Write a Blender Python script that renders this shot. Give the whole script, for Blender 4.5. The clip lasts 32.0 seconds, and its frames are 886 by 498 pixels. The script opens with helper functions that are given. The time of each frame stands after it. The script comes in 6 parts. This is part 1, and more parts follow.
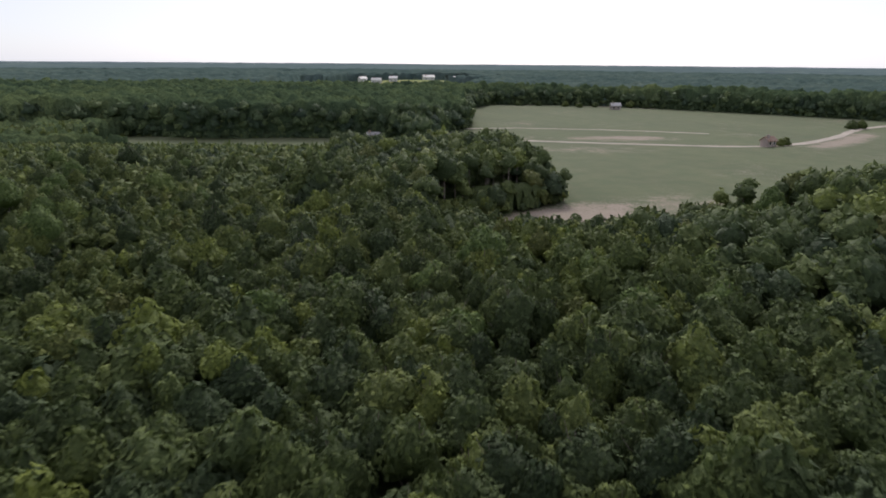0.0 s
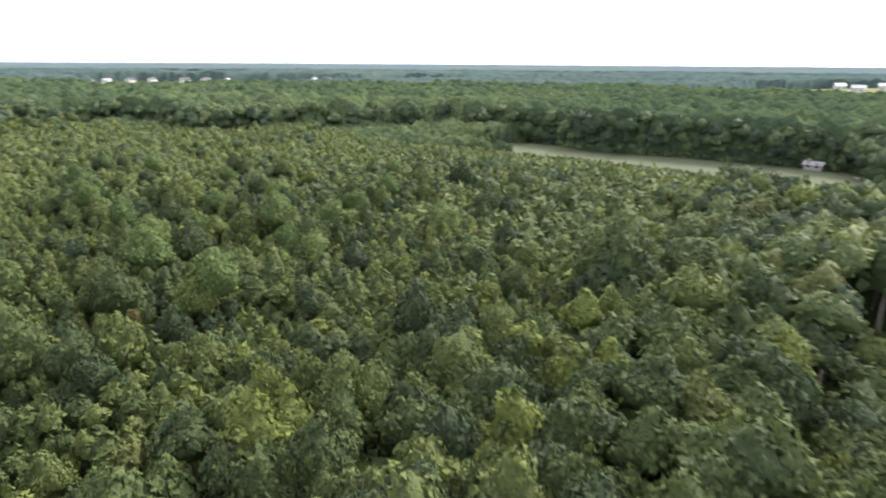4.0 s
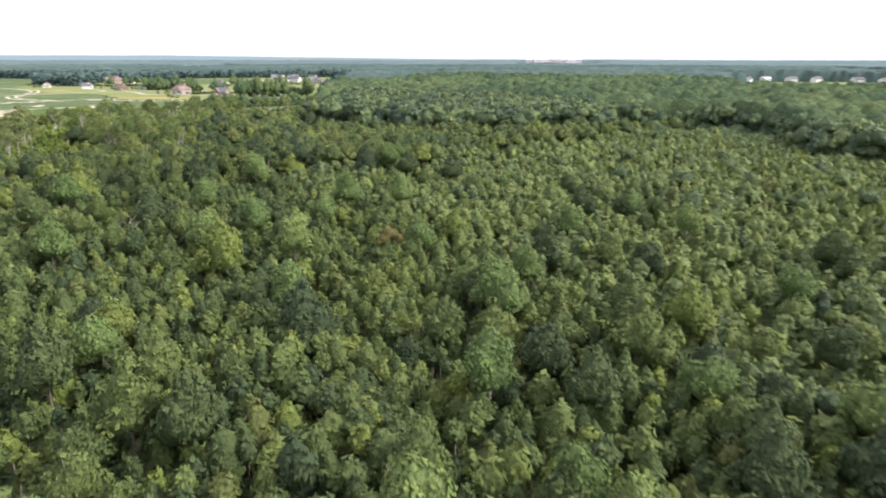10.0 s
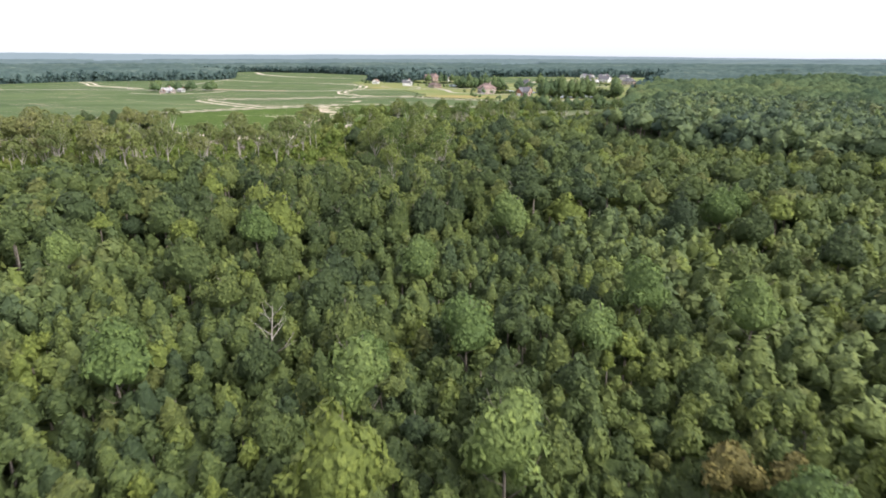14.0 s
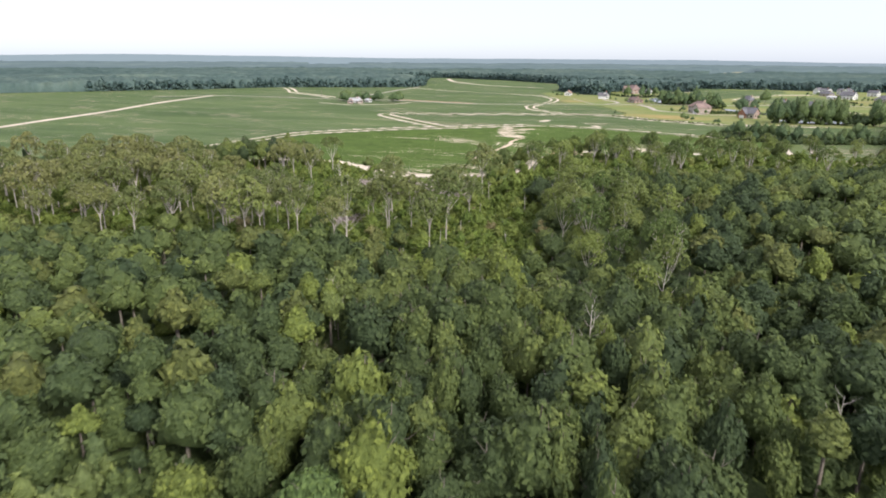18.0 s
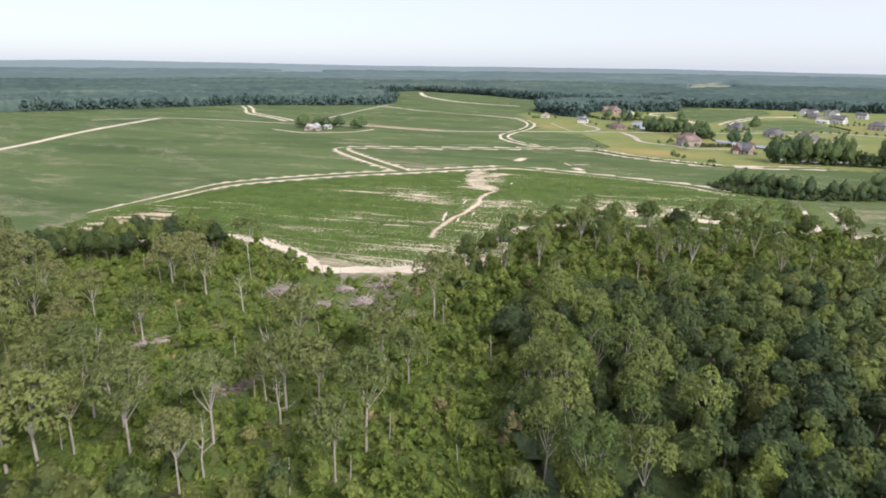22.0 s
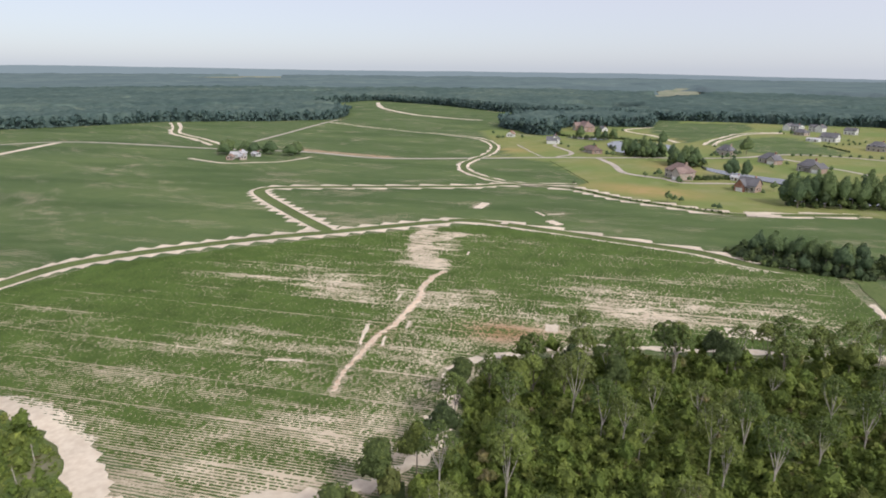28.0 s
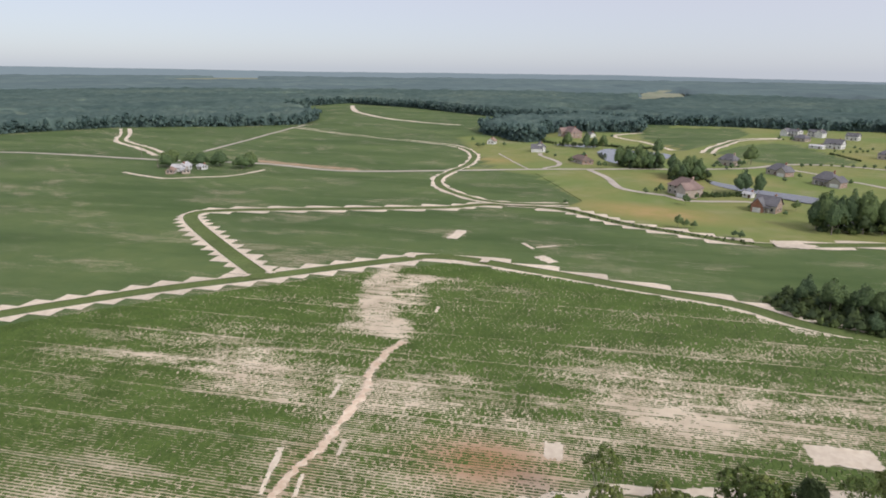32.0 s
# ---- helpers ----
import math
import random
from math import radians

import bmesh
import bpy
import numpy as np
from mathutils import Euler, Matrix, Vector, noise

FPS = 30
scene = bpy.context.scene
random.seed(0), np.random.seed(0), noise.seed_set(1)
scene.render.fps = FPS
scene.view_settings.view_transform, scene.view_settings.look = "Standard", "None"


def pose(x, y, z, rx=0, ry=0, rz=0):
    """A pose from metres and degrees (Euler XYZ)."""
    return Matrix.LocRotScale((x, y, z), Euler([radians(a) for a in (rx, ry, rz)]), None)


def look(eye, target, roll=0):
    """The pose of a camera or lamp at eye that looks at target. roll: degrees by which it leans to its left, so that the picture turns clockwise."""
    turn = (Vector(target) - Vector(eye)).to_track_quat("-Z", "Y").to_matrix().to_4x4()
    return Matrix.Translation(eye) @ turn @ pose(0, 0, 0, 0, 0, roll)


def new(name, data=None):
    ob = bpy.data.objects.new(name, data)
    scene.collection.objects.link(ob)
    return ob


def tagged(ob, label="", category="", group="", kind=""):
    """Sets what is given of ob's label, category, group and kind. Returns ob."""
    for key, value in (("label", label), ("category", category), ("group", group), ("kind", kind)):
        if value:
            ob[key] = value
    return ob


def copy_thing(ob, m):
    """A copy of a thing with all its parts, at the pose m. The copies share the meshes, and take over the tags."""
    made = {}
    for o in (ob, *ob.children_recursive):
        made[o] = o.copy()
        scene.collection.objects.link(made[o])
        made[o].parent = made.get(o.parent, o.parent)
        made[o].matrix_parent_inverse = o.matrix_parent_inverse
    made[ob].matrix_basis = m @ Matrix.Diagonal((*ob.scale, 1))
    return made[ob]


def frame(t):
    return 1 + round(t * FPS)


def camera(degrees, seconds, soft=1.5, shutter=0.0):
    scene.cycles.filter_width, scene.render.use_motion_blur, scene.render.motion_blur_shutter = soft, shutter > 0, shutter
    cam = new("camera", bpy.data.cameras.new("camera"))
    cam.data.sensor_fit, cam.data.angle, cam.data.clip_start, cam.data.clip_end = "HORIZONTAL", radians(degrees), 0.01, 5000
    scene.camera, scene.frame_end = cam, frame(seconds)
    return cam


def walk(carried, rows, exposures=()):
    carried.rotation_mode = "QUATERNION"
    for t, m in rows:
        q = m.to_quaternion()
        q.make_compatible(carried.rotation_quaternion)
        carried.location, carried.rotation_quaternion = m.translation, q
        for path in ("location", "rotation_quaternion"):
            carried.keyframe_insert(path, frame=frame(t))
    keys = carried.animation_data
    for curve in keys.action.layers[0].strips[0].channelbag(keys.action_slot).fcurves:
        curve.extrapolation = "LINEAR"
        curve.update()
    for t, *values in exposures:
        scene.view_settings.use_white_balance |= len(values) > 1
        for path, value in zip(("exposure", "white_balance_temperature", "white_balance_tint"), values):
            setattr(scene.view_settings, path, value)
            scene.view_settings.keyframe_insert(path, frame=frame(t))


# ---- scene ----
cam = camera(70.14, 32.0, soft=1.8, shutter=0.4)
# seconds, x, y, z, yaw, pitch, roll
ROWS = [
    (0, 0.00, 0.01, 37.68, -0.16, -16.56, -0.45),
    (0.5, 1.71, 7.61, 37.75, -0.11, -16.56, -0.46),
    (1, 3.22, 15.24, 37.74, -0.10, -16.54, -0.48),
    (1.5, 4.72, 22.81, 37.71, -0.15, -16.53, -0.49),
    (2, 6.12, 30.25, 37.75, 1.39, -16.54, -0.48),
    (2.5, 7.16, 37.56, 37.70, 9.91, -16.55, -0.44),
    (3, 7.75, 44.73, 37.67, 20.61, -16.53, -0.41),
    (3.5, 6.89, 52.07, 37.53, 30.61, -16.53, -0.36),
    (4, 4.30, 58.97, 37.25, 38.88, -16.54, -0.33),
    (4.5, 0.92, 65.54, 36.92, 46.56, -16.52, -0.31),
    (6.5, -17.45, 89.09, 35.88, 61.29, -16.69, -0.27),
    (7, -23.33, 93.63, 35.97, 65.56, -16.73, -0.23),
    (7.5, -29.46, 97.73, 36.02, 69.65, -16.74, -0.17),
    (8, -35.75, 101.34, 36.00, 74.32, -16.78, -0.15),
    (8.5, -42.20, 104.44, 36.09, 79.14, -16.84, -0.17),
    (9, -48.85, 107.02, 36.21, 83.85, -16.88, -0.18),
    (9.5, -55.70, 108.83, 36.32, 88.55, -16.92, -0.13),
    (10, -62.71, 110.17, 36.29, 93.53, -16.94, -0.06),
    (10.5, -69.86, 110.74, 36.26, 98.02, -16.94, 0.02),
    (11, -77.08, 110.63, 36.15, 101.98, -16.94, 0.05),
    (11.5, -84.32, 109.91, 36.09, 106.33, -16.93, 0.07),
    (12, -91.48, 108.65, 36.06, 111.22, -16.91, 0.04),
    (12.5, -98.70, 106.52, 35.84, 116.03, -16.89, -0.00),
    (13, -105.88, 103.60, 35.62, 118.97, -16.94, -0.03),
    (13.5, -113.09, 100.21, 35.43, 119.82, -16.98, -0.06),
    (14, -120.32, 96.77, 35.35, 120.41, -17.02, -0.05),
    (14.5, -127.55, 93.26, 35.81, 126.87, -17.03, -0.04),
    (15, -134.41, 89.51, 36.74, 130.01, -17.00, -0.05),
    (15.5, -140.78, 85.46, 37.58, 132.13, -17.00, -0.08),
    (17.5, -162.11, 64.09, 40.98, 137.23, -16.88, -0.32),
    (18, -167.97, 59.26, 42.50, 137.09, -16.80, -0.37),
    (18.5, -173.80, 54.40, 44.24, 136.96, -16.78, -0.44),
    (19, -179.71, 49.60, 46.13, 136.73, -16.69, -0.50),
    (19.5, -185.75, 44.94, 48.02, 136.53, -16.64, -0.59),
    (20, -191.65, 40.12, 49.97, 136.20, -16.59, -0.66),
    (20.5, -197.67, 35.44, 51.98, 135.93, -16.52, -0.69),
    (21, -203.68, 30.79, 53.98, 135.60, -16.45, -0.67),
    (21.5, -209.69, 26.10, 56.02, 135.34, -16.38, -0.67),
    (22, -215.64, 21.43, 58.03, 135.05, -16.34, -0.67),
    (22.5, -221.70, 16.84, 60.03, 134.82, -16.35, -0.67),
    (23, -227.92, 12.44, 62.00, 134.56, -16.31, -0.70),
    (23.5, -233.98, 7.89, 63.88, 134.31, -16.28, -0.71),
    (24, -240.08, 3.44, 65.38, 134.04, -16.24, -0.72),
    (24.5, -246.05, -1.13, 66.40, 133.74, -16.20, -0.71),
    (25, -252.06, -5.57, 66.97, 133.48, -16.18, -0.69),
    (25.5, -257.90, -10.15, 67.23, 133.18, -16.15, -0.67),
    (27.5, -282.09, -27.53, 67.68, 132.27, -16.07, -0.61),
    (28, -287.79, -32.29, 67.67, 131.99, -16.05, -0.59),
    (28.5, -294.27, -35.86, 67.58, 131.87, -16.01, -0.53),
    (29, -300.62, -39.51, 67.41, 131.75, -15.99, -0.50),
    (29.5, -306.55, -43.75, 67.21, 131.54, -15.95, -0.52),
    (30, -312.30, -48.14, 66.96, 131.31, -15.93, -0.55),
    (30.5, -318.13, -52.40, 66.73, 131.12, -15.88, -0.49),
    (31, -323.91, -56.76, 66.64, 130.87, -15.87, -0.47),
    (31.5, -329.56, -61.40, 66.78, 130.59, -15.89, -0.53),
    (32, -334.97, -66.41, 67.20, 130.32, -15.90, -0.64),
]
walk(cam, [(t, pose(x, y, z, 90 + pitch, roll, yaw)) for t, x, y, z, yaw, pitch, roll in ROWS],
     exposures=[(0.0, -0.24), (1.0, 0.70), (2.0, 0.95), (4.0, 1.17), (9.0, 1.12), (13.0, 0.88), (18.0, 0.63), (20.0, 0.56), (23.0, 0.44), (28.0, 0.15), (32.0, 0.03)])

# ---------------------------------------------------------------- light
SUN_AZ, SUN_EL = 5.0, 38.0      # compass turn from +y towards +x, height, degrees
world = bpy.data.worlds.new("overcast_sky")
scene.world = world
world.use_nodes = True
wt = world.node_tree
wt.nodes.clear()
w_out = wt.nodes.new("ShaderNodeOutputWorld")
w_sky = wt.nodes.new("ShaderNodeTexSky")
w_sky.sky_type = "NISHITA"
w_sky.sun_disc = False
w_sky.sun_elevation = radians(SUN_EL)
w_sky.sun_rotation = radians(SUN_AZ)
w_sky.air_density, w_sky.dust_density, w_sky.ozone_density = 0.8, 0.8, 1.5
w_bg = wt.nodes.new("ShaderNodeBackground")
w_bg.inputs["Strength"].default_value = 0.05
w_veil = wt.nodes.new("ShaderNodeBackground")        # the even cloud veil
w_dir = wt.nodes.new("ShaderNodeTexCoord")
w_sep = wt.nodes.new("ShaderNodeSeparateXYZ")
w_tone = wt.nodes.new("ShaderNodeValToRGB")            # bluer towards the horizon
for _k, (_p, _c) in enumerate(((0.0, (0.68, 0.725, 0.88, 1)), (0.12, (0.90, 0.82, 0.91, 1)))):
    w_tone.color_ramp.elements[_k].position, w_tone.color_ramp.elements[_k].color = _p, _c
wt.links.new(w_dir.outputs["Generated"], w_sep.inputs[0])
wt.links.new(w_sep.outputs[2], w_tone.inputs["Fac"])
wt.links.new(w_tone.outputs["Color"], w_veil.inputs["Color"])
w_dot = wt.nodes.new("ShaderNodeVectorMath")           # the veil is brighter on the sun's side
w_dot.operation = "DOT_PRODUCT"
w_dot.inputs[1].default_value = (math.sin(radians(SUN_AZ)) * math.cos(radians(SUN_EL)), math.cos(radians(SUN_AZ)) * math.cos(radians(SUN_EL)), math.sin(radians(SUN_EL)))
wt.links.new(w_dir.outputs["Generated"], w_dot.inputs[0])
w_last = w_dot.outputs["Value"]
for _op, _v in (("MAXIMUM", 0.0), ("POWER", 2.0), ("MULTIPLY", 0.36), ("ADD", 0.495)):
    w_m = wt.nodes.new("ShaderNodeMath")
    w_m.operation = _op
    wt.links.new(w_last, w_m.inputs[0])
    w_m.inputs[1].default_value = _v
    w_last = w_m.outputs[0]


def w_calc(op, a, b):
    n = wt.nodes.new("ShaderNodeMath")
    n.operation = op
    for k, v in ((0, a), (1, b)):
        if isinstance(v, float):
            n.inputs[k].default_value = v
        else:
            wt.links.new(v, n.inputs[k])
    return n.outputs[0]


w_low = w_calc("POWER", w_calc("MAXIMUM", w_calc("SUBTRACT", 1.0, w_sep.outputs[2]), 0.0), 6.0)          # bright haze low in the sky, strongest below the sun
w_side = w_calc("POWER", w_calc("MULTIPLY", w_calc("ADD", w_dot.outputs["Value"], 1.0), 0.5), 2.5)
wt.links.new(w_calc("ADD", w_last, w_calc("MULTIPLY", w_calc("MULTIPLY", w_low, w_side), 0.55)), w_veil.inputs["Strength"])
w_add = wt.nodes.new("ShaderNodeAddShader")
wt.links.new(w_sky.outputs[0], w_bg.inputs["Color"])
wt.links.new(w_bg.outputs[0], w_add.inputs[0])
wt.links.new(w_veil.outputs[0], w_add.inputs[1])
wt.links.new(w_add.outputs[0], w_out.inputs["Surface"])

sun = new("sun", bpy.data.lights.new("sun", "SUN"))
sun.data.energy, sun.data.angle, sun.data.color = 1.9, radians(14), (1.0, 0.95, 0.87)
_az, _el = radians(SUN_AZ), radians(SUN_EL)
sun.matrix_world = look((math.sin(_az) * math.cos(_el) * 900, math.cos(_az) * math.cos(_el) * 900, math.sin(_el) * 900), (0, 0, 0))


# ---------------------------------------------------------------- materials
def mat(name, rough=0.9):
    m = bpy.data.materials.new(name)
    m.use_nodes = True
    nt = m.node_tree
    b = nt.nodes["Principled BSDF"]
    b.inputs["Roughness"].default_value = rough
    b.inputs["Specular IOR Level"].default_value = 0.25
    return m, nt, b


def node(nt, kind, **kw):
    n = nt.nodes.new(kind)
    for k, v in kw.items():
        if k in n.inputs:
            n.inputs[k].default_value = v
    return n


def noise_tex(nt, scale, detail=4.0, rough=0.55, vec=None):
    n = node(nt, "ShaderNodeTexNoise", Scale=scale, Detail=detail, Roughness=rough)
    if vec is not None:
        nt.links.new(vec, n.inputs["Vector"])
    return n.outputs["Fac"]


def ramp(nt, fac, stops):
    n = nt.nodes.new("ShaderNodeValToRGB")
    e = n.color_ramp.elements
    while len(e) < len(stops):
        e.new(0.5)
    for k, (p, c) in enumerate(stops):
        e[k].position, e[k].color = p, (*c, 1) if len(c) == 3 else c
    nt.links.new(fac, n.inputs["Fac"])
    return n.outputs["Color"]


def mix(nt, fac, a, b, how="MIX"):
    n = nt.nodes.new("ShaderNodeMix")
    n.data_type, n.blend_type = "RGBA", how
    for k, v in ((0, fac), (6, a), (7, b)):
        if isinstance(v, (int, float)):
            n.inputs[k].default_value = v
        elif isinstance(v, tuple):
            n.inputs[k].default_value = (*v, 1) if len(v) == 3 else v
        else:
            nt.links.new(v, n.inputs[k])
    return n.outputs[2]


def calc(nt, op, a, b=None, c=None, clamp=False):
    n = nt.nodes.new("ShaderNodeMath")
    n.operation, n.use_clamp = op, clamp
    for k, v in enumerate((a, b, c)):
        if v is None:
            continue
        if isinstance(v, (int, float)):
            n.inputs[k].default_value = v
        else:
            nt.links.new(v, n.inputs[k])
    return n.outputs[0]


def steps(nt, v, lo, hi):
    n = nt.nodes.new("ShaderNodeMapRange")
    n.interpolation_type = "SMOOTHSTEP"
    nt.links.new(v, n.inputs["Value"])
    n.inputs["From Min"].default_value, n.inputs["From Max"].default_value = lo, hi
    return n.outputs["Result"]


def bump(nt, b, height, strength, dist):
    n = node(nt, "ShaderNodeBump", Strength=strength, Distance=dist)
    nt.links.new(height, n.inputs["Height"])
    nt.links.new(n.outputs[0], b.inputs["Normal"])


def attr(nt, name, out="Fac"):
    n = nt.nodes.new("ShaderNodeAttribute")
    n.attribute_name = name
    return n.outputs[out]


def place(nt):
    return nt.nodes.new("ShaderNodeNewGeometry").outputs["Position"]


LEAVES = [(0.0, (0.063, 0.096, 0.044)), (0.3, (0.095, 0.134, 0.049)), (0.55, (0.127, 0.172, 0.056)),
          (0.80, (0.170, 0.214, 0.066)), (0.88, (0.195, 0.245, 0.058)), (0.94, (0.142, 0.172, 0.054)), (1.0, (0.164, 0.186, 0.060))]


def leaf_material(name, from_object=False, stops=LEAVES, grain=2.4, relief=0.45, gain=1.0, contrast=1.0):
    """Foliage: a tint for each tree, light and shade painted on each clump, leaf masses as relief."""
    m, nt, b = mat(name, 0.65)
    tint = nt.nodes.new("ShaderNodeObjectInfo").outputs["Random"] if from_object else attr(nt, "tint")
    if from_object:
        tint = calc(nt, "MULTIPLY", tint, 0.9)
    stops = [(q, tuple(v * gain for v in c)) for q, c in stops]
    col = ramp(nt, tint, stops)
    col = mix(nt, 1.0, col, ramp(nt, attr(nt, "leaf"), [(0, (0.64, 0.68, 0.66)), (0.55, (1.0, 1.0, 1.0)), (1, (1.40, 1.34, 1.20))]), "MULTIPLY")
    p = place(nt)
    f1, f2 = noise_tex(nt, grain, 3, 0.65, p), noise_tex(nt, grain * 0.3, 2, 0.5, p)
    # dark hollows and light tops painted with the noise that drives the relief
    col = mix(nt, contrast, col, mix(nt, 1.0, col, ramp(nt, f1, [(0.30, (0.62, 0.66, 0.67)), (0.5, (0.96, 0.97, 0.96)), (0.70, (1.34, 1.29, 1.16))]), "MULTIPLY"))
    bump(nt, b, calc(nt, "ADD", f1, calc(nt, "MULTIPLY", f2, 1.5)), 0.9, relief)
    nt.links.new(col, b.inputs["Base Color"])
    glow = nt.nodes.new("ShaderNodeBsdfTranslucent")         # light that comes through the leaves
    nt.links.new(col, glow.inputs["Color"])
    both = nt.nodes.new("ShaderNodeMixShader")
    both.inputs[0].default_value = 0.18
    nt.links.new(b.outputs[0], both.inputs[1])
    nt.links.new(glow.outputs[0], both.inputs[2])
    nt.links.new(both.outputs[0], nt.nodes["Material Output"].inputs["Surface"])
    return m


M_LEAF = leaf_material("foliage", gain=1.06, contrast=0.8)
# for trees some way off: a faint haze put into the colour as extra blue
M_LEAF_FAINT_HAZE = leaf_material("faint_haze_foliage", False, [(q, (c[0], c[1], c[2] * 1.12)) for q, c in LEAVES], 1.8, 0.5, 1.16, 0.7)
M_LEAF_TREE = leaf_material("tree_foliage", True, gain=0.98, contrast=0.8)
OLIVE = [(0.0, (0.128, 0.166, 0.056)), (0.4, (0.168, 0.200, 0.070)), (0.75, (0.210, 0.220, 0.086)), (1.0, (0.195, 0.255, 0.070))]
M_LEAF_THIN = leaf_material("thin_tree_foliage", True, OLIVE, gain=1.10)
SHRUB = [(0.0, (0.126, 0.184, 0.040)), (0.5, (0.176, 0.232, 0.052)), (0.9, (0.222, 0.262, 0.070)), (1.0, (0.25, 0.22, 0.11))]
EDGEWOOD = [(0.0, (0.100, 0.148, 0.044)), (0.4, (0.142, 0.192, 0.056)), (0.75, (0.190, 0.228, 0.070)), (1.0, (0.20, 0.27, 0.064))]
M_LEAF_EDGE = leaf_material("edge_tree_foliage", True, EDGEWOOD, gain=1.08)
M_LEAF_BRIGHT = leaf_material("bright_foliage", True, [(0.0, (0.115, 0.175, 0.055)), (0.5, (0.150, 0.215, 0.070)), (1.0, (0.185, 0.245, 0.075))], gain=1.15, contrast=0.8)
M_LEAF_RUST = leaf_material("rusty_foliage", True, [(0.0, (0.185, 0.175, 0.062)), (1.0, (0.215, 0.19, 0.066))], gain=1.0, contrast=0.8)
M_SHRUB = leaf_material("shrub_foliage", False, SHRUB, gain=1.1, contrast=0.9)
# canopy farther off: haze mixed into the colour, cooler than the near leaves
CANOPY_HAZE = [(0.0, (0.066, 0.104, 0.064)), (0.4, (0.102, 0.148, 0.078)), (0.8, (0.152, 0.202, 0.092)), (1.0, (0.168, 0.192, 0.090))]
M_LEAF_CANOPY_HAZE = leaf_material("canopy_haze_foliage", False, CANOPY_HAZE, 0.9, 1.0, 1.10, 0.95)
# the near leaf colours again, with a bluish mid-distance haze put in
MID_HAZE = [(q, (c[0] * 0.97, c[1], c[2] * 1.32 + 0.005)) for q, c in LEAVES]
M_LEAF_MID_HAZE = leaf_material("mid_haze_foliage", False, MID_HAZE, 1.8, 0.6, 1.24, 0.7)
# far woods: haze painted as a lighter, blue-grey base colour
FAR_HAZE = [(0.0, (0.072, 0.112, 0.106)), (0.5, (0.104, 0.150, 0.134)), (1.0, (0.144, 0.188, 0.152))]
M_FAR_HAZE = leaf_material("far_haze_foliage", False, FAR_HAZE, 0.35, 1.0, 1.28, 0.25)
for _m in (M_FAR_HAZE, M_LEAF_CANOPY_HAZE):
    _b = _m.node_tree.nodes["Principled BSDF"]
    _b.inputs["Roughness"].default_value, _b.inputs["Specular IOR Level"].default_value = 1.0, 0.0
M_LEAF_TOWN = leaf_material("garden_tree_foliage", True, [(0.0, (0.070, 0.110, 0.058)), (0.5, (0.100, 0.150, 0.068)), (1.0, (0.135, 0.180, 0.070))], gain=1.5)


M_HAZE = leaf_material("distant_haze_glow", False, FAR_HAZE, 0.1, 1.0, 0.9, 0.2)      # so far off that its haze is painted: bluish base colour, added glow
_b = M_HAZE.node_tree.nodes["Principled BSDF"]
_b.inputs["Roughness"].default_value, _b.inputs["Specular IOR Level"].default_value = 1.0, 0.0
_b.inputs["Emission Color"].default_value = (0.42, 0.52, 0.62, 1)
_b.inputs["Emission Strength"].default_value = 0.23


def plain(name, c1, c2, scale, rough=0.85, bumpiness=0.3, dist=0.02, metal=0.0):
    m, nt, b = mat(name, rough)
    p = place(nt)
    f1, f2 = noise_tex(nt, scale, 5, 0.6, p), noise_tex(nt, scale * 0.07, 3, 0.5, p)
    col = mix(nt, steps(nt, f1, 0.3, 0.7), c1, c2)
    col = mix(nt, 1.0, col, ramp(nt, f2, [(0.3, (0.78, 0.78, 0.78)), (0.7, (1.12, 1.12, 1.12))]), "MULTIPLY")
    nt.links.new(col, b.inputs["Base Color"])
    b.inputs["Metallic"].default_value = metal
    bump(nt, b, f1, bumpiness, dist)
    return m


M_BARK = plain("bark", (0.16, 0.13, 0.10), (0.30, 0.27, 0.23), 6)
M_BARK_PALE = plain("pale_bark", (0.40, 0.36, 0.31), (0.60, 0.56, 0.50), 5)
M_SAND = plain("sand", (0.68, 0.585, 0.45), (0.80, 0.715, 0.57), 0.6, 0.95, 0.4, 0.05)
M_GULLY = plain("washed_sand", (0.64, 0.48, 0.335), (0.80, 0.69, 0.54), 0.5, 0.95, 0.4, 0.05)
M_ROAD = plain("gravel_road", (0.46, 0.41, 0.34), (0.58, 0.53, 0.46), 0.9, 0.95, 0.4, 0.03)
M_DITCH = plain("ditch_grass", (0.105, 0.155, 0.045), (0.15, 0.19, 0.065), 0.8, 0.95, 0.6, 0.2)
M_WATER, _nt, _b = mat("pond_water", 0.08)
_b.inputs["Base Color"].default_value = (0.05, 0.055, 0.05, 1)
_b.inputs["Specular IOR Level"].default_value = 0.5
bump(_nt, _b, noise_tex(_nt, 1.5, 3, 0.5, place(_nt)), 0.15, 0.02)

ROW_DIR = radians(119.0)                    # the way the crop rows run
RU = (math.cos(ROW_DIR), math.sin(ROW_DIR))
RV = (-RU[1], RU[0])
ROW_GAP = 0.76


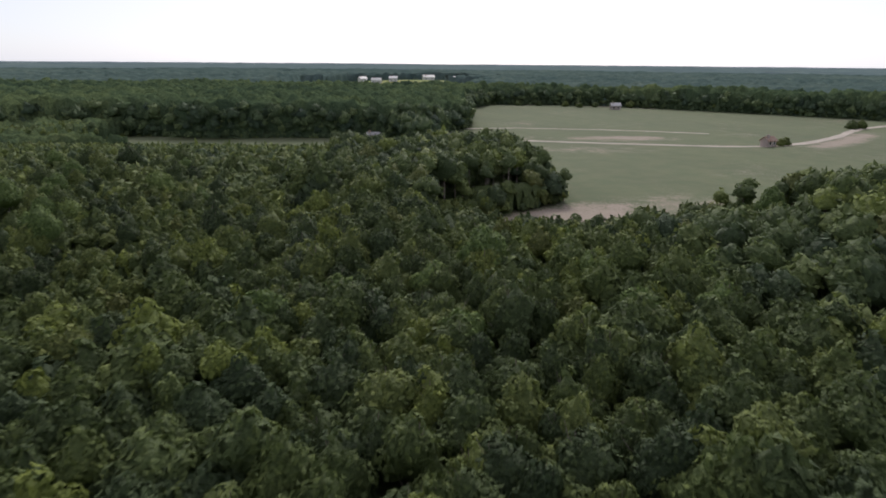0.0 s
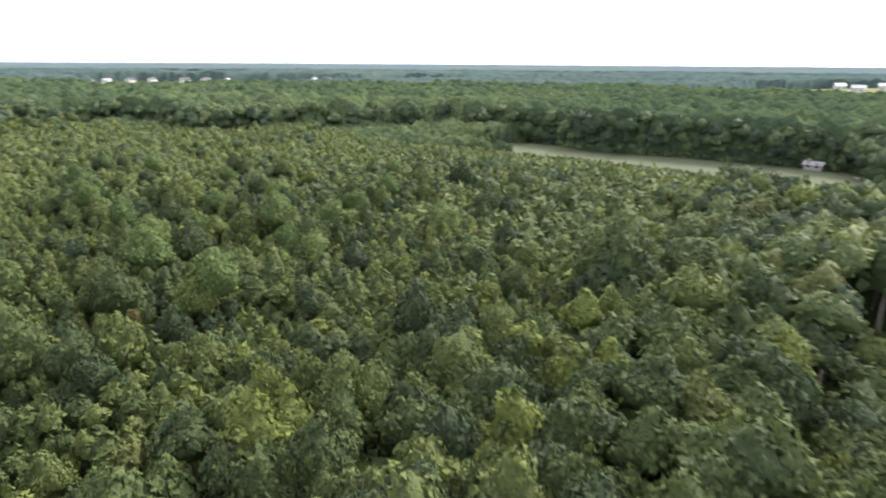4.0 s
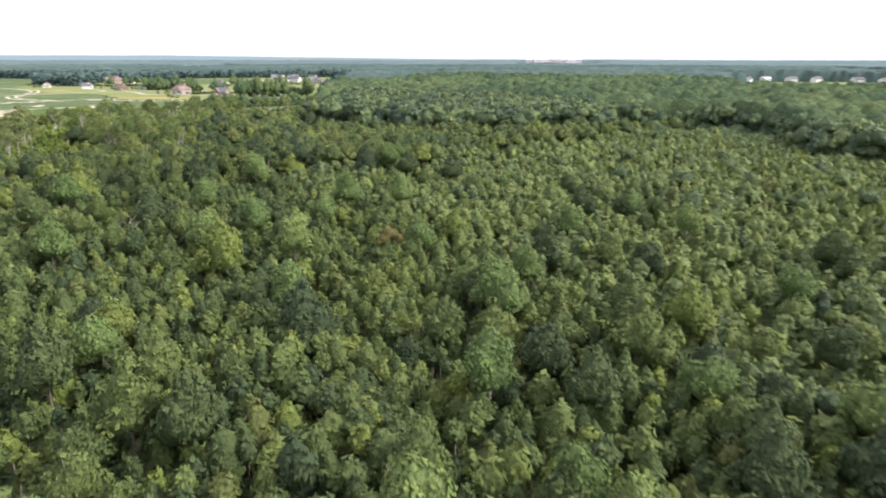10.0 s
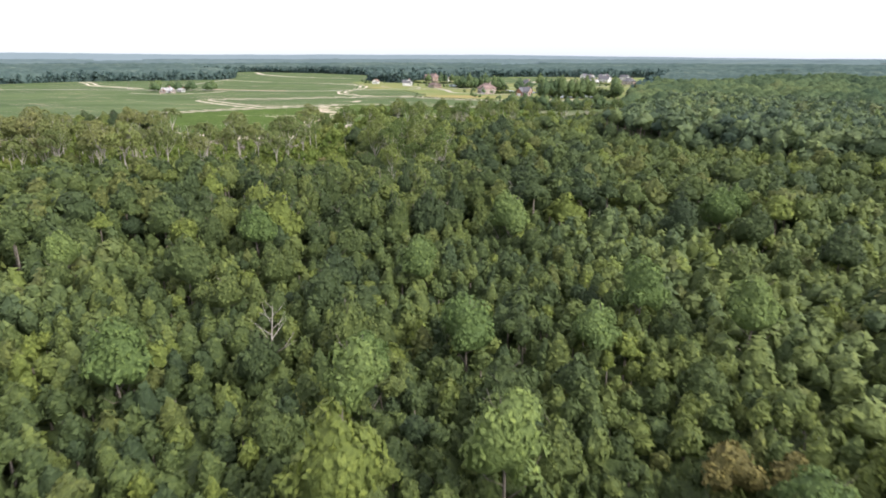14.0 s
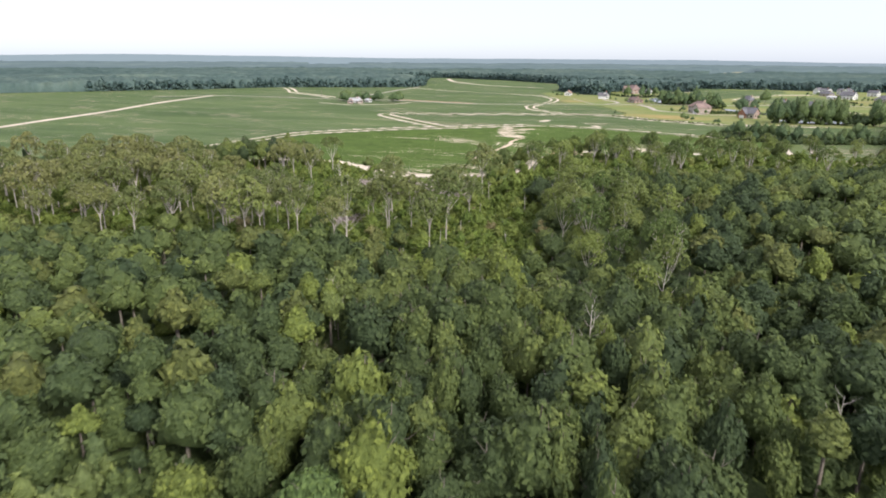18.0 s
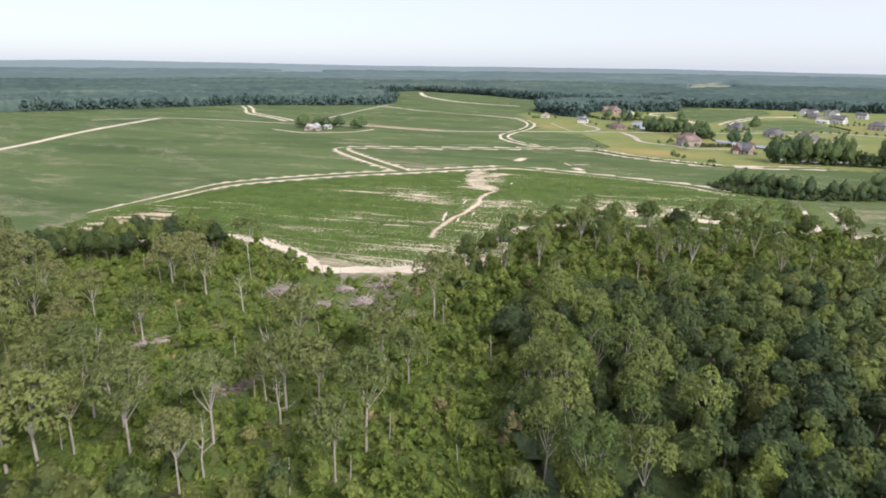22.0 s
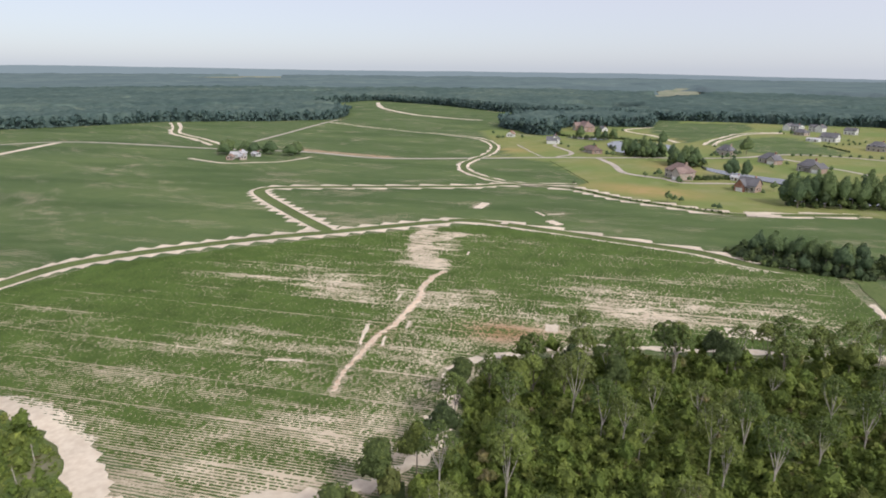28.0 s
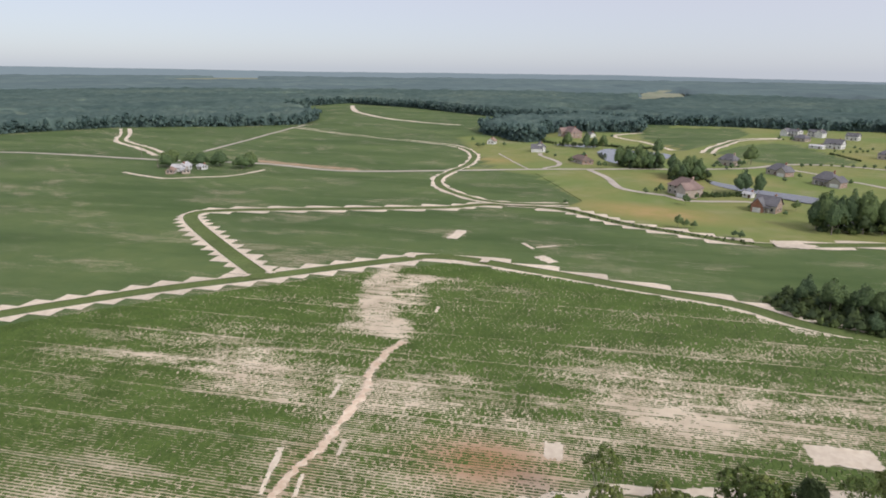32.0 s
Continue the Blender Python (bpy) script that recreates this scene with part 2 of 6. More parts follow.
def ground_material():
    m, nt, b = mat("ground", 0.95)
    p = place(nt)
    sep = nt.nodes.new("ShaderNodeSeparateXYZ")
    nt.links.new(p, sep.inputs[0])
    v = calc(nt, "ADD", calc(nt, "MULTIPLY", sep.outputs[0], RV[0]), calc(nt, "MULTIPLY", sep.outputs[1], RV[1]))
    u = calc(nt, "ADD", calc(nt, "MULTIPLY", sep.outputs[0], RU[0]), calc(nt, "MULTIPLY", sep.outputs[1], RU[1]))
    along = nt.nodes.new("ShaderNodeCombineXYZ")          # streaks that follow the rows
    nt.links.new(calc(nt, "MULTIPLY", u, 0.10), along.inputs[0])
    nt.links.new(calc(nt, "MULTIPLY", v, 0.8), along.inputs[1])
    streak = noise_tex(nt, 1.0, 5, 0.6, along.outputs[0])
    span = nt.nodes.new("ShaderNodeCombineXYZ")           # broad bands of stronger and weaker growth
    nt.links.new(calc(nt, "MULTIPLY", u, 0.006), span.inputs[0])
    nt.links.new(calc(nt, "MULTIPLY", v, 0.035), span.inputs[1])
    broad = noise_tex(nt, 1.0, 4, 0.6, span.outputs[0])
    fine, mid, wide = noise_tex(nt, 2.2, 5, 0.65, p), noise_tex(nt, 0.12, 5, 0.6, p), noise_tex(nt, 0.012, 4, 0.55, p)
    soil, crop, meadow = attr(nt, "soil"), attr(nt, "crop"), attr(nt, "meadow")
    # soil colours
    c_soil = mix(nt, steps(nt, mid, 0.3, 0.7), (0.53, 0.445, 0.32), (0.73, 0.635, 0.48))
    c_soil = mix(nt, steps(nt, soil, 0.50, 0.95), mix(nt, steps(nt, fine, 0.35, 0.7), (0.35, 0.295, 0.195), (0.56, 0.48, 0.355)), c_soil)
    c_soil = mix(nt, attr(nt, "rust"), c_soil, (0.42, 0.25, 0.14))
    # crop colours
    c_crop = mix(nt, steps(nt, mid, 0.3, 0.7), (0.090, 0.148, 0.052), (0.126, 0.180, 0.063))
    c_crop = mix(nt, steps(nt, streak, 0.35, 0.7), c_crop, (0.116, 0.164, 0.058))
    c_crop = mix(nt, steps(nt, broad, 0.42, 0.66), c_crop, (0.074, 0.124, 0.038))
    c_crop = mix(nt, 1.0, c_crop, ramp(nt, wide, [(0.3, (0.80, 0.84, 0.82)), (0.7, (1.15, 1.1, 1.05))]), "MULTIPLY")
    dry = calc(nt, "SUBTRACT", 1.0, attr(nt, "rows"))
    c_crop = mix(nt, calc(nt, "MULTIPLY", dry, 0.75), c_crop, mix(nt, steps(nt, mid, 0.3, 0.7), (0.155, 0.180, 0.113), (0.192, 0.200, 0.130)))
    c_soil = mix(nt, dry, c_soil, mix(nt, steps(nt, fine, 0.3, 0.7), (0.31, 0.265, 0.215), (0.385, 0.335, 0.28)))
    # plants cover a part of each row's width; thin stands show soil between the rows
    rows = attr(nt, "rows")
    wave = calc(nt, "MULTIPLY", calc(nt, "SINE", calc(nt, "MULTIPLY", v, 2 * math.pi / ROW_GAP)), rows)
    prof = calc(nt, "ADD", calc(nt, "MULTIPLY", wave, 0.28), 0.5)
    ragged = calc(nt, "ADD", prof, calc(nt, "MULTIPLY", calc(nt, "SUBTRACT", fine, 0.5), 0.9))
    thin = calc(nt, "ADD", calc(nt, "MULTIPLY", soil, calc(nt, "ADD", calc(nt, "MULTIPLY", mid, 1.2), 0.4)), calc(nt, "MULTIPLY", calc(nt, "MULTIPLY", calc(nt, "SUBTRACT", streak, 0.52), rows), calc(nt, "ADD", calc(nt, "MULTIPLY", soil, 2.6), 0.35)))
    bare = steps(nt, calc(nt, "ADD", thin, calc(nt, "SUBTRACT", ragged, 1.0)), -0.12, 0.12)
    col_field = mix(nt, bare, c_crop, c_soil)
    # meadow
    c_mead = mix(nt, steps(nt, mid, 0.3, 0.7), (0.215, 0.250, 0.072), (0.285, 0.282, 0.105))
    c_mead = mix(nt, steps(nt, wide, 0.40, 0.62), c_mead, (0.185, 0.250, 0.070))
    c_mead = mix(nt, steps(nt, fine, 0.4, 0.8), c_mead, (0.190, 0.235, 0.070))
    c_mead = mix(nt, attr(nt, "rust"), c_mead, mix(nt, steps(nt, mid, 0.35, 0.65), (0.42, 0.31, 0.13), (0.34, 0.295, 0.10)))
    c_tangle = mix(nt, steps(nt, fine, 0.35, 0.68), (0.078, 0.128, 0.030), (0.165, 0.225, 0.055))
    c_tangle = mix(nt, steps(nt, mid, 0.50, 0.80), c_tangle, (0.21, 0.205, 0.085))
    c_mead = mix(nt, attr(nt, "tangle"), c_mead, c_tangle)
    c_mead = mix(nt, calc(nt, "MULTIPLY", soil, steps(nt, mid, 0.30, 0.55)), c_mead, mix(nt, attr(nt, "tangle"), c_soil, (0.36, 0.30, 0.25)))
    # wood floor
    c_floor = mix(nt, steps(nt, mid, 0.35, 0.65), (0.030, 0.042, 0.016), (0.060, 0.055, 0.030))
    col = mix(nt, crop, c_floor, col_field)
    col = mix(nt, meadow, col, c_mead)
    nt.links.new(col, b.inputs["Base Color"])
    bump(nt, b, calc(nt, "ADD", fine, calc(nt, "MULTIPLY", wave, 0.4)), 0.5, 0.15)
    return m


M_GROUND = ground_material()

# ---------------------------------------------------------------- the plan
FARMLAND = [(-150, -260), (-235, -208), (-290, -192), (-310, -178), (-316, -165), (-317, -150), (-314, -136), (-313, -127), (-321, -113), (-335, -100),
            (-352, -96), (-367, -98), (-384, -112), (-396, -113), (-412, -105), (-431, -85), (-459, -47), (-480, -10), (-520, -8), (-600, -28),
            (-700, -42), (-800, -58), (-960, -84), (-1230, -128), (-1265, -157), (-1218, -250), (-1206, -313), (-1170, -380), (-1110, -470), (-1125, -650), (-1190, -878),
            (-1199, -1041), (-1018, -1015), (-890, -760), (-823, -708), (-742, -745), (-649, -813), (-520, -822), (-392, -841), (-200, -870), (-20, -700)]
ISLAND_WOOD = [(-913, -499), (-890, -474), (-883, -451), (-859, -420), (-855, -404), (-871, -396), (-944, -439), (-986, -432), (-1010, -410), (-1039, -367), (-1092, -388), (-1150, -425), (-1116, -500), (-1020, -540)]
START_FIELD = [(4, 147), (13, 135), (30, 131), (60, 147), (120, 174), (190, 200), (320, 250), (420, 330), (330, 430), (294, 470), (240, 515), (150, 585),
               (45, 598), (19, 530), (15, 378), (-17, 314), (8, 250), (30, 200), (35, 172)]
TOWN = [(-1020, 430), (-860, 420), (-790, 600), (-810, 880), (-930, 900), (-1020, 560)]
FAR_TOWN = [(-2960, 230), (-2350, 240), (-2350, 520), (-2960, 580)]
TOWN_FRONT = [(-860, 400), (-560, 300), (-520, 760), (-780, 900)]
FARM_RISE = [(-170, 925), (-20, 905), (110, 1010), (80, 1110), (-150, 1060)]
FARM_FRONT = [(-180, 600), (20, 610), (60, 920), (-200, 940)]
STRIP_FIELD = [(-168, 288), (-120, 282), (-78, 283), (-40, 277), (-9, 274), (4, 258), (-10, 320), (-35, 326), (-75, 322), (-115, 316), (-160, 328)]
CLEARING = [(-175, -150), (-198, -108), (-214, -84), (-230, -70), (-243, -58), (-248, -38), (-256, -12), (-264, -4), (-274, -20), (-296, -38), (-320, -60), (-330, -86), (-337, -99), (-321, -113),
            (-313, -127), (-314, -136), (-317, -150), (-316, -165), (-310, -178), (-290, -192), (-235, -208), (-150, -260), (-120, -220)]
THIN_WOOD = [(-352, -96), (-330, -86), (-318, -70), (-345, -58), (-372, -44), (-410, -18), (-455, 20), (-480, -10), (-459, -47), (-431, -85), (-412, -105), (-396, -113), (-384, -112), (-367, -98)]
MEADOW = [(-681, -346), (-700, -330), (-790, -420), (-840, -480), (-930, -440), (-1060, -360), (-1170, -375), (-1215, -250), (-1265, -157), (-1100, -60), (-800, -40), (-660, -60), (-612, -118), (-608, -160), (-606, -187), (-614, -222), (-636, -224), (-697, -291)]
HOUSE_CROP_A = [(-975, -337), (-1078, -383), (-1127, -370), (-1180, -300), (-1115, -270), (-1053, -264), (-902, -266)]
HOUSE_CROP_B = [(-905, -242), (-983, -241), (-1025, -224), (-1026, -200), (-917, -134), (-883, -168), (-864, -194), (-900, -227)]
FAR_FIELD = [(-1592, -598), (-1685, -666), (-2380, -938), (-2841, -1068), (-2700, -960), (-1842, -603)]
FAR_FIELD_B = [(-2060, -575), (-2394, -693), (-2440, -502), (-2195, -278), (-1967, -250)]
FAR_STRIPS = [[(-2006, -3505), (-2877, -3849), (-2163, -2791), (-1606, -2690)], [(-1652, -1999), (-1691, -1896), (-1521, -1669), (-1485, -1755)]]
ROW_FIELD = [(-318, -168), (-322, -140), (-328, -116), (-352, -104), (-369, -107), (-387, -122), (-401, -120), (-422, -103), (-446, -78), (-462, -46), (-478, -42), (-508, -57), (-530, -69), (-522, -84), (-520, -97), (-523, -115),
             (-516, -148), (-511, -176), (-503, -204), (-470, -222), (-440, -234), (-404, -248), (-362, -262), (-334, -256), (-300, -248), (-264, -228), (-262, -213), (-294, -203), (-313, -188)]
TALL_WOOD = [(-345, 30), (-336, 62), (-326, 85), (-317, 108), (-321, 125), (-335, 148), (-346, 165), (-349, 192), (-330, 216), (-313, 226), (-272, 219), (-250, 257), (-226, 287), (-204, 304),
             (-166, 329), (-115, 317), (-75, 323), (-35, 327), (-10, 321), (40, 600), (-1500, 1500), (-1500, 100), (-600, 30)]
FLIGHT = [(0, 30), (6, 48), (-5, 75), (-30, 98), (-70, 110), (-105, 103), (-140, 84), (-190, 40), (-230, 10), (-270, -20), (-310, -45)]


def inside(poly, x, y):
    x, y = np.asarray(x, float), np.asarray(y, float)
    c = np.zeros(x.shape, bool)
    n = len(poly)
    for i in range(n):
        (x0, y0), (x1, y1) = poly[i], poly[(i + 1) % n]
        if y0 == y1:
            continue
        c ^= ((y0 > y) != (y1 > y)) & (x < (x1 - x0) * (y - y0) / (y1 - y0) + x0)
    return c


def from_line(pts, x, y, closed=False):
    """Distance from a polyline."""
    d = np.full(np.shape(x), 1e9)
    seq = list(zip(pts, pts[1:] + (pts[:1] if closed else [])))
    for (x0, y0), (x1, y1) in seq[:len(pts) - (0 if closed else 1)]:
        dx, dy = x1 - x0, y1 - y0
        k = np.clip(((x - x0) * dx + (y - y0) * dy) / (dx * dx + dy * dy + 1e-9), 0, 1)
        d = np.minimum(d, np.hypot(x - x0 - k * dx, y - y0 - k * dy))
    return d


def wobble(x, y, size, seed=0):
    """Smooth noise, about -1 to 1, from a few turned waves."""
    r = np.random.RandomState(seed)
    s = np.zeros(np.shape(x))
    for k in range(9):
        a, ph = r.uniform(0, 6.283, 2)
        f = 6.283 / (size * (0.55 + 0.16 * k))
        s = s + np.sin((x * math.cos(a) + y * math.sin(a)) * f + ph + 1.3 * np.sin((x * math.sin(a) - y * math.cos(a)) * f * 0.6 + ph * 2))
    return s / 4.2


def smooth(pts, per=8):
    """A Catmull-Rom line through the points."""
    P = np.array([pts[0], *pts, pts[-1]], float)
    out = []
    for i in range(1, len(P) - 2):
        for k in range(per):
            t = k / per
            out.append(0.5 * (2 * P[i] + (P[i + 1] - P[i - 1]) * t + (2 * P[i - 1] - 5 * P[i] + 4 * P[i + 1] - P[i + 2]) * t * t
                              + (3 * P[i] - P[i - 1] - 3 * P[i + 1] + P[i + 2]) * t ** 3))
    out.append(P[-2])
    return np.array(out)


DITCH = [(-290, -246), (-332, -262), (-362, -270), (-408, -258), (-451, -240), (-492, -222), (-508, -210), (-516, -176), (-521, -148), (-528, -115), (-525, -97), (-526, -84), (-531, -72), (-537, -63)]
BRANCH = [(-449, -241), (-459, -281), (-473, -330), (-483, -345), (-496, -340), (-528, -312), (-573, -269), (-597, -255), (-612, -223), (-604, -186), (-604, -160), (-606, -131), (-618, -114), (-650, -80)]
LOOP = [(-625, -225), (-603, -259), (-614, -300), (-636, -325), (-664, -339), (-705, -354), (-754, -388), (-785, -436), (-785, -509), (-786, -594), (-793, -680)]
SIDE_DITCH = [(-537, -63), (-510, -50), (-482, -37), (-455, -25), (-440, -16)]
GULLY = [(-442.5, -169.5), (-437, -169), (-429, -166), (-424, -163), (-419, -158.5), (-410, -154.3), (-402, -150.3), (-397, -148.2), (-391, -147), (-384, -143.5), (-376, -139.5), (-370, -136.3), (-363.5, -131.3)]
EAST_TRACK = [(-420, -680), (-491, -658), (-557, -532), (-597, -462), (-616, -397), (-665, -348), (-728, -291), (-742, -276)]
DRIVE = [(-742, -276), (-715, -248), (-686, -224), (-684, -196)]
UP_TRACK = [(-606, -554), (-680, -604), (-757, -656), (-822, -698)]
UP_DITCH = [(-647, -792), (-620, -730), (-592, -673), (-583, -610), (-572, -556)]
LEFT_TRACK = [(-150, -330), (-240, -420), (-324, -505), (-379, -568), (-479, -661)]
EDGE_TRACK = [(-225, -216), (-262, -203), (-293, -194), (-312, -181), (-318, -165), (-318.5, -150), (-315.5, -136), (-315, -127), (-326, -116), (-339, -105), (-354, -101), (-370, -104), (-388, -119), (-400, -117), (-418, -106), (-437, -85), (-464, -48), (-486, -8)]


def build(name, V, F, mats, attrs=None, face_mat=None, smooth_faces=False):
    """A mesh object from arrays: points, triangles or quads."""
    V, F = np.asarray(V, np.float32), np.asarray(F, np.int32)
    me = bpy.data.meshes.new(name)
    n, k = F.shape
    me.vertices.add(len(V))
    me.vertices.foreach_set("co", V.ravel())
    me.loops.add(n * k)
    me.loops.foreach_set("vertex_index", F.ravel())
    me.polygons.add(n)
    me.polygons.foreach_set("loop_start", np.arange(0, n * k, k, dtype=np.int32))
    if face_mat is not None:
        me.polygons.foreach_set("material_index", np.asarray(face_mat, np.int32))
    me.polygons.foreach_set("use_smooth", np.full(n, smooth_faces, bool))
    for m in (mats if isinstance(mats, (list, tuple)) else [mats]):
        me.materials.append(m)
    for key, val in (attrs or {}).items():
        me.attributes.new(key, "FLOAT", "POINT").data.foreach_set("value", np.asarray(val, np.float32).ravel())
    me.update(calc_edges=True)
    return new(name, me)


def part(name, bm, material, parent, label=""):
    me = bpy.data.meshes.new(name)
    bm.to_mesh(me)
    bm.free()
    me.materials.append(material)
    ob = new(name, me)
    ob.parent = parent
    if label:
        ob["label"] = label
    return ob


# ---------------------------------------------------------------- ground
def axis(lo, hi, f0, f1, fine, mid, edge=4700):
    a = list(np.arange(f0, f1, fine))
    x, s = f1, fine
    while x < hi:
        a.append(x)
        s = min(s * 1.25, mid)
        x += s
    while x < edge:
        a.append(x)
        s *= 1.3
        x += s
    a.append(edge)
    b, x, s = [], f0, fine
    while x > lo:
        s = min(s * 1.25, mid)
        x -= s
        b.append(x)
    while x > -edge:
        s *= 1.3
        x -= s
        b.append(max(x, -edge))
    return np.array(b[::-1] + a)


def ellipse(x, y, cx, cy, a, b, turn):
    t = radians(turn)
    dx, dy = x - cx, y - cy
    p, q = dx * math.cos(t) + dy * math.sin(t), -dx * math.sin(t) + dy * math.cos(t)
    return np.clip(1.25 - np.hypot(p / a, q / b), 0, 1)


def bareness(x, y):
    """How thin the crop stands: 0 closed rows, 1 bare sand."""
    u, v = x * RU[0] + y * RU[1], x * RV[0] + y * RV[1]
    s = 0.355 + 0.17 * wobble(u * 0.30, v, 26, 3) + 0.11 * wobble(u * 0.3, v, 9, 4)
    near = np.clip(1 - from_line([(-310, -140), (-340, -125), (-400, -125), (-450, -85)], x, y) / 50, 0, 1)
    s = s + 0.15 * near
    front = np.clip(1 - from_line([(-324, -130), (-330, -118), (-340, -110), (-352, -106)], x, y) / 15, 0, 1)
    s = s + 0.26 * front
    q = s
    s = 0.5 * ellipse(x, y, -452, -104, 24, 8, 119) + 0.6 * ellipse(x, y, -460, -195, 13, 9, 30) + 0.5 * ellipse(x, y, -468, -190, 17, 5, 50) + 0.45 * ellipse(x, y, -450, -190, 13, 4, 100) + 0.5 * ellipse(x, y, -443, -183, 10, 5, 119)
    s = s + 0.9 * ellipse(x, y, -537, -230, 9, 4.5, 20) + 0.3 * ellipse(x, y, -420, -190, 40, 8, 119) + 0.3 * ellipse(x, y, -395, -205, 50, 9, 119)
    s = s + 0.5 * ellipse(x, y, -485, -200, 13, 4, 119) + 0.45 * ellipse(x, y, -545, -190, 7, 5, 0) + 0.25 * ellipse(x, y, -470, -95, 60, 8, 119)
    s = s + 1.0 * ellipse(x, y, -296, -224, 28, 13, 40) + 0.22 * ellipse(x, y, -440, -130, 70, 14, 119) + 0.3 * ellipse(x, y, -415, -124, 14, 8, 119)
    s = q + s * np.clip(0.75 + 0.75 * wobble(u * 0.16, v, 4.5, 14) + 0.35 * wobble(u * 0.3, v, 2.2, 15), 0.0, 1.7)
    wash = np.clip(1.5 - from_line([(-445, -176), (-453, -190), (-466, -205), (-486, -217)], x, y) / 4.2, 0, 1) + 0.8 * np.clip(1.5 - from_line([(-470, -202), (-483, -199)], x, y) / 3.0, 0, 1)
    s = s + 0.75 * np.minimum(wash, 1) * np.clip(0.9 + 0.45 * wobble(u * 0.3, v, 3.2, 16), 0.3, 1.3)
    beyond = np.clip((-(x + 470) - 0.35 * (y + 230)) / 30, 0, 1)
    left = np.clip((-y - 215) / 40, 0, 1) * np.clip((x + 480) / 30, 0, 1)
    s = s - 0.25 * np.maximum(beyond, left)
    return np.clip(s, 0.0, 1.0)


RISES = [(-915, 560, 130, 260, 5.0), (-30, 1015, 150, 100, 10.0), (-2830, 400, 260, 330, 14.0)]


def level(x, y):
    """The land's height: almost flat, with a few low rises far off, added to lift buildings into the camera's view."""
    x, y = np.asarray(x, float), np.asarray(y, float)
    z = np.where(np.hypot(x + 250, y) > 1500, 0, 0.25 * wobble(x, y, 160, 20))
    for cx, cy, a, b, h in RISES:
        z = z + h * np.exp(-((x - cx) / a) ** 2 - ((y - cy) / b) ** 2)
    return z


def make_ground():
    xs, ys = axis(-1350, 600, -640, -230, 2.5, 16), axis(-1150, 1150, -360, 0, 2.5, 16)
    X, Y = np.meshgrid(xs, ys)
    x, y = X.ravel(), Y.ravel()
    farm = inside(FARMLAND, x, y) & ~inside(ISLAND_WOOD, x, y)
    start = inside(START_FIELD, x, y) | inside(STRIP_FIELD, x, y)
    mead = (inside(MEADOW, x, y) & ~inside(HOUSE_CROP_A, x, y) & ~inside(HOUSE_CROP_B, x, y) & ~inside(ISLAND_WOOD, x, y)).astype(float)
    mead = np.where(inside(TOWN, x, y) | inside(FARM_RISE, x, y), 1.0, mead)
    clear = inside(CLEARING, x, y) | inside(THIN_WOOD, x, y)
    soil = np.where(farm, bareness(x, y), 0.0)
    s2 = 0.27 + 0.14 * wobble(x, y, 60, 8) + 0.2 * ellipse(x, y, 42, 160, 60, 20, 20) + 0.75 * ellipse(x, y, 24, 147, 25, 10, 28) + 0.4 * ellipse(x, y, 60, 330, 110, 9, 8) + 0.4 * ellipse(x, y, 90, 292, 120, 7, 3) \
        + 0.5 * ellipse(x, y, 210, 330, 60, 8, 50) + 0.4 * ellipse(x, y, 190, 560, 120, 8, -15)
    dirt = np.clip(1.4 - from_line([(-605, -468), (-609, -450), (-617, -420), (-626, -394)], x, y) / 5, 0, 1)
    soil = np.where(farm, np.maximum(soil, dirt), soil)
    soil = np.where(inside(ROW_FIELD, x, y), np.clip(soil + 0.22, 0, 1), soil)
    soil = np.where(start, np.clip(s2, 0, 1) * np.where(inside(STRIP_FIELD, x, y), 0.45, 1.0), soil)
    soil = np.where(mead > 0, np.clip(-0.05 + 0.25 * wobble(x, y, 25, 9) + 0.5 * ellipse(x, y, -850, -420, 20, 12, 30) + 0.9 * ellipse(x, y, -935, -284, 20, 10, 20), 0, 1), soil)
    soil = np.where(clear, np.clip(-0.9 + 1.3 * wobble(x, y, 11, 12) + 0.6 * wobble(x, y, 5, 13) + 1.5 * ellipse(x, y, -316, -97, 9, 3.5, 0) + 0.9 * ellipse(x, y, -312, -112, 16, 6, 60) + 1.3 * ellipse(x, y, -265, -82, 9, 5, 20) + 1.2 * ellipse(x, y, -240, -100, 9, 4, 70), 0, 1), soil)
    mead = np.where(clear, 0.85, mead)
    rust = np.where(start, 0.12, 0.0) + 0.8 * dirt + 1.0 * ellipse(x, y, -415, -124, 16, 9, 119) + 0.45 * ellipse(x, y, -392, -147, 10, 5, 30) + 0.42 * ellipse(x, y, -296, -226, 28, 12, 40) \
        + 0.1 * ellipse(x, y, 45, 165, 60, 20, 20) + 0.5 * ellipse(x, y, 10, 330, 70, 16, 8) + 0.9 * ellipse(x, y, -935, -284, 24, 13, 20) \
        + 0.85 * ellipse(x, y, -728, -358, 34, 20, 130) + 1.0 * ellipse(x, y, -636, -185, 40, 20, 100) + 0.7 * ellipse(x, y, -735, -212, 30, 16, 60) + 0.6 * ellipse(x, y, -780, -180, 30, 14, 60) + 0.4 * ellipse(x, y, -960, -145, 40, 18, 40)
    # the land is nearly flat; ditches are cut into it
    z = level(x, y)
    cut = np.minimum(from_line([tuple(p) for p in smooth(DITCH)], x, y), from_line([tuple(p) for p in smooth(BRANCH)], x, y))
    z = z - 0.7 * np.clip(1 - cut / 4.6, 0, 1) ** 0.8
    nx, ny = len(xs), len(ys)
    i = np.arange(nx * ny).reshape(ny, nx)
    F = np.stack([i[:-1, :-1], i[:-1, 1:], i[1:, 1:], i[1:, :-1]], -1).reshape(-1, 4)
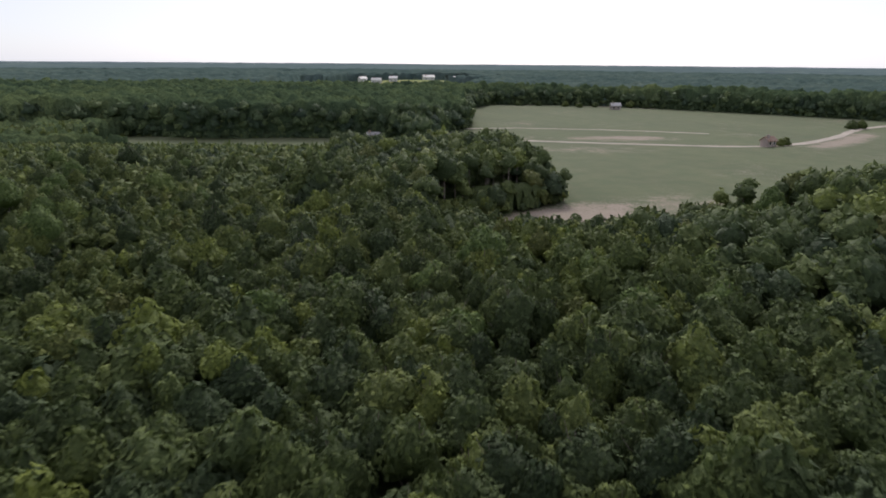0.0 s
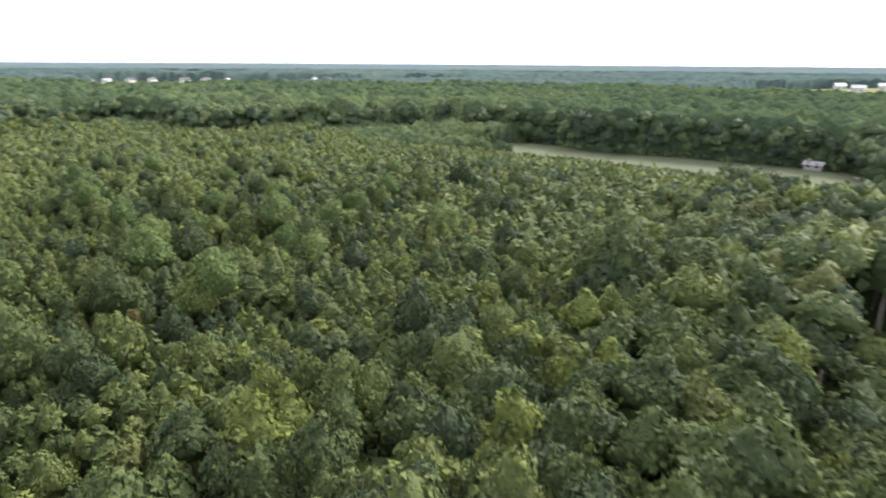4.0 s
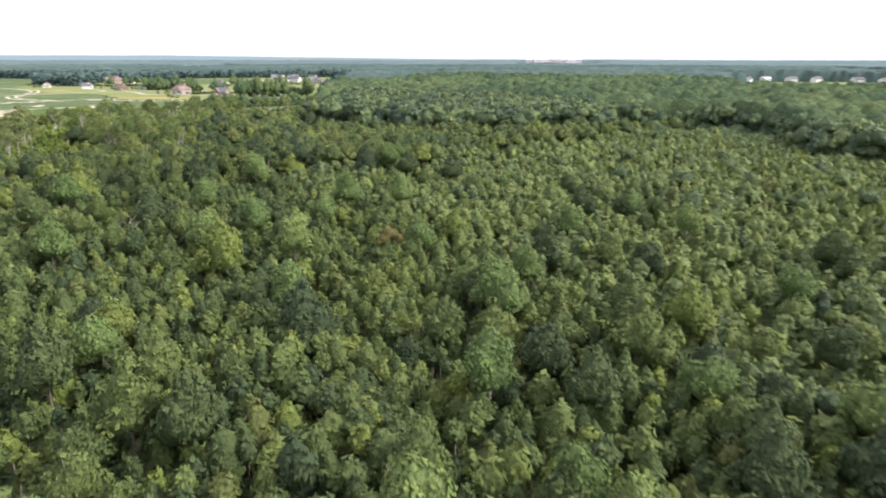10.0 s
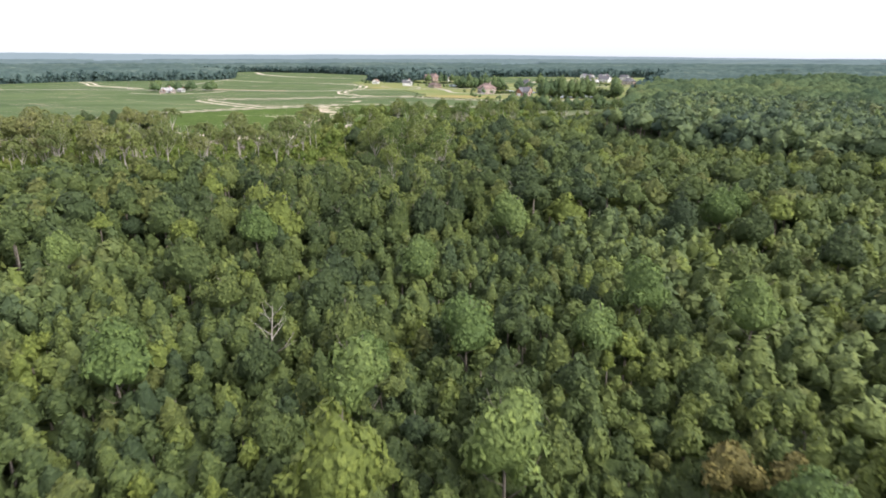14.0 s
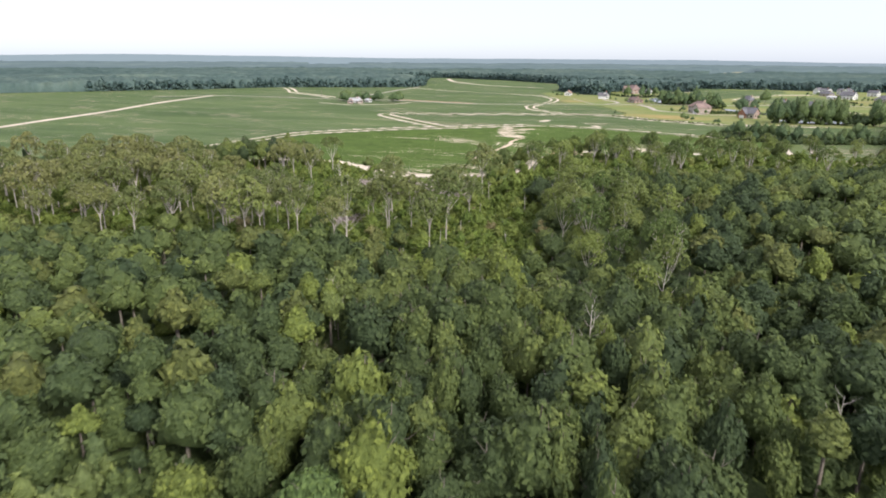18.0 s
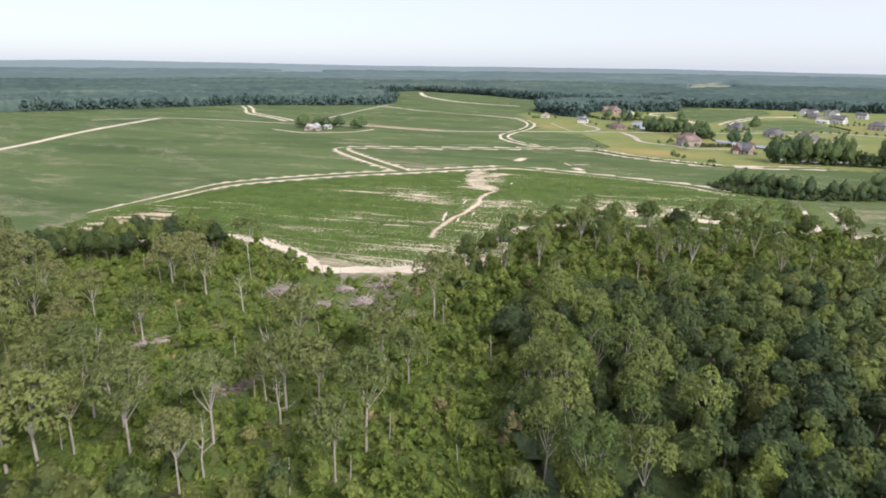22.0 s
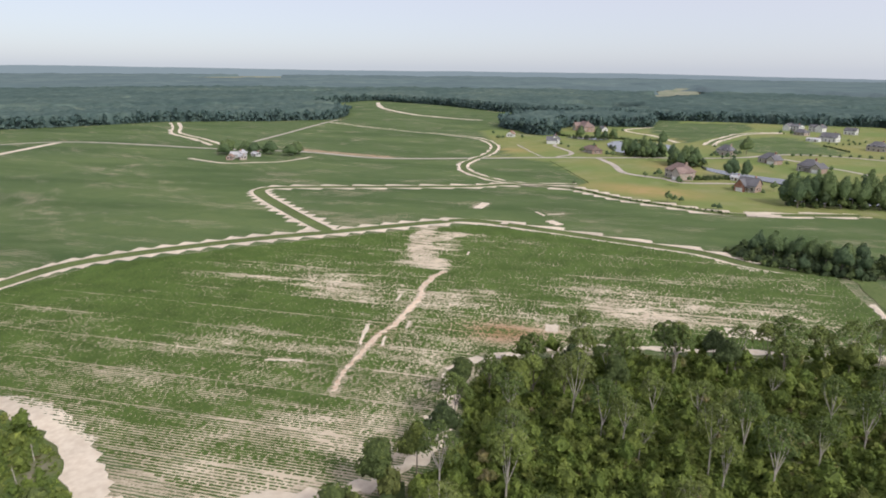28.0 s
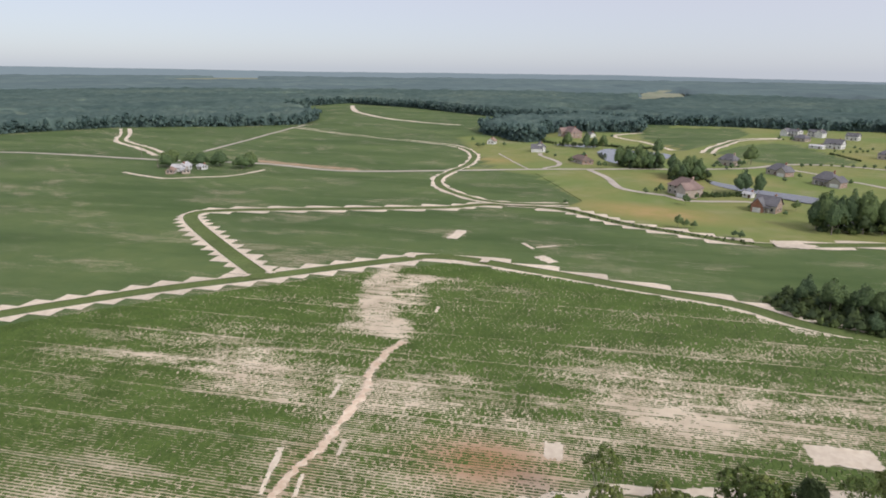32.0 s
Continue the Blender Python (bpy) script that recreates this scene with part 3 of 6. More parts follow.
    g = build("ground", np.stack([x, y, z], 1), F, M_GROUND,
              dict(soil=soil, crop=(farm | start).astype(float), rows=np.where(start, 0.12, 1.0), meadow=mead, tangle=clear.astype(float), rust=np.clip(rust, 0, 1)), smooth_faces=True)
    return tagged(g, "flat farmland of green crop rows, bare pale sand and woodland floor", "ground", kind="structure")


make_ground()


def ribbon(name, pts, width, material, label, category, lift=0.06, rag=0.25, seed=1, per=8, kind="structure", offset=0.0, crown=0.05, taper=(1.0, 1.0)):
    """A strip of worn ground along a line, with uneven edges."""
    c = smooth(pts, per)
    d = np.gradient(c, axis=0)
    d /= np.linalg.norm(d, axis=1)[:, None] + 1e-9
    nrm = np.stack([-d[:, 1], d[:, 0]], 1)
    r = np.random.RandomState(seed)
    n = len(c)
    V = []
    for k, q in enumerate((-1, -0.5, 0, 0.5, 1)):
        w = width / 2 * q * (1 + rag * r.uniform(-1, 1, n)) * np.linspace(*taper, n) + offset
        p = c + nrm * w[:, None]
        z = 0.25 * wobble(p[:, 0], p[:, 1], 160, 20) + lift + crown * (1 - abs(q))
        V.append(np.column_stack([p, z]))
    V = np.concatenate(V)
    i = np.arange(5 * n).reshape(5, n)
    F = np.stack([i[:-1, :-1], i[:-1, 1:], i[1:, 1:], i[1:, :-1]], -1).reshape(-1, 4)
    return tagged(build(name, V, F, material, smooth_faces=True), label, category, kind=kind)


ribbon("sand_track", EDGE_TRACK[9:], 2.6, M_SAND, "pale bare sand track along the thin wood", "track", 0.11, 0.9, 33, 12)
ribbon("sand_track", EDGE_TRACK[:10], 6.0, M_SAND, "pale bare sand track along the wood's edge", "track", 0.10, 0.35, 3)
ribbon("erosion_gully", GULLY, 1.6, M_GULLY, "washed-out sandy gully across the crop", "gully", 0.08, 0.75, 4, 10, taper=(1.3, 0.6))
ribbon("farm_track", EAST_TRACK, 5.0, M_ROAD, "pale sandy farm track between the fields", "track", 0.10, 0.1, 5)
LANE = [(-742, -276), (-763, -256), (-789, -229), (-826, -196), (-861, -182), (-882, -167), (-893, -143), (-892, -111), (-885, -60)]
ribbon("lane", LANE, 5.0, M_ROAD, "pale paved lane past the houses", "road", 0.14, 0.04, 17)
ribbon("driveway", [(-684, -196), (-678, -185), (-682, -176), (-699, -157), (-692, -150)], 4.0, M_ROAD, "pale gravel driveway between two houses", "driveway", 0.12, 0.08, 18)
ribbon("driveway", [(-717, -297), (-726, -301), (-742, -301), (-757, -308), (-769, -321), (-784, -341), (-798, -350)], 3.6, M_ROAD, "curving pale driveway over a lawn", "driveway", 0.12, 0.08, 19)
ribbon("driveway", [(-844, -167), (-835, -149), (-821, -135), (-810, -117), (-796, -98)], 4.5, M_ROAD, "pale driveway to a brick house", "driveway", 0.12, 0.08, 20)
ribbon("field_track", [(-1040, -364), (-983, -372), (-954, -343), (-940, -318), (-897, -274)], 5.0, M_SAND, "pale sandy track past the far wood", "track", 0.12, 0.2, 25)
ribbon("sand_bank", [(-514, -492), (-516, -471), (-521, -450), (-535, -441), (-554, -429), (-583, -434)], 3.0, M_SAND, "pale sandy edge round the old farmstead", "sand strip", 0.12, 0.3, 28)
ribbon("sand_bank", [(-1148, -978), (-1039, -846), (-974, -715), (-960, -617), (-965, -570)], 8.0, M_SAND, "pale sand strip beside a field ditch", "sand strip", 0.12, 0.3, 29)
ribbon("footpath", [(-770, -373), (-737, -336), (-710, -304)], 1.6, M_ROAD, "narrow worn path across the dry meadow", "path", 0.10, 0.2, 26)
ribbon("sand_bank", [(-613, -124), (-617, -116), (-616, -110)], 9.0, M_SAND, "pale sand strip beside a field ditch", "sand strip", 0.10, 0.3, 27)
ribbon("sand_bank", [(-900, -246), (-940, -254), (-972, -256), (-1026, -258), (-1062, -247), (-1085, -230)], 12.0, M_SAND, "pale sand strip beside a field ditch", "sand strip", 0.10, 0.2, 23)
ribbon("ditch", [(-900, -246), (-940, -254), (-972, -256), (-1026, -258), (-1062, -247)], 4.5, M_DITCH, "grassy drainage ditch between bare sand strips", "ditch", 0.18, 0.1, 24)
ribbon("driveway", DRIVE, 4.5, M_ROAD, "pale gravel driveway through the meadow", "driveway", 0.12, 0.08, 6)
ribbon("farm_track", UP_TRACK, 4.0, M_ROAD, "narrow sandy farm track", "track", 0.10, 0.15, 7)
ribbon("farm_track", LEFT_TRACK, 7.0, M_SAND, "broad pale sand track through the crop", "track", 0.10, 0.15, 8)
ribbon("sand_bank", UP_DITCH, 12.0, M_SAND, "pale sand strip beside a field ditch", "sand strip", 0.08, 0.3, 9)
ribbon("sand_bank", LOOP, 9.0, M_SAND, "pale sand strip beside a field ditch", "sand strip", 0.08, 0.35, 10)
START_TRACK = [(-20, 312), (0, 318), (25, 322), (60, 316), (100, 306), (140, 300), (175, 310), (215, 345), (255, 388), (300, 420)]
START_TRACK_B = [(15, 372), (50, 378), (100, 372), (150, 356)]
ribbon("field_track", START_TRACK, 5.0, M_ROAD, "pale worn track curving through the first field", "track", 0.10, 0.3, 15)
ribbon("field_track", START_TRACK_B, 3.5, M_ROAD, "faint sandy track in the first field", "track", 0.10, 0.4, 16)
for _k, (_n, _w) in enumerate(((UP_DITCH, 5.0), (LOOP, 4.5))):
    ribbon("ditch", _n, _w, M_DITCH, "grassy drainage ditch between bare sand strips", "ditch", 0.16, 0.15, 11 + _k)
for _o, _w in ((-5.2, 2.6), (5.2, 1.8)):
    ribbon("sand_bank", SIDE_DITCH[1:], _w, M_SAND, "pale sand strip beside a field ditch", "sand strip", 0.10, 0.5, 34, 10, offset=_o)
ribbon("ditch", SIDE_DITCH, 7.0, M_DITCH, "grassy drainage ditch between bare sand strips", "ditch", 0.14, 0.15, 14)


def sand_teeth(line, side, margin, lift, seed, span=5.82, bank=3.2):
    """Bare headlands: each planter pass stops square to its rows, so a slanting ditch leaves a row of sandy teeth."""
    r = np.random.RandomState(seed)
    c = smooth(line, 24)
    u, v = c @ np.array(RU), c @ np.array(RV)
    band = np.floor(v / span).astype(int)
    du, dv = np.gradient(u), np.gradient(v)
    across = np.stack([-dv, du], 1) / (np.hypot(du, dv)[:, None] + 1e-9)
    across *= np.where(across[:, :1] * side < 0, -1, 1)
    V, F = [], []
    start = 0
    for k in range(1, len(c) + 1):
        if k < len(c) and band[k] == band[start]:
            continue
        uu, vv = u[start:min(k + 1, len(c))], v[start:min(k + 1, len(c))]
        out = across[start:min(k + 1, len(c))] * bank
        start = k
        if len(uu) < 2:
            continue
        end = (uu.max() if side > 0 else uu.min()) + side * (margin + r.uniform(-0.4, 1.0))
        m = len(V)
        up = lift + 0.006 * (m // 6 % 3)
        for a, b, (p, q) in zip(uu, vv, out):
            stop = a + side * min(abs(end - a), 16.0)
            far = stop + p + side * 0.4 + r.uniform(-0.25, 0.25)
            V += [(a + p + (far - a - p) * f / 5, b + q, up) for f in range(6)]
        for j in range(len(uu) - 1):
            F += [(m + 6 * j + f, m + 6 * j + f + 1, m + 6 * j + f + 7, m + 6 * j + f + 6) for f in range(5)]
    V = np.array(V)
    xy = V[:, :1] * np.array([RU]) + V[:, 1:2] * np.array([RV])
    z = 0.25 * wobble(xy[:, 0], xy[:, 1], 160, 20) + V[:, 2]
    mid = xy[np.array(F)].mean(1)
    bed = np.minimum(from_line([tuple(p) for p in smooth(DITCH)], mid[:, 0], mid[:, 1]), from_line([tuple(p) for p in smooth(BRANCH)], mid[:, 0], mid[:, 1]))
    F = [f for f, d in zip(F, bed) if d > bank - 0.4]
    ob = build("sand_headland", np.column_stack([xy, z]), F, M_SAND)
    return tagged(ob, "pale bare sand headland in teeth beside the ditch", "sand strip", kind="structure")


for _k, (_l, _s) in enumerate(((DITCH, 1), (DITCH, -1), (BRANCH, 1), (BRANCH, -1))):
    sand_teeth(_l, _s, 0.8, 0.07, 30 + _k)
ribbon("ditch", DITCH, 7.4, M_DITCH, "grassy drainage ditch between bare sand headlands", "ditch", -0.05, 0.12, 21, crown=-0.45)
ribbon("ditch", BRANCH, 7.2, M_DITCH, "grassy drainage ditch between bare sand headlands", "ditch", -0.05, 0.12, 22, crown=-0.45)


def pond(pts, seed):
    c = smooth(pts + pts[:1], 6)[:-1]
    bm = bmesh.new()
    vs = [bm.verts.new((x, y, 0.0)) for x, y in c]
    f = bm.faces.new(vs)
    if f.normal.z < 0:
        f.normal_flip()
    bmesh.ops.extrude_face_region(bm, geom=[f])
    for v in vs:
        v.co.z = -1.0
    me = bpy.data.meshes.new("pond")
    bm.to_mesh(me)
    bm.free()
    me.materials.append(M_WATER)
    ob = new("pond", me)
    ob.location.z = 0.32
    return tagged(ob, "still grey pond water between mown banks", "pond", kind="structure")


pond([(-838, -318), (-806, -299), (-787, -281), (-788, -268), (-828, -256), (-866, -266), (-868, -300), (-866, -322)], 1)
pond([(-757, -200), (-749, -186), (-744, -172), (-739, -158), (-738, -141), (-733, -128), (-716, -130), (-719, -142), (-724, -157), (-729, -173), (-740, -190)], 2)
pond([(-664, -116), (-700, -120), (-716, -95), (-706, -78), (-684, -78), (-666, -98)], 3)
pond([(-857, -374), (-872, -366), (-880, -340), (-866, -336), (-856, -352)], 4)


def open_land(pts, name, label, material):
    """A field in a gap of the far woods."""
    c = smooth(pts + pts[:1], 5)[:-1]
    m = c.mean(0)
    n = len(c)
    V = [(m[0], m[1], 0.5)] + [(x, y, 0.5) for x, y in c] + [(x, y, -0.5) for x, y in c]
    F = [(0, 1 + k, 1 + (k + 1) % n) for k in range(n)]
    for k in range(n):
        a, b = 1 + k, 1 + (k + 1) % n
        F += [(a, a + n, b + n), (a, b + n, b)]
    return tagged(build(name, V, F, material), label, "field", kind="structure")


M_PALE_FIELD = plain("pale_field", (0.19, 0.24, 0.14), (0.34, 0.33, 0.24), 0.02, 0.95, 0.2)
open_land(FAR_FIELD, "far_field", "pale field in a gap of the far woods", M_PALE_FIELD)
for _f in FAR_STRIPS:
    open_land(_f, "far_field", "narrow pale field between far woods", M_PALE_FIELD)
open_land(FAR_FIELD_B, "far_field", "pale field in a gap of the far woods", M_PALE_FIELD)

# the far rim of the land, its haze painted as a blue-grey glow
M_RIM, _nt, _b = mat("rim_haze_glow", 1.0)
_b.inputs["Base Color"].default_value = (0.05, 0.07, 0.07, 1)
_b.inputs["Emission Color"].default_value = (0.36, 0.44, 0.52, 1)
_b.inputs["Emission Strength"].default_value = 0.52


def far_rim(radius, rise, name, seed):
    n = 720
    a = np.linspace(0, 2 * np.pi, n, endpoint=False)
    south_west = np.clip(1.9 - np.abs(a - radians(230)) / radians(26), 0, 1)
    top = 20 + rise * south_west + 14 * np.clip((np.degrees(a) - 232) / 20, 0, 1) * south_west + 1.2 * wobble(a * 400, a * 0, 60, seed) + 0.8 * wobble(a * 400, a * 0, 9, seed + 1)
    x, y = -200 + radius * np.cos(a), radius * np.sin(a)
    V = np.concatenate([np.column_stack([x, y, np.full(n, -5.0)]), np.column_stack([x, y, top]), np.column_stack([x * 1.02, y * 1.02, top - 6])])
    i = np.arange(n)
    j = (i + 1) % n
    F = np.concatenate([np.stack([i, i + n, j + n, j], 1), np.stack([i + n, i + 2 * n, j + 2 * n, j + n], 1)])
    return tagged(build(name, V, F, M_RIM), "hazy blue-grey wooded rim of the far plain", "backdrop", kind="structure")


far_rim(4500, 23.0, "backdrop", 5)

# ---------------------------------------------------------------- woods
ROUND_H, CONE_H = 2.0, 2.3          # crown height for a radius of 1


def crown(kind, n, size, seed, core=5):
    """A crown of leaf tufts on a leafy mass, radius about 1, base at z 0: points, triangles, a painted light-and-shade
    value for each tuft.
    """
    r = np.random.RandomState(seed)
    C = None
    if kind == "cone":
        H = CONE_H
        h = r.uniform(0.0, 1.0, n) ** 1.05
        rad = np.clip(1 - h ** 1.35, 0, 1) ** 0.72 * (0.94 + 0.13 * np.sin(h * 17 + r.uniform(0, 6)))
        a = np.arange(n) * 2.4 + r.uniform(-0.5, 0.5, n)
        lob = 1 + 0.15 * np.sin(a * 3 + seed) + 0.09 * np.sin(a * 5 + h * 9)
        P = np.stack([rad * lob * np.cos(a), rad * lob * np.sin(a), (0.03 + 0.95 * h) * H], 1)
        N = np.stack([np.cos(a), np.sin(a), 0.35 + 1.3 * h], 1)
    else:
        H = ROUND_H
        k = {"round": 13, "thin": 24, "oval": 7}[kind]
        peak = r.uniform(1.45, 1.7)
        C = [(0, 0, 0.95, 0.58), (r.uniform(-.12, .12), r.uniform(-.12, .12), peak, r.uniform(0.25, 0.33))]
        for j in range(k):
            a = j * 2.4 + r.uniform(-0.4, 0.4)
            q = r.uniform(0.25, 0.78)
            z = 0.22 + 1.26 * (1 - (q / 0.92) ** 2) * r.uniform(0.7, 1.1)
            if kind == "thin":      # an umbrella of small sprays over rising limbs
                q = 0.80 * math.sqrt((j + 0.5) / k)
                z = 1.62 - 0.62 * (q / 0.8) ** 2 + r.uniform(-0.45, 0.12)
            if kind == "oval":      # egg-shaped, drawn up to a blunt tip
                z = 0.42 + 1.0 * (j + r.uniform(0.2, 0.8)) / k
                q = 0.56 * (1 - (z / 1.75) ** 2) * r.uniform(0.7, 1.2)
            C.append((q * math.cos(a), q * math.sin(a), z, r.uniform(0.22, 0.34) if kind == "thin" else r.uniform(0.28, 0.46)))
        if kind == "thin":
            C = C[2:]
        C = np.array(C)
        P, N = [], []
        while sum(map(len, P)) < n:
            j = r.choice(len(C), n, p=C[:, 3] ** 2 / (C[:, 3] ** 2).sum())
            d = r.normal(size=(n, 3))
            d /= np.linalg.norm(d, axis=1)[:, None]
            d[:, 2] = np.where(d[:, 2] < -0.25, -d[:, 2], d[:, 2])
            q = C[j, :3] + d * C[j, 3:4] * r.uniform(0.9, 1.08, (n, 1))
            ok = np.ones(n, bool)
            for c in C:
                ok &= np.linalg.norm(q - c[:3], axis=1) > c[3] * 0.86
            P.append(q[ok]), N.append(d[ok])
        P, N = np.concatenate(P)[:n], np.concatenate(N)[:n]
    N = N / np.linalg.norm(N, axis=1)[:, None] + np.array([0, 0, 0.12]) + r.normal(size=N.shape) * 0.38
    N /= np.linalg.norm(N, axis=1)[:, None]
    t1 = np.cross(N, r.normal(size=N.shape))
    t1 /= np.linalg.norm(t1, axis=1)[:, None]
    t2 = np.cross(N, t1)
    s = size * r.uniform(0.6, 1.5, (n, 1))
    a = r.uniform(0.55, 1.0, (n, 1))                      # leaf sprays: bent blades, folded along the middle, tip outwards
    V = np.stack([P - t1 * s * a - N * s * 0.25, P - t2 * s * 1.2 + N * s * 0.1, P + t1 * s * a - N * s * 0.25, P + t2 * s * 1.2 + N * s * r.uniform(0.1, 0.6, (n, 1))], 1).reshape(-1, 3)
    F = (np.arange(n)[:, None, None] * 4 + np.array([(0, 1, 3), (1, 2, 3)])).reshape(-1, 3)
    # painted light: a little brighter towards the top and at each tip
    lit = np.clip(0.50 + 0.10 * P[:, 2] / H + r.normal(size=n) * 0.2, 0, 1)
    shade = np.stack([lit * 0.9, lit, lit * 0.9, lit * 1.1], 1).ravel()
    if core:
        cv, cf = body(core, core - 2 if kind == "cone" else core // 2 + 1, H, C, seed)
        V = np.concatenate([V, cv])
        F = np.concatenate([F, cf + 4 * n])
        # the inner mass is painted dark, as if shaded by the leaves
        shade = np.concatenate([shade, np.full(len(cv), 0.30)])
    return V.astype(np.float32), F, np.clip(shade, 0, 1).astype(np.float32), H


def body(k, rings, H, lobes, seed):
    """The leafy mass of a crown: a dome of k sides whose skin follows its lobes."""
    r = np.random.RandomState(seed + 500)
    V = []
    mid = np.array([0, 0, 0.42 * H])
    for i in range(rings):
        el = radians(-38 + 118 * i / rings)
        for j in range(k):
            a = 6.2832 * (j + 0.5 * (i % 2)) / k
            d = np.array([math.cos(el) * math.cos(a), math.cos(el) * math.sin(a), math.sin(el)])
            if lobes is None:
                z = 0.42 + 0.55 * math.sin(el)
                q = max(0.0, 1 - max(z, 0) ** 1.35) ** 0.72 * 0.92 * (1 + 0.13 * math.sin(3 * a + seed) + r.uniform(-0.08, 0.08))
                V.append((q * math.cos(a), q * math.sin(a), max(z, 0.02) * H))
                continue
            best = 0.25
            for x, y, z, q in lobes:
                o = np.array([x, y, z]) - mid
                t = o @ d
                e = q * q - (o @ o - t * t)
                if e > 0:
                    best = max(best, t + math.sqrt(e))
            V.append(tuple(mid + d * best * 0.92))
    V.append((0, 0, 0.96 * H if lobes is None else max(z + q for _, _, z, q in lobes) * 0.96))
    F = []
    for i in range(rings - 1):
        for j in range(k):
            q = (j + 1) % k
            a, b, c, d = i * k + j, i * k + q, (i + 1) * k + q, (i + 1) * k + j
            F += [(a, b, d), (b, c, d)] if i % 2 == 0 else [(a, b, c), (a, c, d)]
    F += [((rings - 1) * k + j, (rings - 1) * k + (j + 1) % k, rings * k) for j in range(k)]
    return np.array(V), np.array(F)


def trunk_tri():
    V = np.array([(0.045, 0, 0), (-0.022, 0.039, 0), (-0.022, -0.039, 0), (0.02, 0, 1), (-0.01, 0.017, 1), (-0.01, -0.017, 1)])
    return V, np.array([(0, 1, 4), (0, 4, 3), (1, 2, 5), (1, 5, 4), (2, 0, 3), (2, 3, 5)])


def scatter(x0, x1, y0, y1, gap, seed, jitter=0.45):
    r = np.random.RandomState(seed)
    gx, gy = np.meshgrid(np.arange(x0, x1, gap), np.arange(y0, y1, gap * 0.87))
    gx = gx + (np.arange(gx.shape[0]) % 2)[:, None] * gap / 2
    x = (gx + r.uniform(-jitter, jitter, gx.shape) * gap).ravel()
    y = (gy + r.uniform(-jitter, jitter, gy.shape) * gap).ravel()
    return x, y


def wooded(x, y):
    w = ~(inside(FARMLAND, x, y) | inside(START_FIELD, x, y) | inside(STRIP_FIELD, x, y) | inside(CLEARING, x + 6 * wobble(x, y, 16, 91), y + 6 * wobble(x, y, 16, 92)) | inside(THIN_WOOD, x, y) | inside(TOWN, x, y) | inside(FARM_RISE, x, y) | inside(FAR_TOWN, x, y))
    ride = from_line([(-375, 190), (-350, 249), (-331, 313), (-281, 393)], x, y) < 2.5
    return (w & ~ride) | inside(ISLAND_WOOD, x, y)


def stand(x, y):
    """0: old wood by the first field, 1: young planted wood, 2: mixed old wood, 3: tall wood."""
    k = np.ones(np.shape(x), int)
    k[-0.75 * x - 0.66 * y > 130 + 10 * wobble(x, y, 40, 31)] = 2
    k[(x > -32 + 8 * wobble(x, y, 30, 32)) & (y < 222)] = 0
    k[(x > -50) & (y < 62)] = 0
    k[inside(TALL_WOOD, x, y)] = 3
    k[y > 328] = 3
    return k


def plant(name, kinds, x, y, height, radius, tint, seed, material, label, trunks=True, lumps=False):
    """One joined mesh of many crowns: kinds are unit crowns, taken by chance."""
    r = np.random.RandomState(seed)
    pick = r.randint(0, len(kinds), len(x))
    VV, FF, TT, LL, MM, off = [], [], [], [], [], 0
    for j, (V, F, S, H) in enumerate(kinds):
        s = np.where(pick == j)[0]
        if not len(s):
            continue
        a = r.uniform(0, 6.283, len(s))
        ca, sa = np.cos(a)[:, None], np.sin(a)[:, None]
        hh, rr = height[s][:, None], radius[s][:, None]
        tall = rr * r.uniform(0.95, 1.35, (len(s), 1))
        px = x[s][:, None] + rr * (V[:, 0] * ca - V[:, 1] * sa)
        py = y[s][:, None] + rr * (V[:, 0] * sa + V[:, 1] * ca) * r.uniform(0.85, 1.15, (len(s), 1))
        pz = hh + (V[:, 2] - H) * tall
        n = V.shape[0]
        VV.append(np.stack([px, py, pz], -1).reshape(-1, 3))
        FF.append((F[None] + (np.arange(len(s)) * n)[:, None, None]).reshape(-1, 3) + off)
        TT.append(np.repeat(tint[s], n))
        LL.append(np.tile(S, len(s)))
        MM.append(np.zeros(len(s) * len(F), int))
        off += n * len(s)
    if trunks:
        V, F = trunk_tri()
        px, py = x[:, None] + V[:, 0] * height[:, None] * 0.5, y[:, None] + V[:, 1] * height[:, None] * 0.5
        pz = V[:, 2] * height[:, None] * 0.8 - 0.3 * (V[:, 2] == 0)
        VV.append(np.stack([px, py, pz], -1).reshape(-1, 3))
        FF.append((F[None] + (np.arange(len(x)) * 6)[:, None, None]).reshape(-1, 3) + off)
        TT.append(np.repeat(tint, 6)), LL.append(np.zeros(len(x) * 6))
        MM.append(np.ones(len(x) * 6, int))
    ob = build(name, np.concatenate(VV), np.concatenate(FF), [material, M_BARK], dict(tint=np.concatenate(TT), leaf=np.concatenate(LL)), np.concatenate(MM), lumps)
    return tagged(ob, label, "forest", kind="stuff")


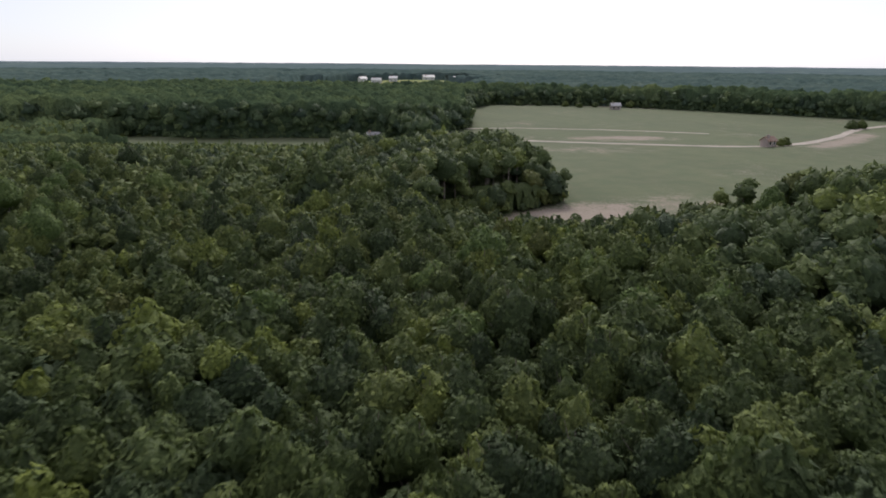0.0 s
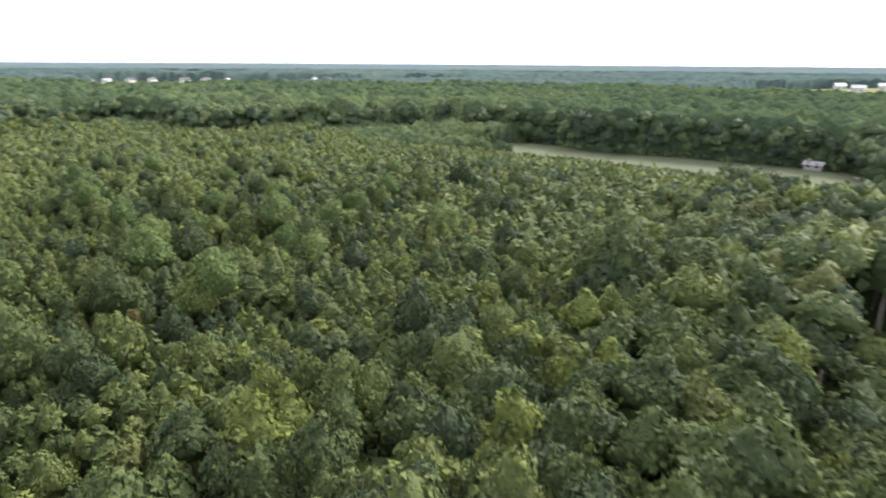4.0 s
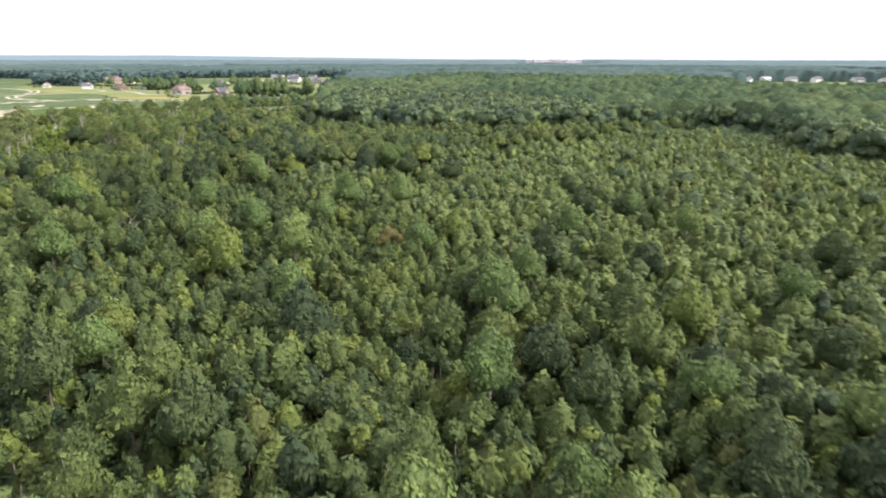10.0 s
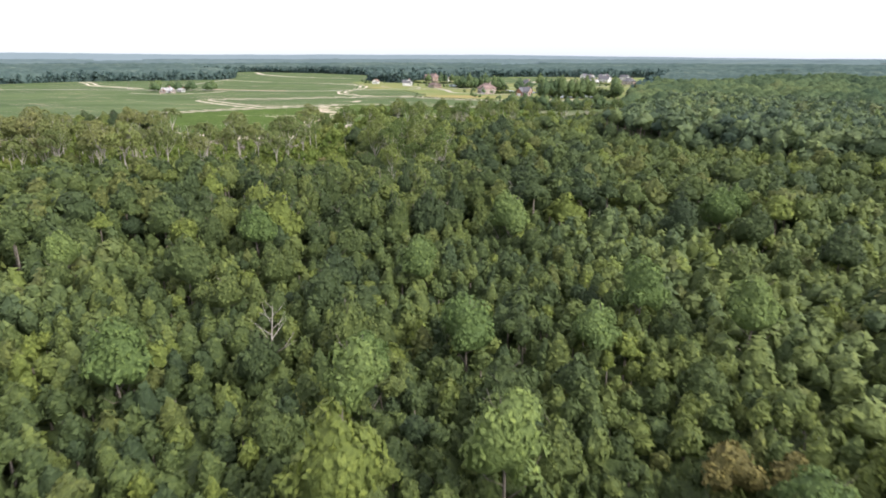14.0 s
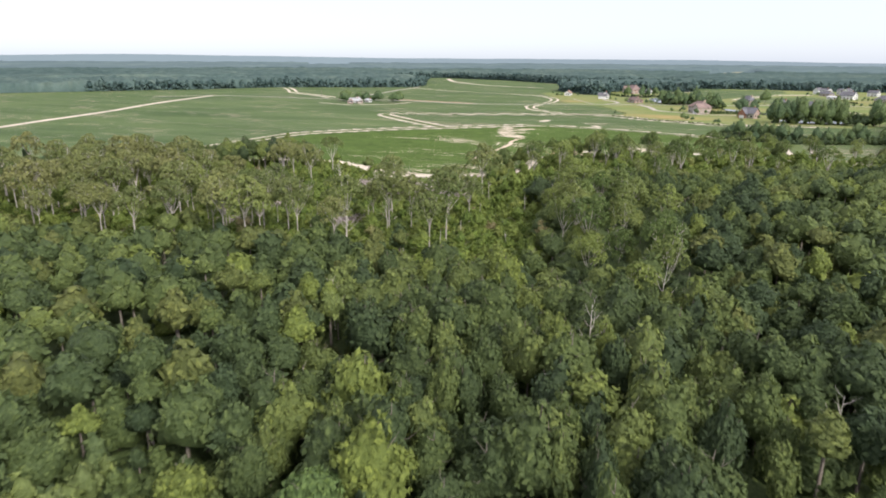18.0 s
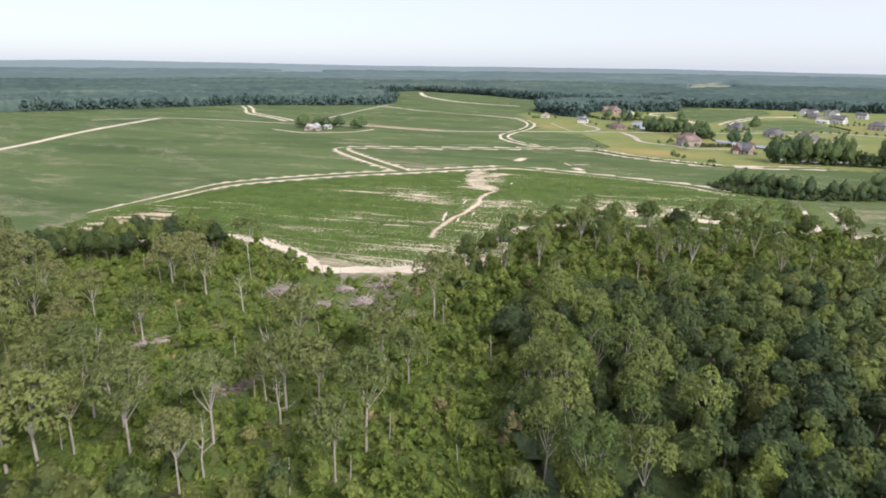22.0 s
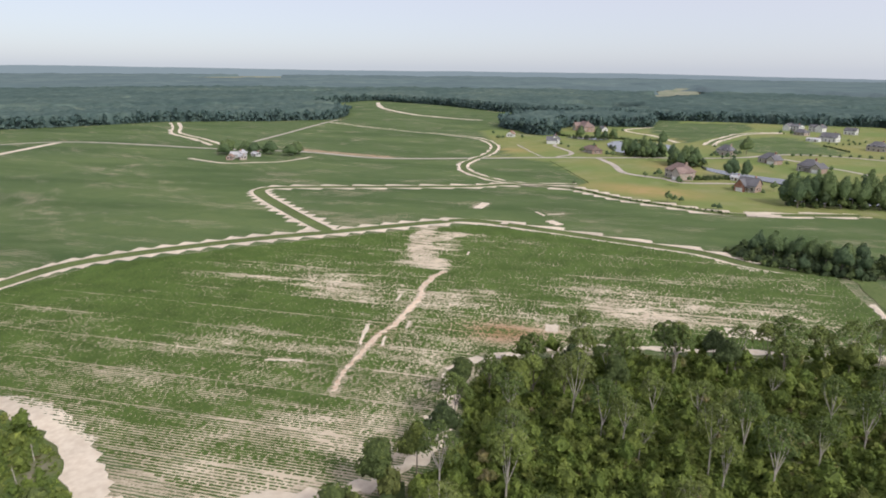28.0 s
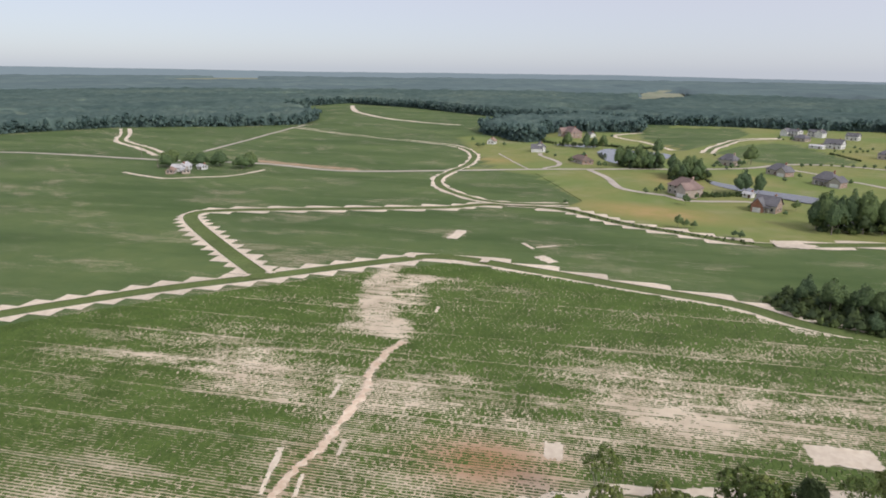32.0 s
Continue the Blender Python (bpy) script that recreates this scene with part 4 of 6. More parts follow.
def lump(k, H, seed):
    """A whole crown as one uneven lump."""
    r = np.random.RandomState(seed)
    a = np.arange(k) * 2 * np.pi / k
    V = [np.stack([q * np.cos(a + i * 0.5) * r.uniform(0.85, 1.15, k), q * np.sin(a + i * 0.5) * r.uniform(0.85, 1.15, k), z * H * r.uniform(0.9, 1.1, k)], 1)
         for i, (q, z) in enumerate(((1.0, 0.12), (0.72, 0.72)))]
    V = np.concatenate(V + [np.array([[0, 0, H]])])
    F = []
    for j in range(k):
        p, q = j, (j + 1) % k
        F += [(p, q, q + k), (p, q + k, p + k), (p + k, q + k, 2 * k)]
    # shade painted by height: dark low down, light on top
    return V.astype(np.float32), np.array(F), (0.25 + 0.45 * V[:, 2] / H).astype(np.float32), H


ROUND0 = [crown("round", 300, 0.094, s, 10) for s in range(6)]
CONE0 = [crown("cone", 70, 0.165, s, 6) for s in range(3)]
ROUND1 = [crown("round", 84, 0.125, 20 + s, 8) for s in range(5)]
CONE1 = [crown("cone", 22, 0.25, 20 + s, 5) for s in range(3)]
OVAL0 = [crown("oval", 84, 0.145, 40 + s, 7) for s in range(6)]
OVAL2 = [crown("oval", 220, 0.10, 60 + s, 9) for s in range(4)]
OVAL1 = [crown("oval", 28, 0.21, 50 + s, 6) for s in range(6)]
OVAL_FAR = [crown("oval", 11, 0.33, 70 + s, 5) for s in range(6)]
SIDE_C = [crown("round", 26, 0.22, 340 + s, 7) for s in range(5)]
SHRUB_C = [crown("round", 15, 0.29, 300 + s, 4) for s in range(4)]
LUMP5 = [lump(5, 1.3, s) for s in range(4)]


def tree_tints(x, y, r, bias=0.0, olive=0.05):
    light = np.clip((-x - 120) / 50, 0, 1) * np.clip((y - 45 - 0.25 * (-x - 120)) / 50, 0, 1)       # sunward brightness painted in as a lighter green tint in the north-west
    bias = bias + 0.24 * light
    t = 0.42 + 0.20 * wobble(x, y, 45, 51) + 0.22 * r.normal(size=len(x)) + bias
    odd = r.uniform(size=len(x))
    return np.where(odd < olive, r.uniform(0.93, 1.0, len(x)), np.where(odd > 0.95, 0.87, np.clip(t, 0, 0.82)))


SINGLES = []


def wood_zone(kind, rng, gap, seed, kinds, r_lo, r_hi, h_lo, h_hi, name, label, box, bias=0.0, trunks=True, extra=None, material=None, single=0):
    x, y = scatter(*box, gap, seed)
    d = from_line(FLIGHT, x, y)
    ok = wooded(x, y) & np.isin(stand(x, y), kind) & (d >= rng[0]) & (d < rng[1])
    ok &= ahead(x, y)
    if 2 in kind:                   # the wood thins out towards the felled ground
        ok &= ~((from_line(CLEARING, x, y, True) < 24) & (np.random.RandomState(seed + 9).uniform(size=len(x)) < 0.42))
    if extra:
        ok &= extra(x, y)
    x, y = x[ok], y[ok]
    if not len(x):
        return
    r = np.random.RandomState(seed + 1)
    q = r.uniform(size=len(x))
    rad = r_lo + (r_hi - r_lo) * q ** 1.3
    h = h_lo + (h_hi - h_lo) * (0.3 * q + 0.7 * r.uniform(size=len(x))) + 1.0 * wobble(x, y, 60, 61) + 0.9 * wobble(x, y, 22, 62)
    rise = np.exp(-((x - 78) / 34) ** 2 - ((y - 100) / 26) ** 2) + 0.5 * np.exp(-((x - 14) / 24) ** 2 - ((y - 188) / 26) ** 2)
    h = h + 7.0 * rise - 3.5 * np.exp(-((x - 42) / 24) ** 2 - ((y - 140) / 20) ** 2)
    clump = np.exp(-((x + 24) / 13) ** 2 - ((y - 134) / 9) ** 2) + np.exp(-((x + 3) / 13) ** 2 - ((y - 150) / 10) ** 2)
    h = h + np.where(stand(x, y) == 0, 4.0 * clump, 0) + 2.6 * np.exp(-((x + 28) / 20) ** 2 - ((y - 210) / 16) ** 2)
    rad = rad * (1 + 0.25 * rise + 0.25 * clump)
    if kind == [1]:                 # the young wood grows older and broader northwards
        old = np.clip((y - 70) / 45, 0, 1) * np.clip((x + 125) / 50, 0, 1)
        rad, h = rad * (1 + 0.45 * old), h + 1.2 * old
    if kind == [2]:                 # low towards the thin wood
        h = h * (0.66 + 0.34 * np.clip(np.minimum(from_line(THIN_WOOD, x, y, True), from_line(CLEARING, x, y, True)) / 45, 0, 1))
    h = np.where((x > -2) & (x < 80) & (y > 104) & (y < 150), h * 0.52, h)
    rim = np.minimum(from_line(START_FIELD, x, y, True), from_line(STRIP_FIELD, x, y, True))
    h = np.where(rim < 5, h * r.uniform(0.45, 0.95, len(x)), h)
    low = np.clip(from_line([(-168, 284), (-78, 281), (-9, 272)], x, y) / 70, 0, 1)
    h = np.where((y < 285) & (x < -5), h * (0.26 + 0.74 * low), h)
    m = material or (M_LEAF if rng[0] == 0 else M_LEAF_MID_HAZE)
    if single:                      # the trees under the flight are things of their own
        near = np.argsort(from_line(FLIGHT, x, y))[:single]
        SINGLES.append((name, list(zip(x[near].tolist(), y[near].tolist(), h[near].tolist(), rad[near].tolist()))))
        rest = np.ones(len(x), bool)
        rest[near] = False
        x, y, h, rad = x[rest], y[rest], h[rest], rad[rest]
    plant(name, kinds, x, y, h, rad, tree_tints(x, y, r, bias + np.where(stand(x, y) == 2, 0.16 * np.clip(1 - np.minimum(from_line(CLEARING, x, y), from_line(THIN_WOOD, x, y)) / 50, 0, 1), 0), np.where(stand(x, y) == 2, 0.10 + 0.14 * np.clip(1 - from_line(CLEARING, x, y) / 60, 0, 1), 0.04)), seed + 2, m, label, trunks, True)


NEAR = (-480, 170, -190, 280)
MID = (-620, 330, -330, 460)
L_OLD = "dense old broadleaf wood, dark green rounded crowns"
L_YOUNG = "dense young planted wood of narrow green crowns"
L_MIX = "dense mixed wood of rounded green crowns"


def ahead(x, y):
    """Land that the flight looks over, from ahead at the start round to the far fields."""
    turn = np.degrees(np.arctan2(-(x + 30), y + 5))
    turn = np.where(turn < -100, turn + 360, turn)
    near = np.hypot(x, y) < 190
    return ((turn > -52) & (turn < 178) & ((x < -45) | (y > 18))) | near


wood_zone([0], (0, 42), 3.5, 100, ROUND0, 2.1, 3.7, 10.5, 15.0, "old_wood", L_OLD, NEAR, -0.04, extra=lambda x, y: y > 16, single=270)
wood_zone([0], (42, 110), 3.9, 103, ROUND1, 2.1, 3.7, 10.5, 15.5, "old_wood", L_OLD, MID, -0.04, extra=lambda x, y: y > 14, material=M_LEAF_FAINT_HAZE)
wood_zone([0], (110, 212), 3.9, 105, SIDE_C, 2.1, 3.7, 10.5, 15.5, "old_wood", L_OLD, MID, -0.04, extra=lambda x, y: y > 14, material=M_LEAF_FAINT_HAZE)
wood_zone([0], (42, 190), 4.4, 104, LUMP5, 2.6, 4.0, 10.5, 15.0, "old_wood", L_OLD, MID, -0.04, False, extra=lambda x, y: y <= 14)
wood_zone([1], (0, 36), 2.35, 106, CONE0 + OVAL0, 1.05, 2.0, 5.6, 8.8, "young_wood", L_YOUNG, NEAR, 0.04, single=250)
wood_zone([1], (36, 105), 2.8, 112, CONE1 + OVAL1, 1.2, 2.3, 5.8, 9.2, "young_wood", L_YOUNG, MID, 0.12, False, material=M_LEAF_FAINT_HAZE)
wood_zone([1], (105, 212), 3.0, 113, OVAL_FAR, 1.3, 2.4, 5.8, 9.2, "young_wood", L_YOUNG, MID, 0.12, False, material=M_LEAF_FAINT_HAZE)
wood_zone([1], (80, 212), 12.0, 115, ROUND1, 1.6, 2.7, 8.0, 10.5, "young_wood_broadleaf", "taller broadleaf crowns among the young trees", MID, 0.1, False)
wood_zone([2], (0, 50), 4.5, 118, ROUND0[:4] + OVAL2, 1.8, 4.3, 8.0, 15.5, "mixed_wood", L_MIX, NEAR, -0.22, single=270)
wood_zone([2], (50, 212), 4.7, 121, ROUND1, 2.0, 4.0, 8.0, 14.0, "mixed_wood", L_MIX, MID, 0.0, material=M_LEAF)
wood_zone([1, 2], (0, 46), 3.5, 131, SHRUB_C, 1.1, 2.0, 2.6, 5.2, "wood_undergrowth", "leafy undergrowth between the trees of the wood", NEAR, 0.0, False)
wood_zone([3], (75, 212), 4.2, 124, SIDE_C, 2.2, 3.8, 15, 19, "tall_wood", "tall dark broadleaf wood", MID, 0.02)

def chance(i, j, k):
    """A fixed random value for a cell of a grid."""
    v = np.sin(i * 127.1 + j * 311.7 + k * 74.7) * 43758.5453
    return v - np.floor(v)


def crown_tops(x, y, gap, depth, vary):
    """How high the leaves stand over or under the mean canopy, and which crown they belong to: domes of many sizes on a loose grid."""
    gi, gj = np.floor(x / gap), np.floor(y / gap)
    best, who = np.full(x.shape, -9.0), np.zeros(x.shape)
    for di in (-1, 0, 1):
        for dj in (-1, 0, 1):
            i, j = gi + di, gj + dj
            d = np.hypot(x - (i + 0.5 + 0.9 * (chance(i, j, 1) - 0.5)) * gap, y - (j + 0.5 + 0.9 * (chance(i, j, 2) - 0.5)) * gap)
            z = vary * (chance(i, j, 3) - 0.5) - depth * np.minimum(d / (gap * (0.5 + 0.45 * chance(i, j, 4))), 1.5) ** 2.2
            who = np.where(z > best, chance(i, j, 5), who)
            best = np.maximum(best, z)
    return best, who


def canopy(name, area, cell, lo, hi, label, material, kinds=(0, 1, 2, 3), gap=0.0, depth=3.0, vary=3.0, rough=0.3):
    """The closed leafy roof of a wood: crowns of many sizes as one skin that falls to the ground at the wood's edge."""
    xs, ys = np.arange(area[0], area[1], cell), np.arange(area[2], area[3], cell)
    X, Y = np.meshgrid(xs, ys)
    r = np.random.RandomState(int(cell * 10))
    X, Y = X + r.uniform(-0.32, 0.32, X.shape) * cell, Y + r.uniform(-0.32, 0.32, Y.shape) * cell
    x, y = X.ravel(), Y.ravel()
    d = from_line(FLIGHT, x, y)
    ok = (d >= lo) & (d < hi) & ahead(x, y)
    ok[ok] &= wooded(x[ok], y[ok]) & ~inside(FAR_FIELD, x[ok], y[ok]) & ~inside(FAR_FIELD_B, x[ok], y[ok])
    for f in FAR_STRIPS:
        ok &= ~inside(f, x, y)
    who = np.full(len(x), 0.35)
    z = np.zeros(len(x))
    a, b = x[ok], y[ok]
    if lo < 1:
        h = np.array([6.8, 3.6, 3.2, 9.0])[stand(a, b)] * np.clip(0.15 + 0.85 * from_line([(-168, 284), (-78, 281), (-9, 272)], a, b) / 70, 0, 1)
        h = np.where((a > -8) & (a < 86) & (b > 98) & (b < 156), h * 0.3, h) + r.uniform(-1.1, 1.1, len(a)) + 0.8 * crown_tops(a, b, 4.5, 1.6, 1.5)[0] - (0.0 if lo == 0 else 1.5)
    else:
        h = np.array([13.5, 8.5, 12.0, 18.0])[stand(a, b)] if lo < 520 else np.where(inside(ISLAND_WOOD, a, b), 15.0, 14.0)
        h = h + (1.2 * wobble(a, b, 60, 61) + 0.8 * wobble(a, b, 24, 62) if lo < 520 else 1.3 * wobble(a, b, 300, 73) + 1.0 * wobble(a, b, 90, 75))
        low = inside(TOWN_FRONT, a, b) | inside(FARM_FRONT, a, b)
        h = np.where(low, h * 0.26, h)
        if lo >= 520:
            h = h + level(a, b)
        tops, own = crown_tops(a, b, gap, depth, vary)
        if lo < 520:
            young = stand(a, b) == 1
            t2, o2 = crown_tops(a, b, gap * 0.6, depth * 0.9, vary * 0.6)
            tops, own = np.where(young, t2, tops), np.where(young, o2, own)
            h = h * (0.55 + 0.45 * np.clip((d[ok] - lo) / 34, 0, 1))
        h = h + np.where(low, 0.4, 1.0) * (tops + r.normal(size=len(a)) * rough)
        h = h * np.where(from_line(START_FIELD, a, b, True) < 9, 0.85, 1.0)
        far = 1.0 if lo < 520 else 4.0
        who[ok] = np.clip(0.42 + 0.42 * (own - 0.5) + 0.2 * wobble(a, b, 70 * far, 74) + 0.15 * wobble(a, b, 260 * far, 76), 0, 1)
    z[ok] = h
    if lo >= 520:
        open_ = (wobble(x, y, 520, 71) + 0.7 * wobble(x, y, 1300, 72)) < -1.05
        ok &= ~open_
    nx, ny = len(xs), len(ys)
    i = np.arange(nx * ny).reshape(ny, nx)
    F = np.stack([i[:-1, :-1], i[:-1, 1:], i[1:, 1:], i[1:, :-1]], -1).reshape(-1, 4)
    # the side of the wood falls to the ground within a few metres
    o2 = ok.reshape(ny, nx).astype(float)
    sx, sy, sn = np.zeros((ny, nx)), np.zeros((ny, nx)), np.zeros((ny, nx))
    for p in (-1, 0, 1):
        for q in (-1, 0, 1):
            sh = np.roll(np.roll(o2, p, 0), q, 1)
            sx, sy, sn = sx + sh * np.roll(np.roll(X, p, 0), q, 1), sy + sh * np.roll(np.roll(Y, p, 0), q, 1), sn + sh
    rim = (~ok) & (sn.ravel() > 0)
    mx, my = sx.ravel() / np.maximum(sn.ravel(), 1), sy.ravel() / np.maximum(sn.ravel(), 1)
    x, y = np.where(rim, mx + 0.25 * (x - mx), x), np.where(rim, my + 0.25 * (y - my), y)
    z = np.where(ok, z, level(x, y) - 0.2)
    F = F[(ok[F].sum(1) > (1 if lo < 1 else 0)) & (ok | rim)[F].all(1)]
    used, inv = np.unique(F, return_inverse=True)
    F = inv.reshape(-1, 4)
    ob = build(name, np.stack([x, y, z], 1)[used], F, material, dict(tint=who[used], leaf=np.clip(0.45 + 0.13 * r.normal(size=len(used)), 0, 1)), smooth_faces=True)
    return tagged(ob, label, "forest", kind="stuff")


canopy("understorey", (-480, 330, -200, 400), 2.6, 0, 120, "leafy understorey of the woods", M_LEAF)
canopy("understorey", (-480, 330, -200, 400), 6.0, 0.1, 215, "leafy understorey of the woods", M_LEAF_MID_HAZE)
canopy("far_canopy", (-900, 600, -700, 900), 1.7, 183, 530, "closed canopy of rounded green crowns", M_LEAF_CANOPY_HAZE, gap=6.2, depth=3.0, vary=4.2, rough=0.55)
canopy("outer_canopy", (-1350, 1000, -1250, 1250), 4.2, 515, 1000, "closed green canopy of the far woods", M_FAR_HAZE, gap=8.5, depth=2.4, vary=3.4, rough=0.5)
canopy("outer_canopy", (-2100, 1700, -1900, 1900), 9.0, 985, 1800, "closed green canopy of the far woods", M_FAR_HAZE, gap=16.0, depth=2.0, vary=4.0, rough=0.7)
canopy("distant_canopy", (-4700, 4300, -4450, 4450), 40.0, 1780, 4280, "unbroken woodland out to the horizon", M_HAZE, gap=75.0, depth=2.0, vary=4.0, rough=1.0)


def wood_edge(line, seed, name="wood_edge", depth=5.0, gap=2.2, h0=2.5, h1=7.0):
    """Low boughs and saplings that close the side of a wood towards open ground."""
    r = np.random.RandomState(seed)
    c = smooth(line, 30)
    x = np.repeat(c[:, 0], 3) + r.uniform(-depth, depth, len(c) * 3)
    y = np.repeat(c[:, 1], 3) + r.uniform(-depth, depth, len(c) * 3)
    ok = wooded(x, y) & ahead(x, y)
    x, y = x[ok], y[ok]
    q = r.uniform(size=len(x))
    plant(name, SIDE_C, x, y, h0 + (h1 - h0) * q, 1.3 + 1.2 * q, tree_tints(x, y, r), seed, M_LEAF, "low boughs and saplings along the wood's edge", False, True)


def wood_side(line, seed, tall, gap, kinds, material, near=0.0, shade=0.4, label="leafy green side of a wood"):
    """The boughs that close the side of a wood, from the treetops to the ground."""
    r = np.random.RandomState(seed)
    p = np.array(line, float)
    X, Y, H, R = [], [], [], []
    for part_h, rad, back in ((0.98, 3.5, 3.0), (0.72, 3.2, 1.5), (0.45, 2.7, 0.5), (0.24, 2.2, 0.0)):
        x, y = [], []
        for a, b in zip(p, p[1:]):
            n = int(np.hypot(*(b - a)) / gap) + 1
            t = (np.arange(n) + r.uniform(0, 1, n)) / n
            x.append(a[0] + (b[0] - a[0]) * t), y.append(a[1] + (b[1] - a[1]) * t)
        x, y = np.concatenate(x), np.concatenate(y)
        x, y = x + r.uniform(-1, 1, len(x)) * (1.2 + back), y + r.uniform(-1, 1, len(y)) * (1.2 + back)
        h = tall(x, y) * part_h * r.uniform(0.84, 1.10, len(x))
        ok = ahead(x, y) & (from_line(FLIGHT, x, y) > near) & ~inside(THIN_WOOD, x, y) & ~inside(CLEARING, x, y)
        X.append(x[ok]), Y.append(y[ok]), H.append((h + level(x, y))[ok]), R.append((rad * r.uniform(0.75, 1.25, len(x)))[ok])
    x, y, h, rad = (np.concatenate(v) for v in (X, Y, H, R))
    plant("wood_side", kinds, x, y, h, rad, np.clip(shade + 0.2 * r.normal(size=len(x)), 0, 0.8), seed, material, label, False, True)


wood_side(TALL_WOOD[:19], 421, lambda x, y: 17.5 + 1.0 * wobble(x, y, 30, 63), 3.6, SIDE_C, M_LEAF_MID_HAZE, 100)
wood_side(START_FIELD[6:-2], 422, lambda x, y: 14.5 + 1.5 * wobble(x, y, 30, 63), 4.2, SIDE_C, M_LEAF_MID_HAZE, 180)
# low tint value: the shade on the far woods' sides is painted in
wood_side(FARMLAND[17:-2], 423, lambda x, y: 14.0 + 1.5 * wobble(x, y, 60, 63), 6.0, [crown("round", 9, 0.45, 350 + s, 5) for s in range(4)], M_FAR_HAZE, 330, 0.05)
wood_side(ISLAND_WOOD + ISLAND_WOOD[:1], 424, lambda x, y: 14.5 + 1.5 * wobble(x, y, 50, 63), 5.5, [crown("round", 9, 0.45, 350 + s, 5) for s in range(4)], M_FAR_HAZE, 330, 0.05)
wood_edge(START_FIELD + START_FIELD[:1], 401)
wood_edge(STRIP_FIELD + STRIP_FIELD[:1], 402, h0=0.9, h1=2.4)


# ---------------------------------------------------------------- single trees
def tube(points, radii, sides=5):
    """A tapered limb along points."""
    P = [Vector(p) for p in points]
    V, F = [], []
    for k, p in enumerate(P):
        d = (P[min(k + 1, len(P) - 1)] - P[max(k - 1, 0)]).normalized()
        a = d.orthogonal().normalized()
        b = d.cross(a)
        for j in range(sides):
            t = 6.2832 * j / sides
            V.append(p + (a * math.cos(t) + b * math.sin(t)) * radii[k])
    for k in range(len(P) - 1):
        for j in range(sides):
            q = (j + 1) % sides
            F.append((k * sides + j, k * sides + q, (k + 1) * sides + q, (k + 1) * sides + j))
    return V, F


def limbs(h, r0, base, count, spread, seed, dead=False):
    """Trunk with forks and limbs as one mesh."""
    r = random.Random(seed)
    V, F = [], []

    def put(vf):
        m = len(V)
        V.extend(vf[0])
        F.extend(tuple(i + m for i in f) for f in vf[1])
    lean = Vector((r.uniform(-0.06, 0.06), r.uniform(-0.06, 0.06), 0)) * h
    path = [Vector((0, 0, -0.3)), lean * 0.15 + Vector((r.uniform(-.15, .15), r.uniform(-.15, .15), h * 0.3)), lean * 0.5 + Vector((r.uniform(-.25, .25), r.uniform(-.25, .25), h * 0.6)),
            lean + Vector((0, 0, h * 0.93))]
    put(tube(path, [r0 * 1.35, r0, r0 * 0.7, r0 * 0.18], 6))
    for k in range(count):
        t = base + (0.93 - base) * (k + r.random() * 0.6) / count
        a = k * 2.4 + r.uniform(-0.5, 0.5)
        o = path[1].lerp(path[2], max(0, (t - 0.3) / 0.3)) if t < 0.6 else path[2].lerp(path[3], (t - 0.6) / 0.33)
        L = spread * (1.15 - t) * r.uniform(0.8, 1.3) + spread * 0.25
        d = Vector((math.cos(a), math.sin(a), r.uniform(0.5, 1.3))).normalized()
        q = r0 * (1.05 - t) * 0.55 + 0.02
        m1 = o + d * L * 0.5 + Vector((r.uniform(-.1, .1), r.uniform(-.1, .1), -0.05)) * L
        e = o + d * L + Vector((0, 0, L * 0.15))
        put(tube([o, m1, e], [q, q * 0.65, q * 0.2], 4))
        if dead or k % 2 == 0:
            d2 = Vector((math.cos(a + 0.8), math.sin(a + 0.8), r.uniform(0.3, 1.0))).normalized()
            put(tube([m1, m1 + d2 * L * 0.45], [q * 0.5, q * 0.12], 4))
    return V, F


def fork(h, r0, rad, seed):
    """A pale stem that forks into rising limbs under an open crown."""
    r = random.Random(seed)
    V, F = [], []

    def put(vf):
        m = len(V)
        V.extend(vf[0])
        F.extend(tuple(i + m for i in f) for f in vf[1])
    lean = Vector((r.uniform(-0.5, 0.5), r.uniform(-0.5, 0.5), 0))
    t = r.uniform(0.36, 0.5)
    k = lean * 0.6 + Vector((0, 0, h * t))
    put(tube([Vector((0, 0, -0.3)), lean * 0.25 + Vector((0, 0, h * t * 0.5)), k], [r0 * 1.4, r0, r0 * 0.85], 6))
    for j in range(6):
        a = j * 2.4 + r.uniform(-0.4, 0.4)
        q = rad * r.uniform(0.25, 0.8)
        e = lean + Vector((q * math.cos(a), q * math.sin(a), h * r.uniform(0.82, 0.97)))
        s = k + Vector((0, 0, -r.uniform(0, 0.12) * h))
        m1 = s.lerp(e, 0.5) + Vector((0.18 * q * math.cos(a), 0.18 * q * math.sin(a), -0.02 * h))
        put(tube([s, m1, e], [r0 * 0.6, r0 * 0.38, r0 * 0.1], 5))
        for g in (0.55, 0.75):
            o = s.lerp(e, g) + (m1 - s.lerp(e, 0.5)) * 0.8
            b = a + r.uniform(-1.2, 1.2)
            put(tube([o, o + Vector((math.cos(b), math.sin(b), r.uniform(0.6, 1.3))) * rad * 0.32], [r0 * 0.25, r0 * 0.07], 3))
    return V, F


def mesh_object(name, V, F, material, parent=None):
    me = bpy.data.meshes.new(name)
    me.from_pydata([tuple(v) for v in V], [], F)
    me.materials.append(material)
    ob = new(name, me)
    ob.parent = parent
    return ob


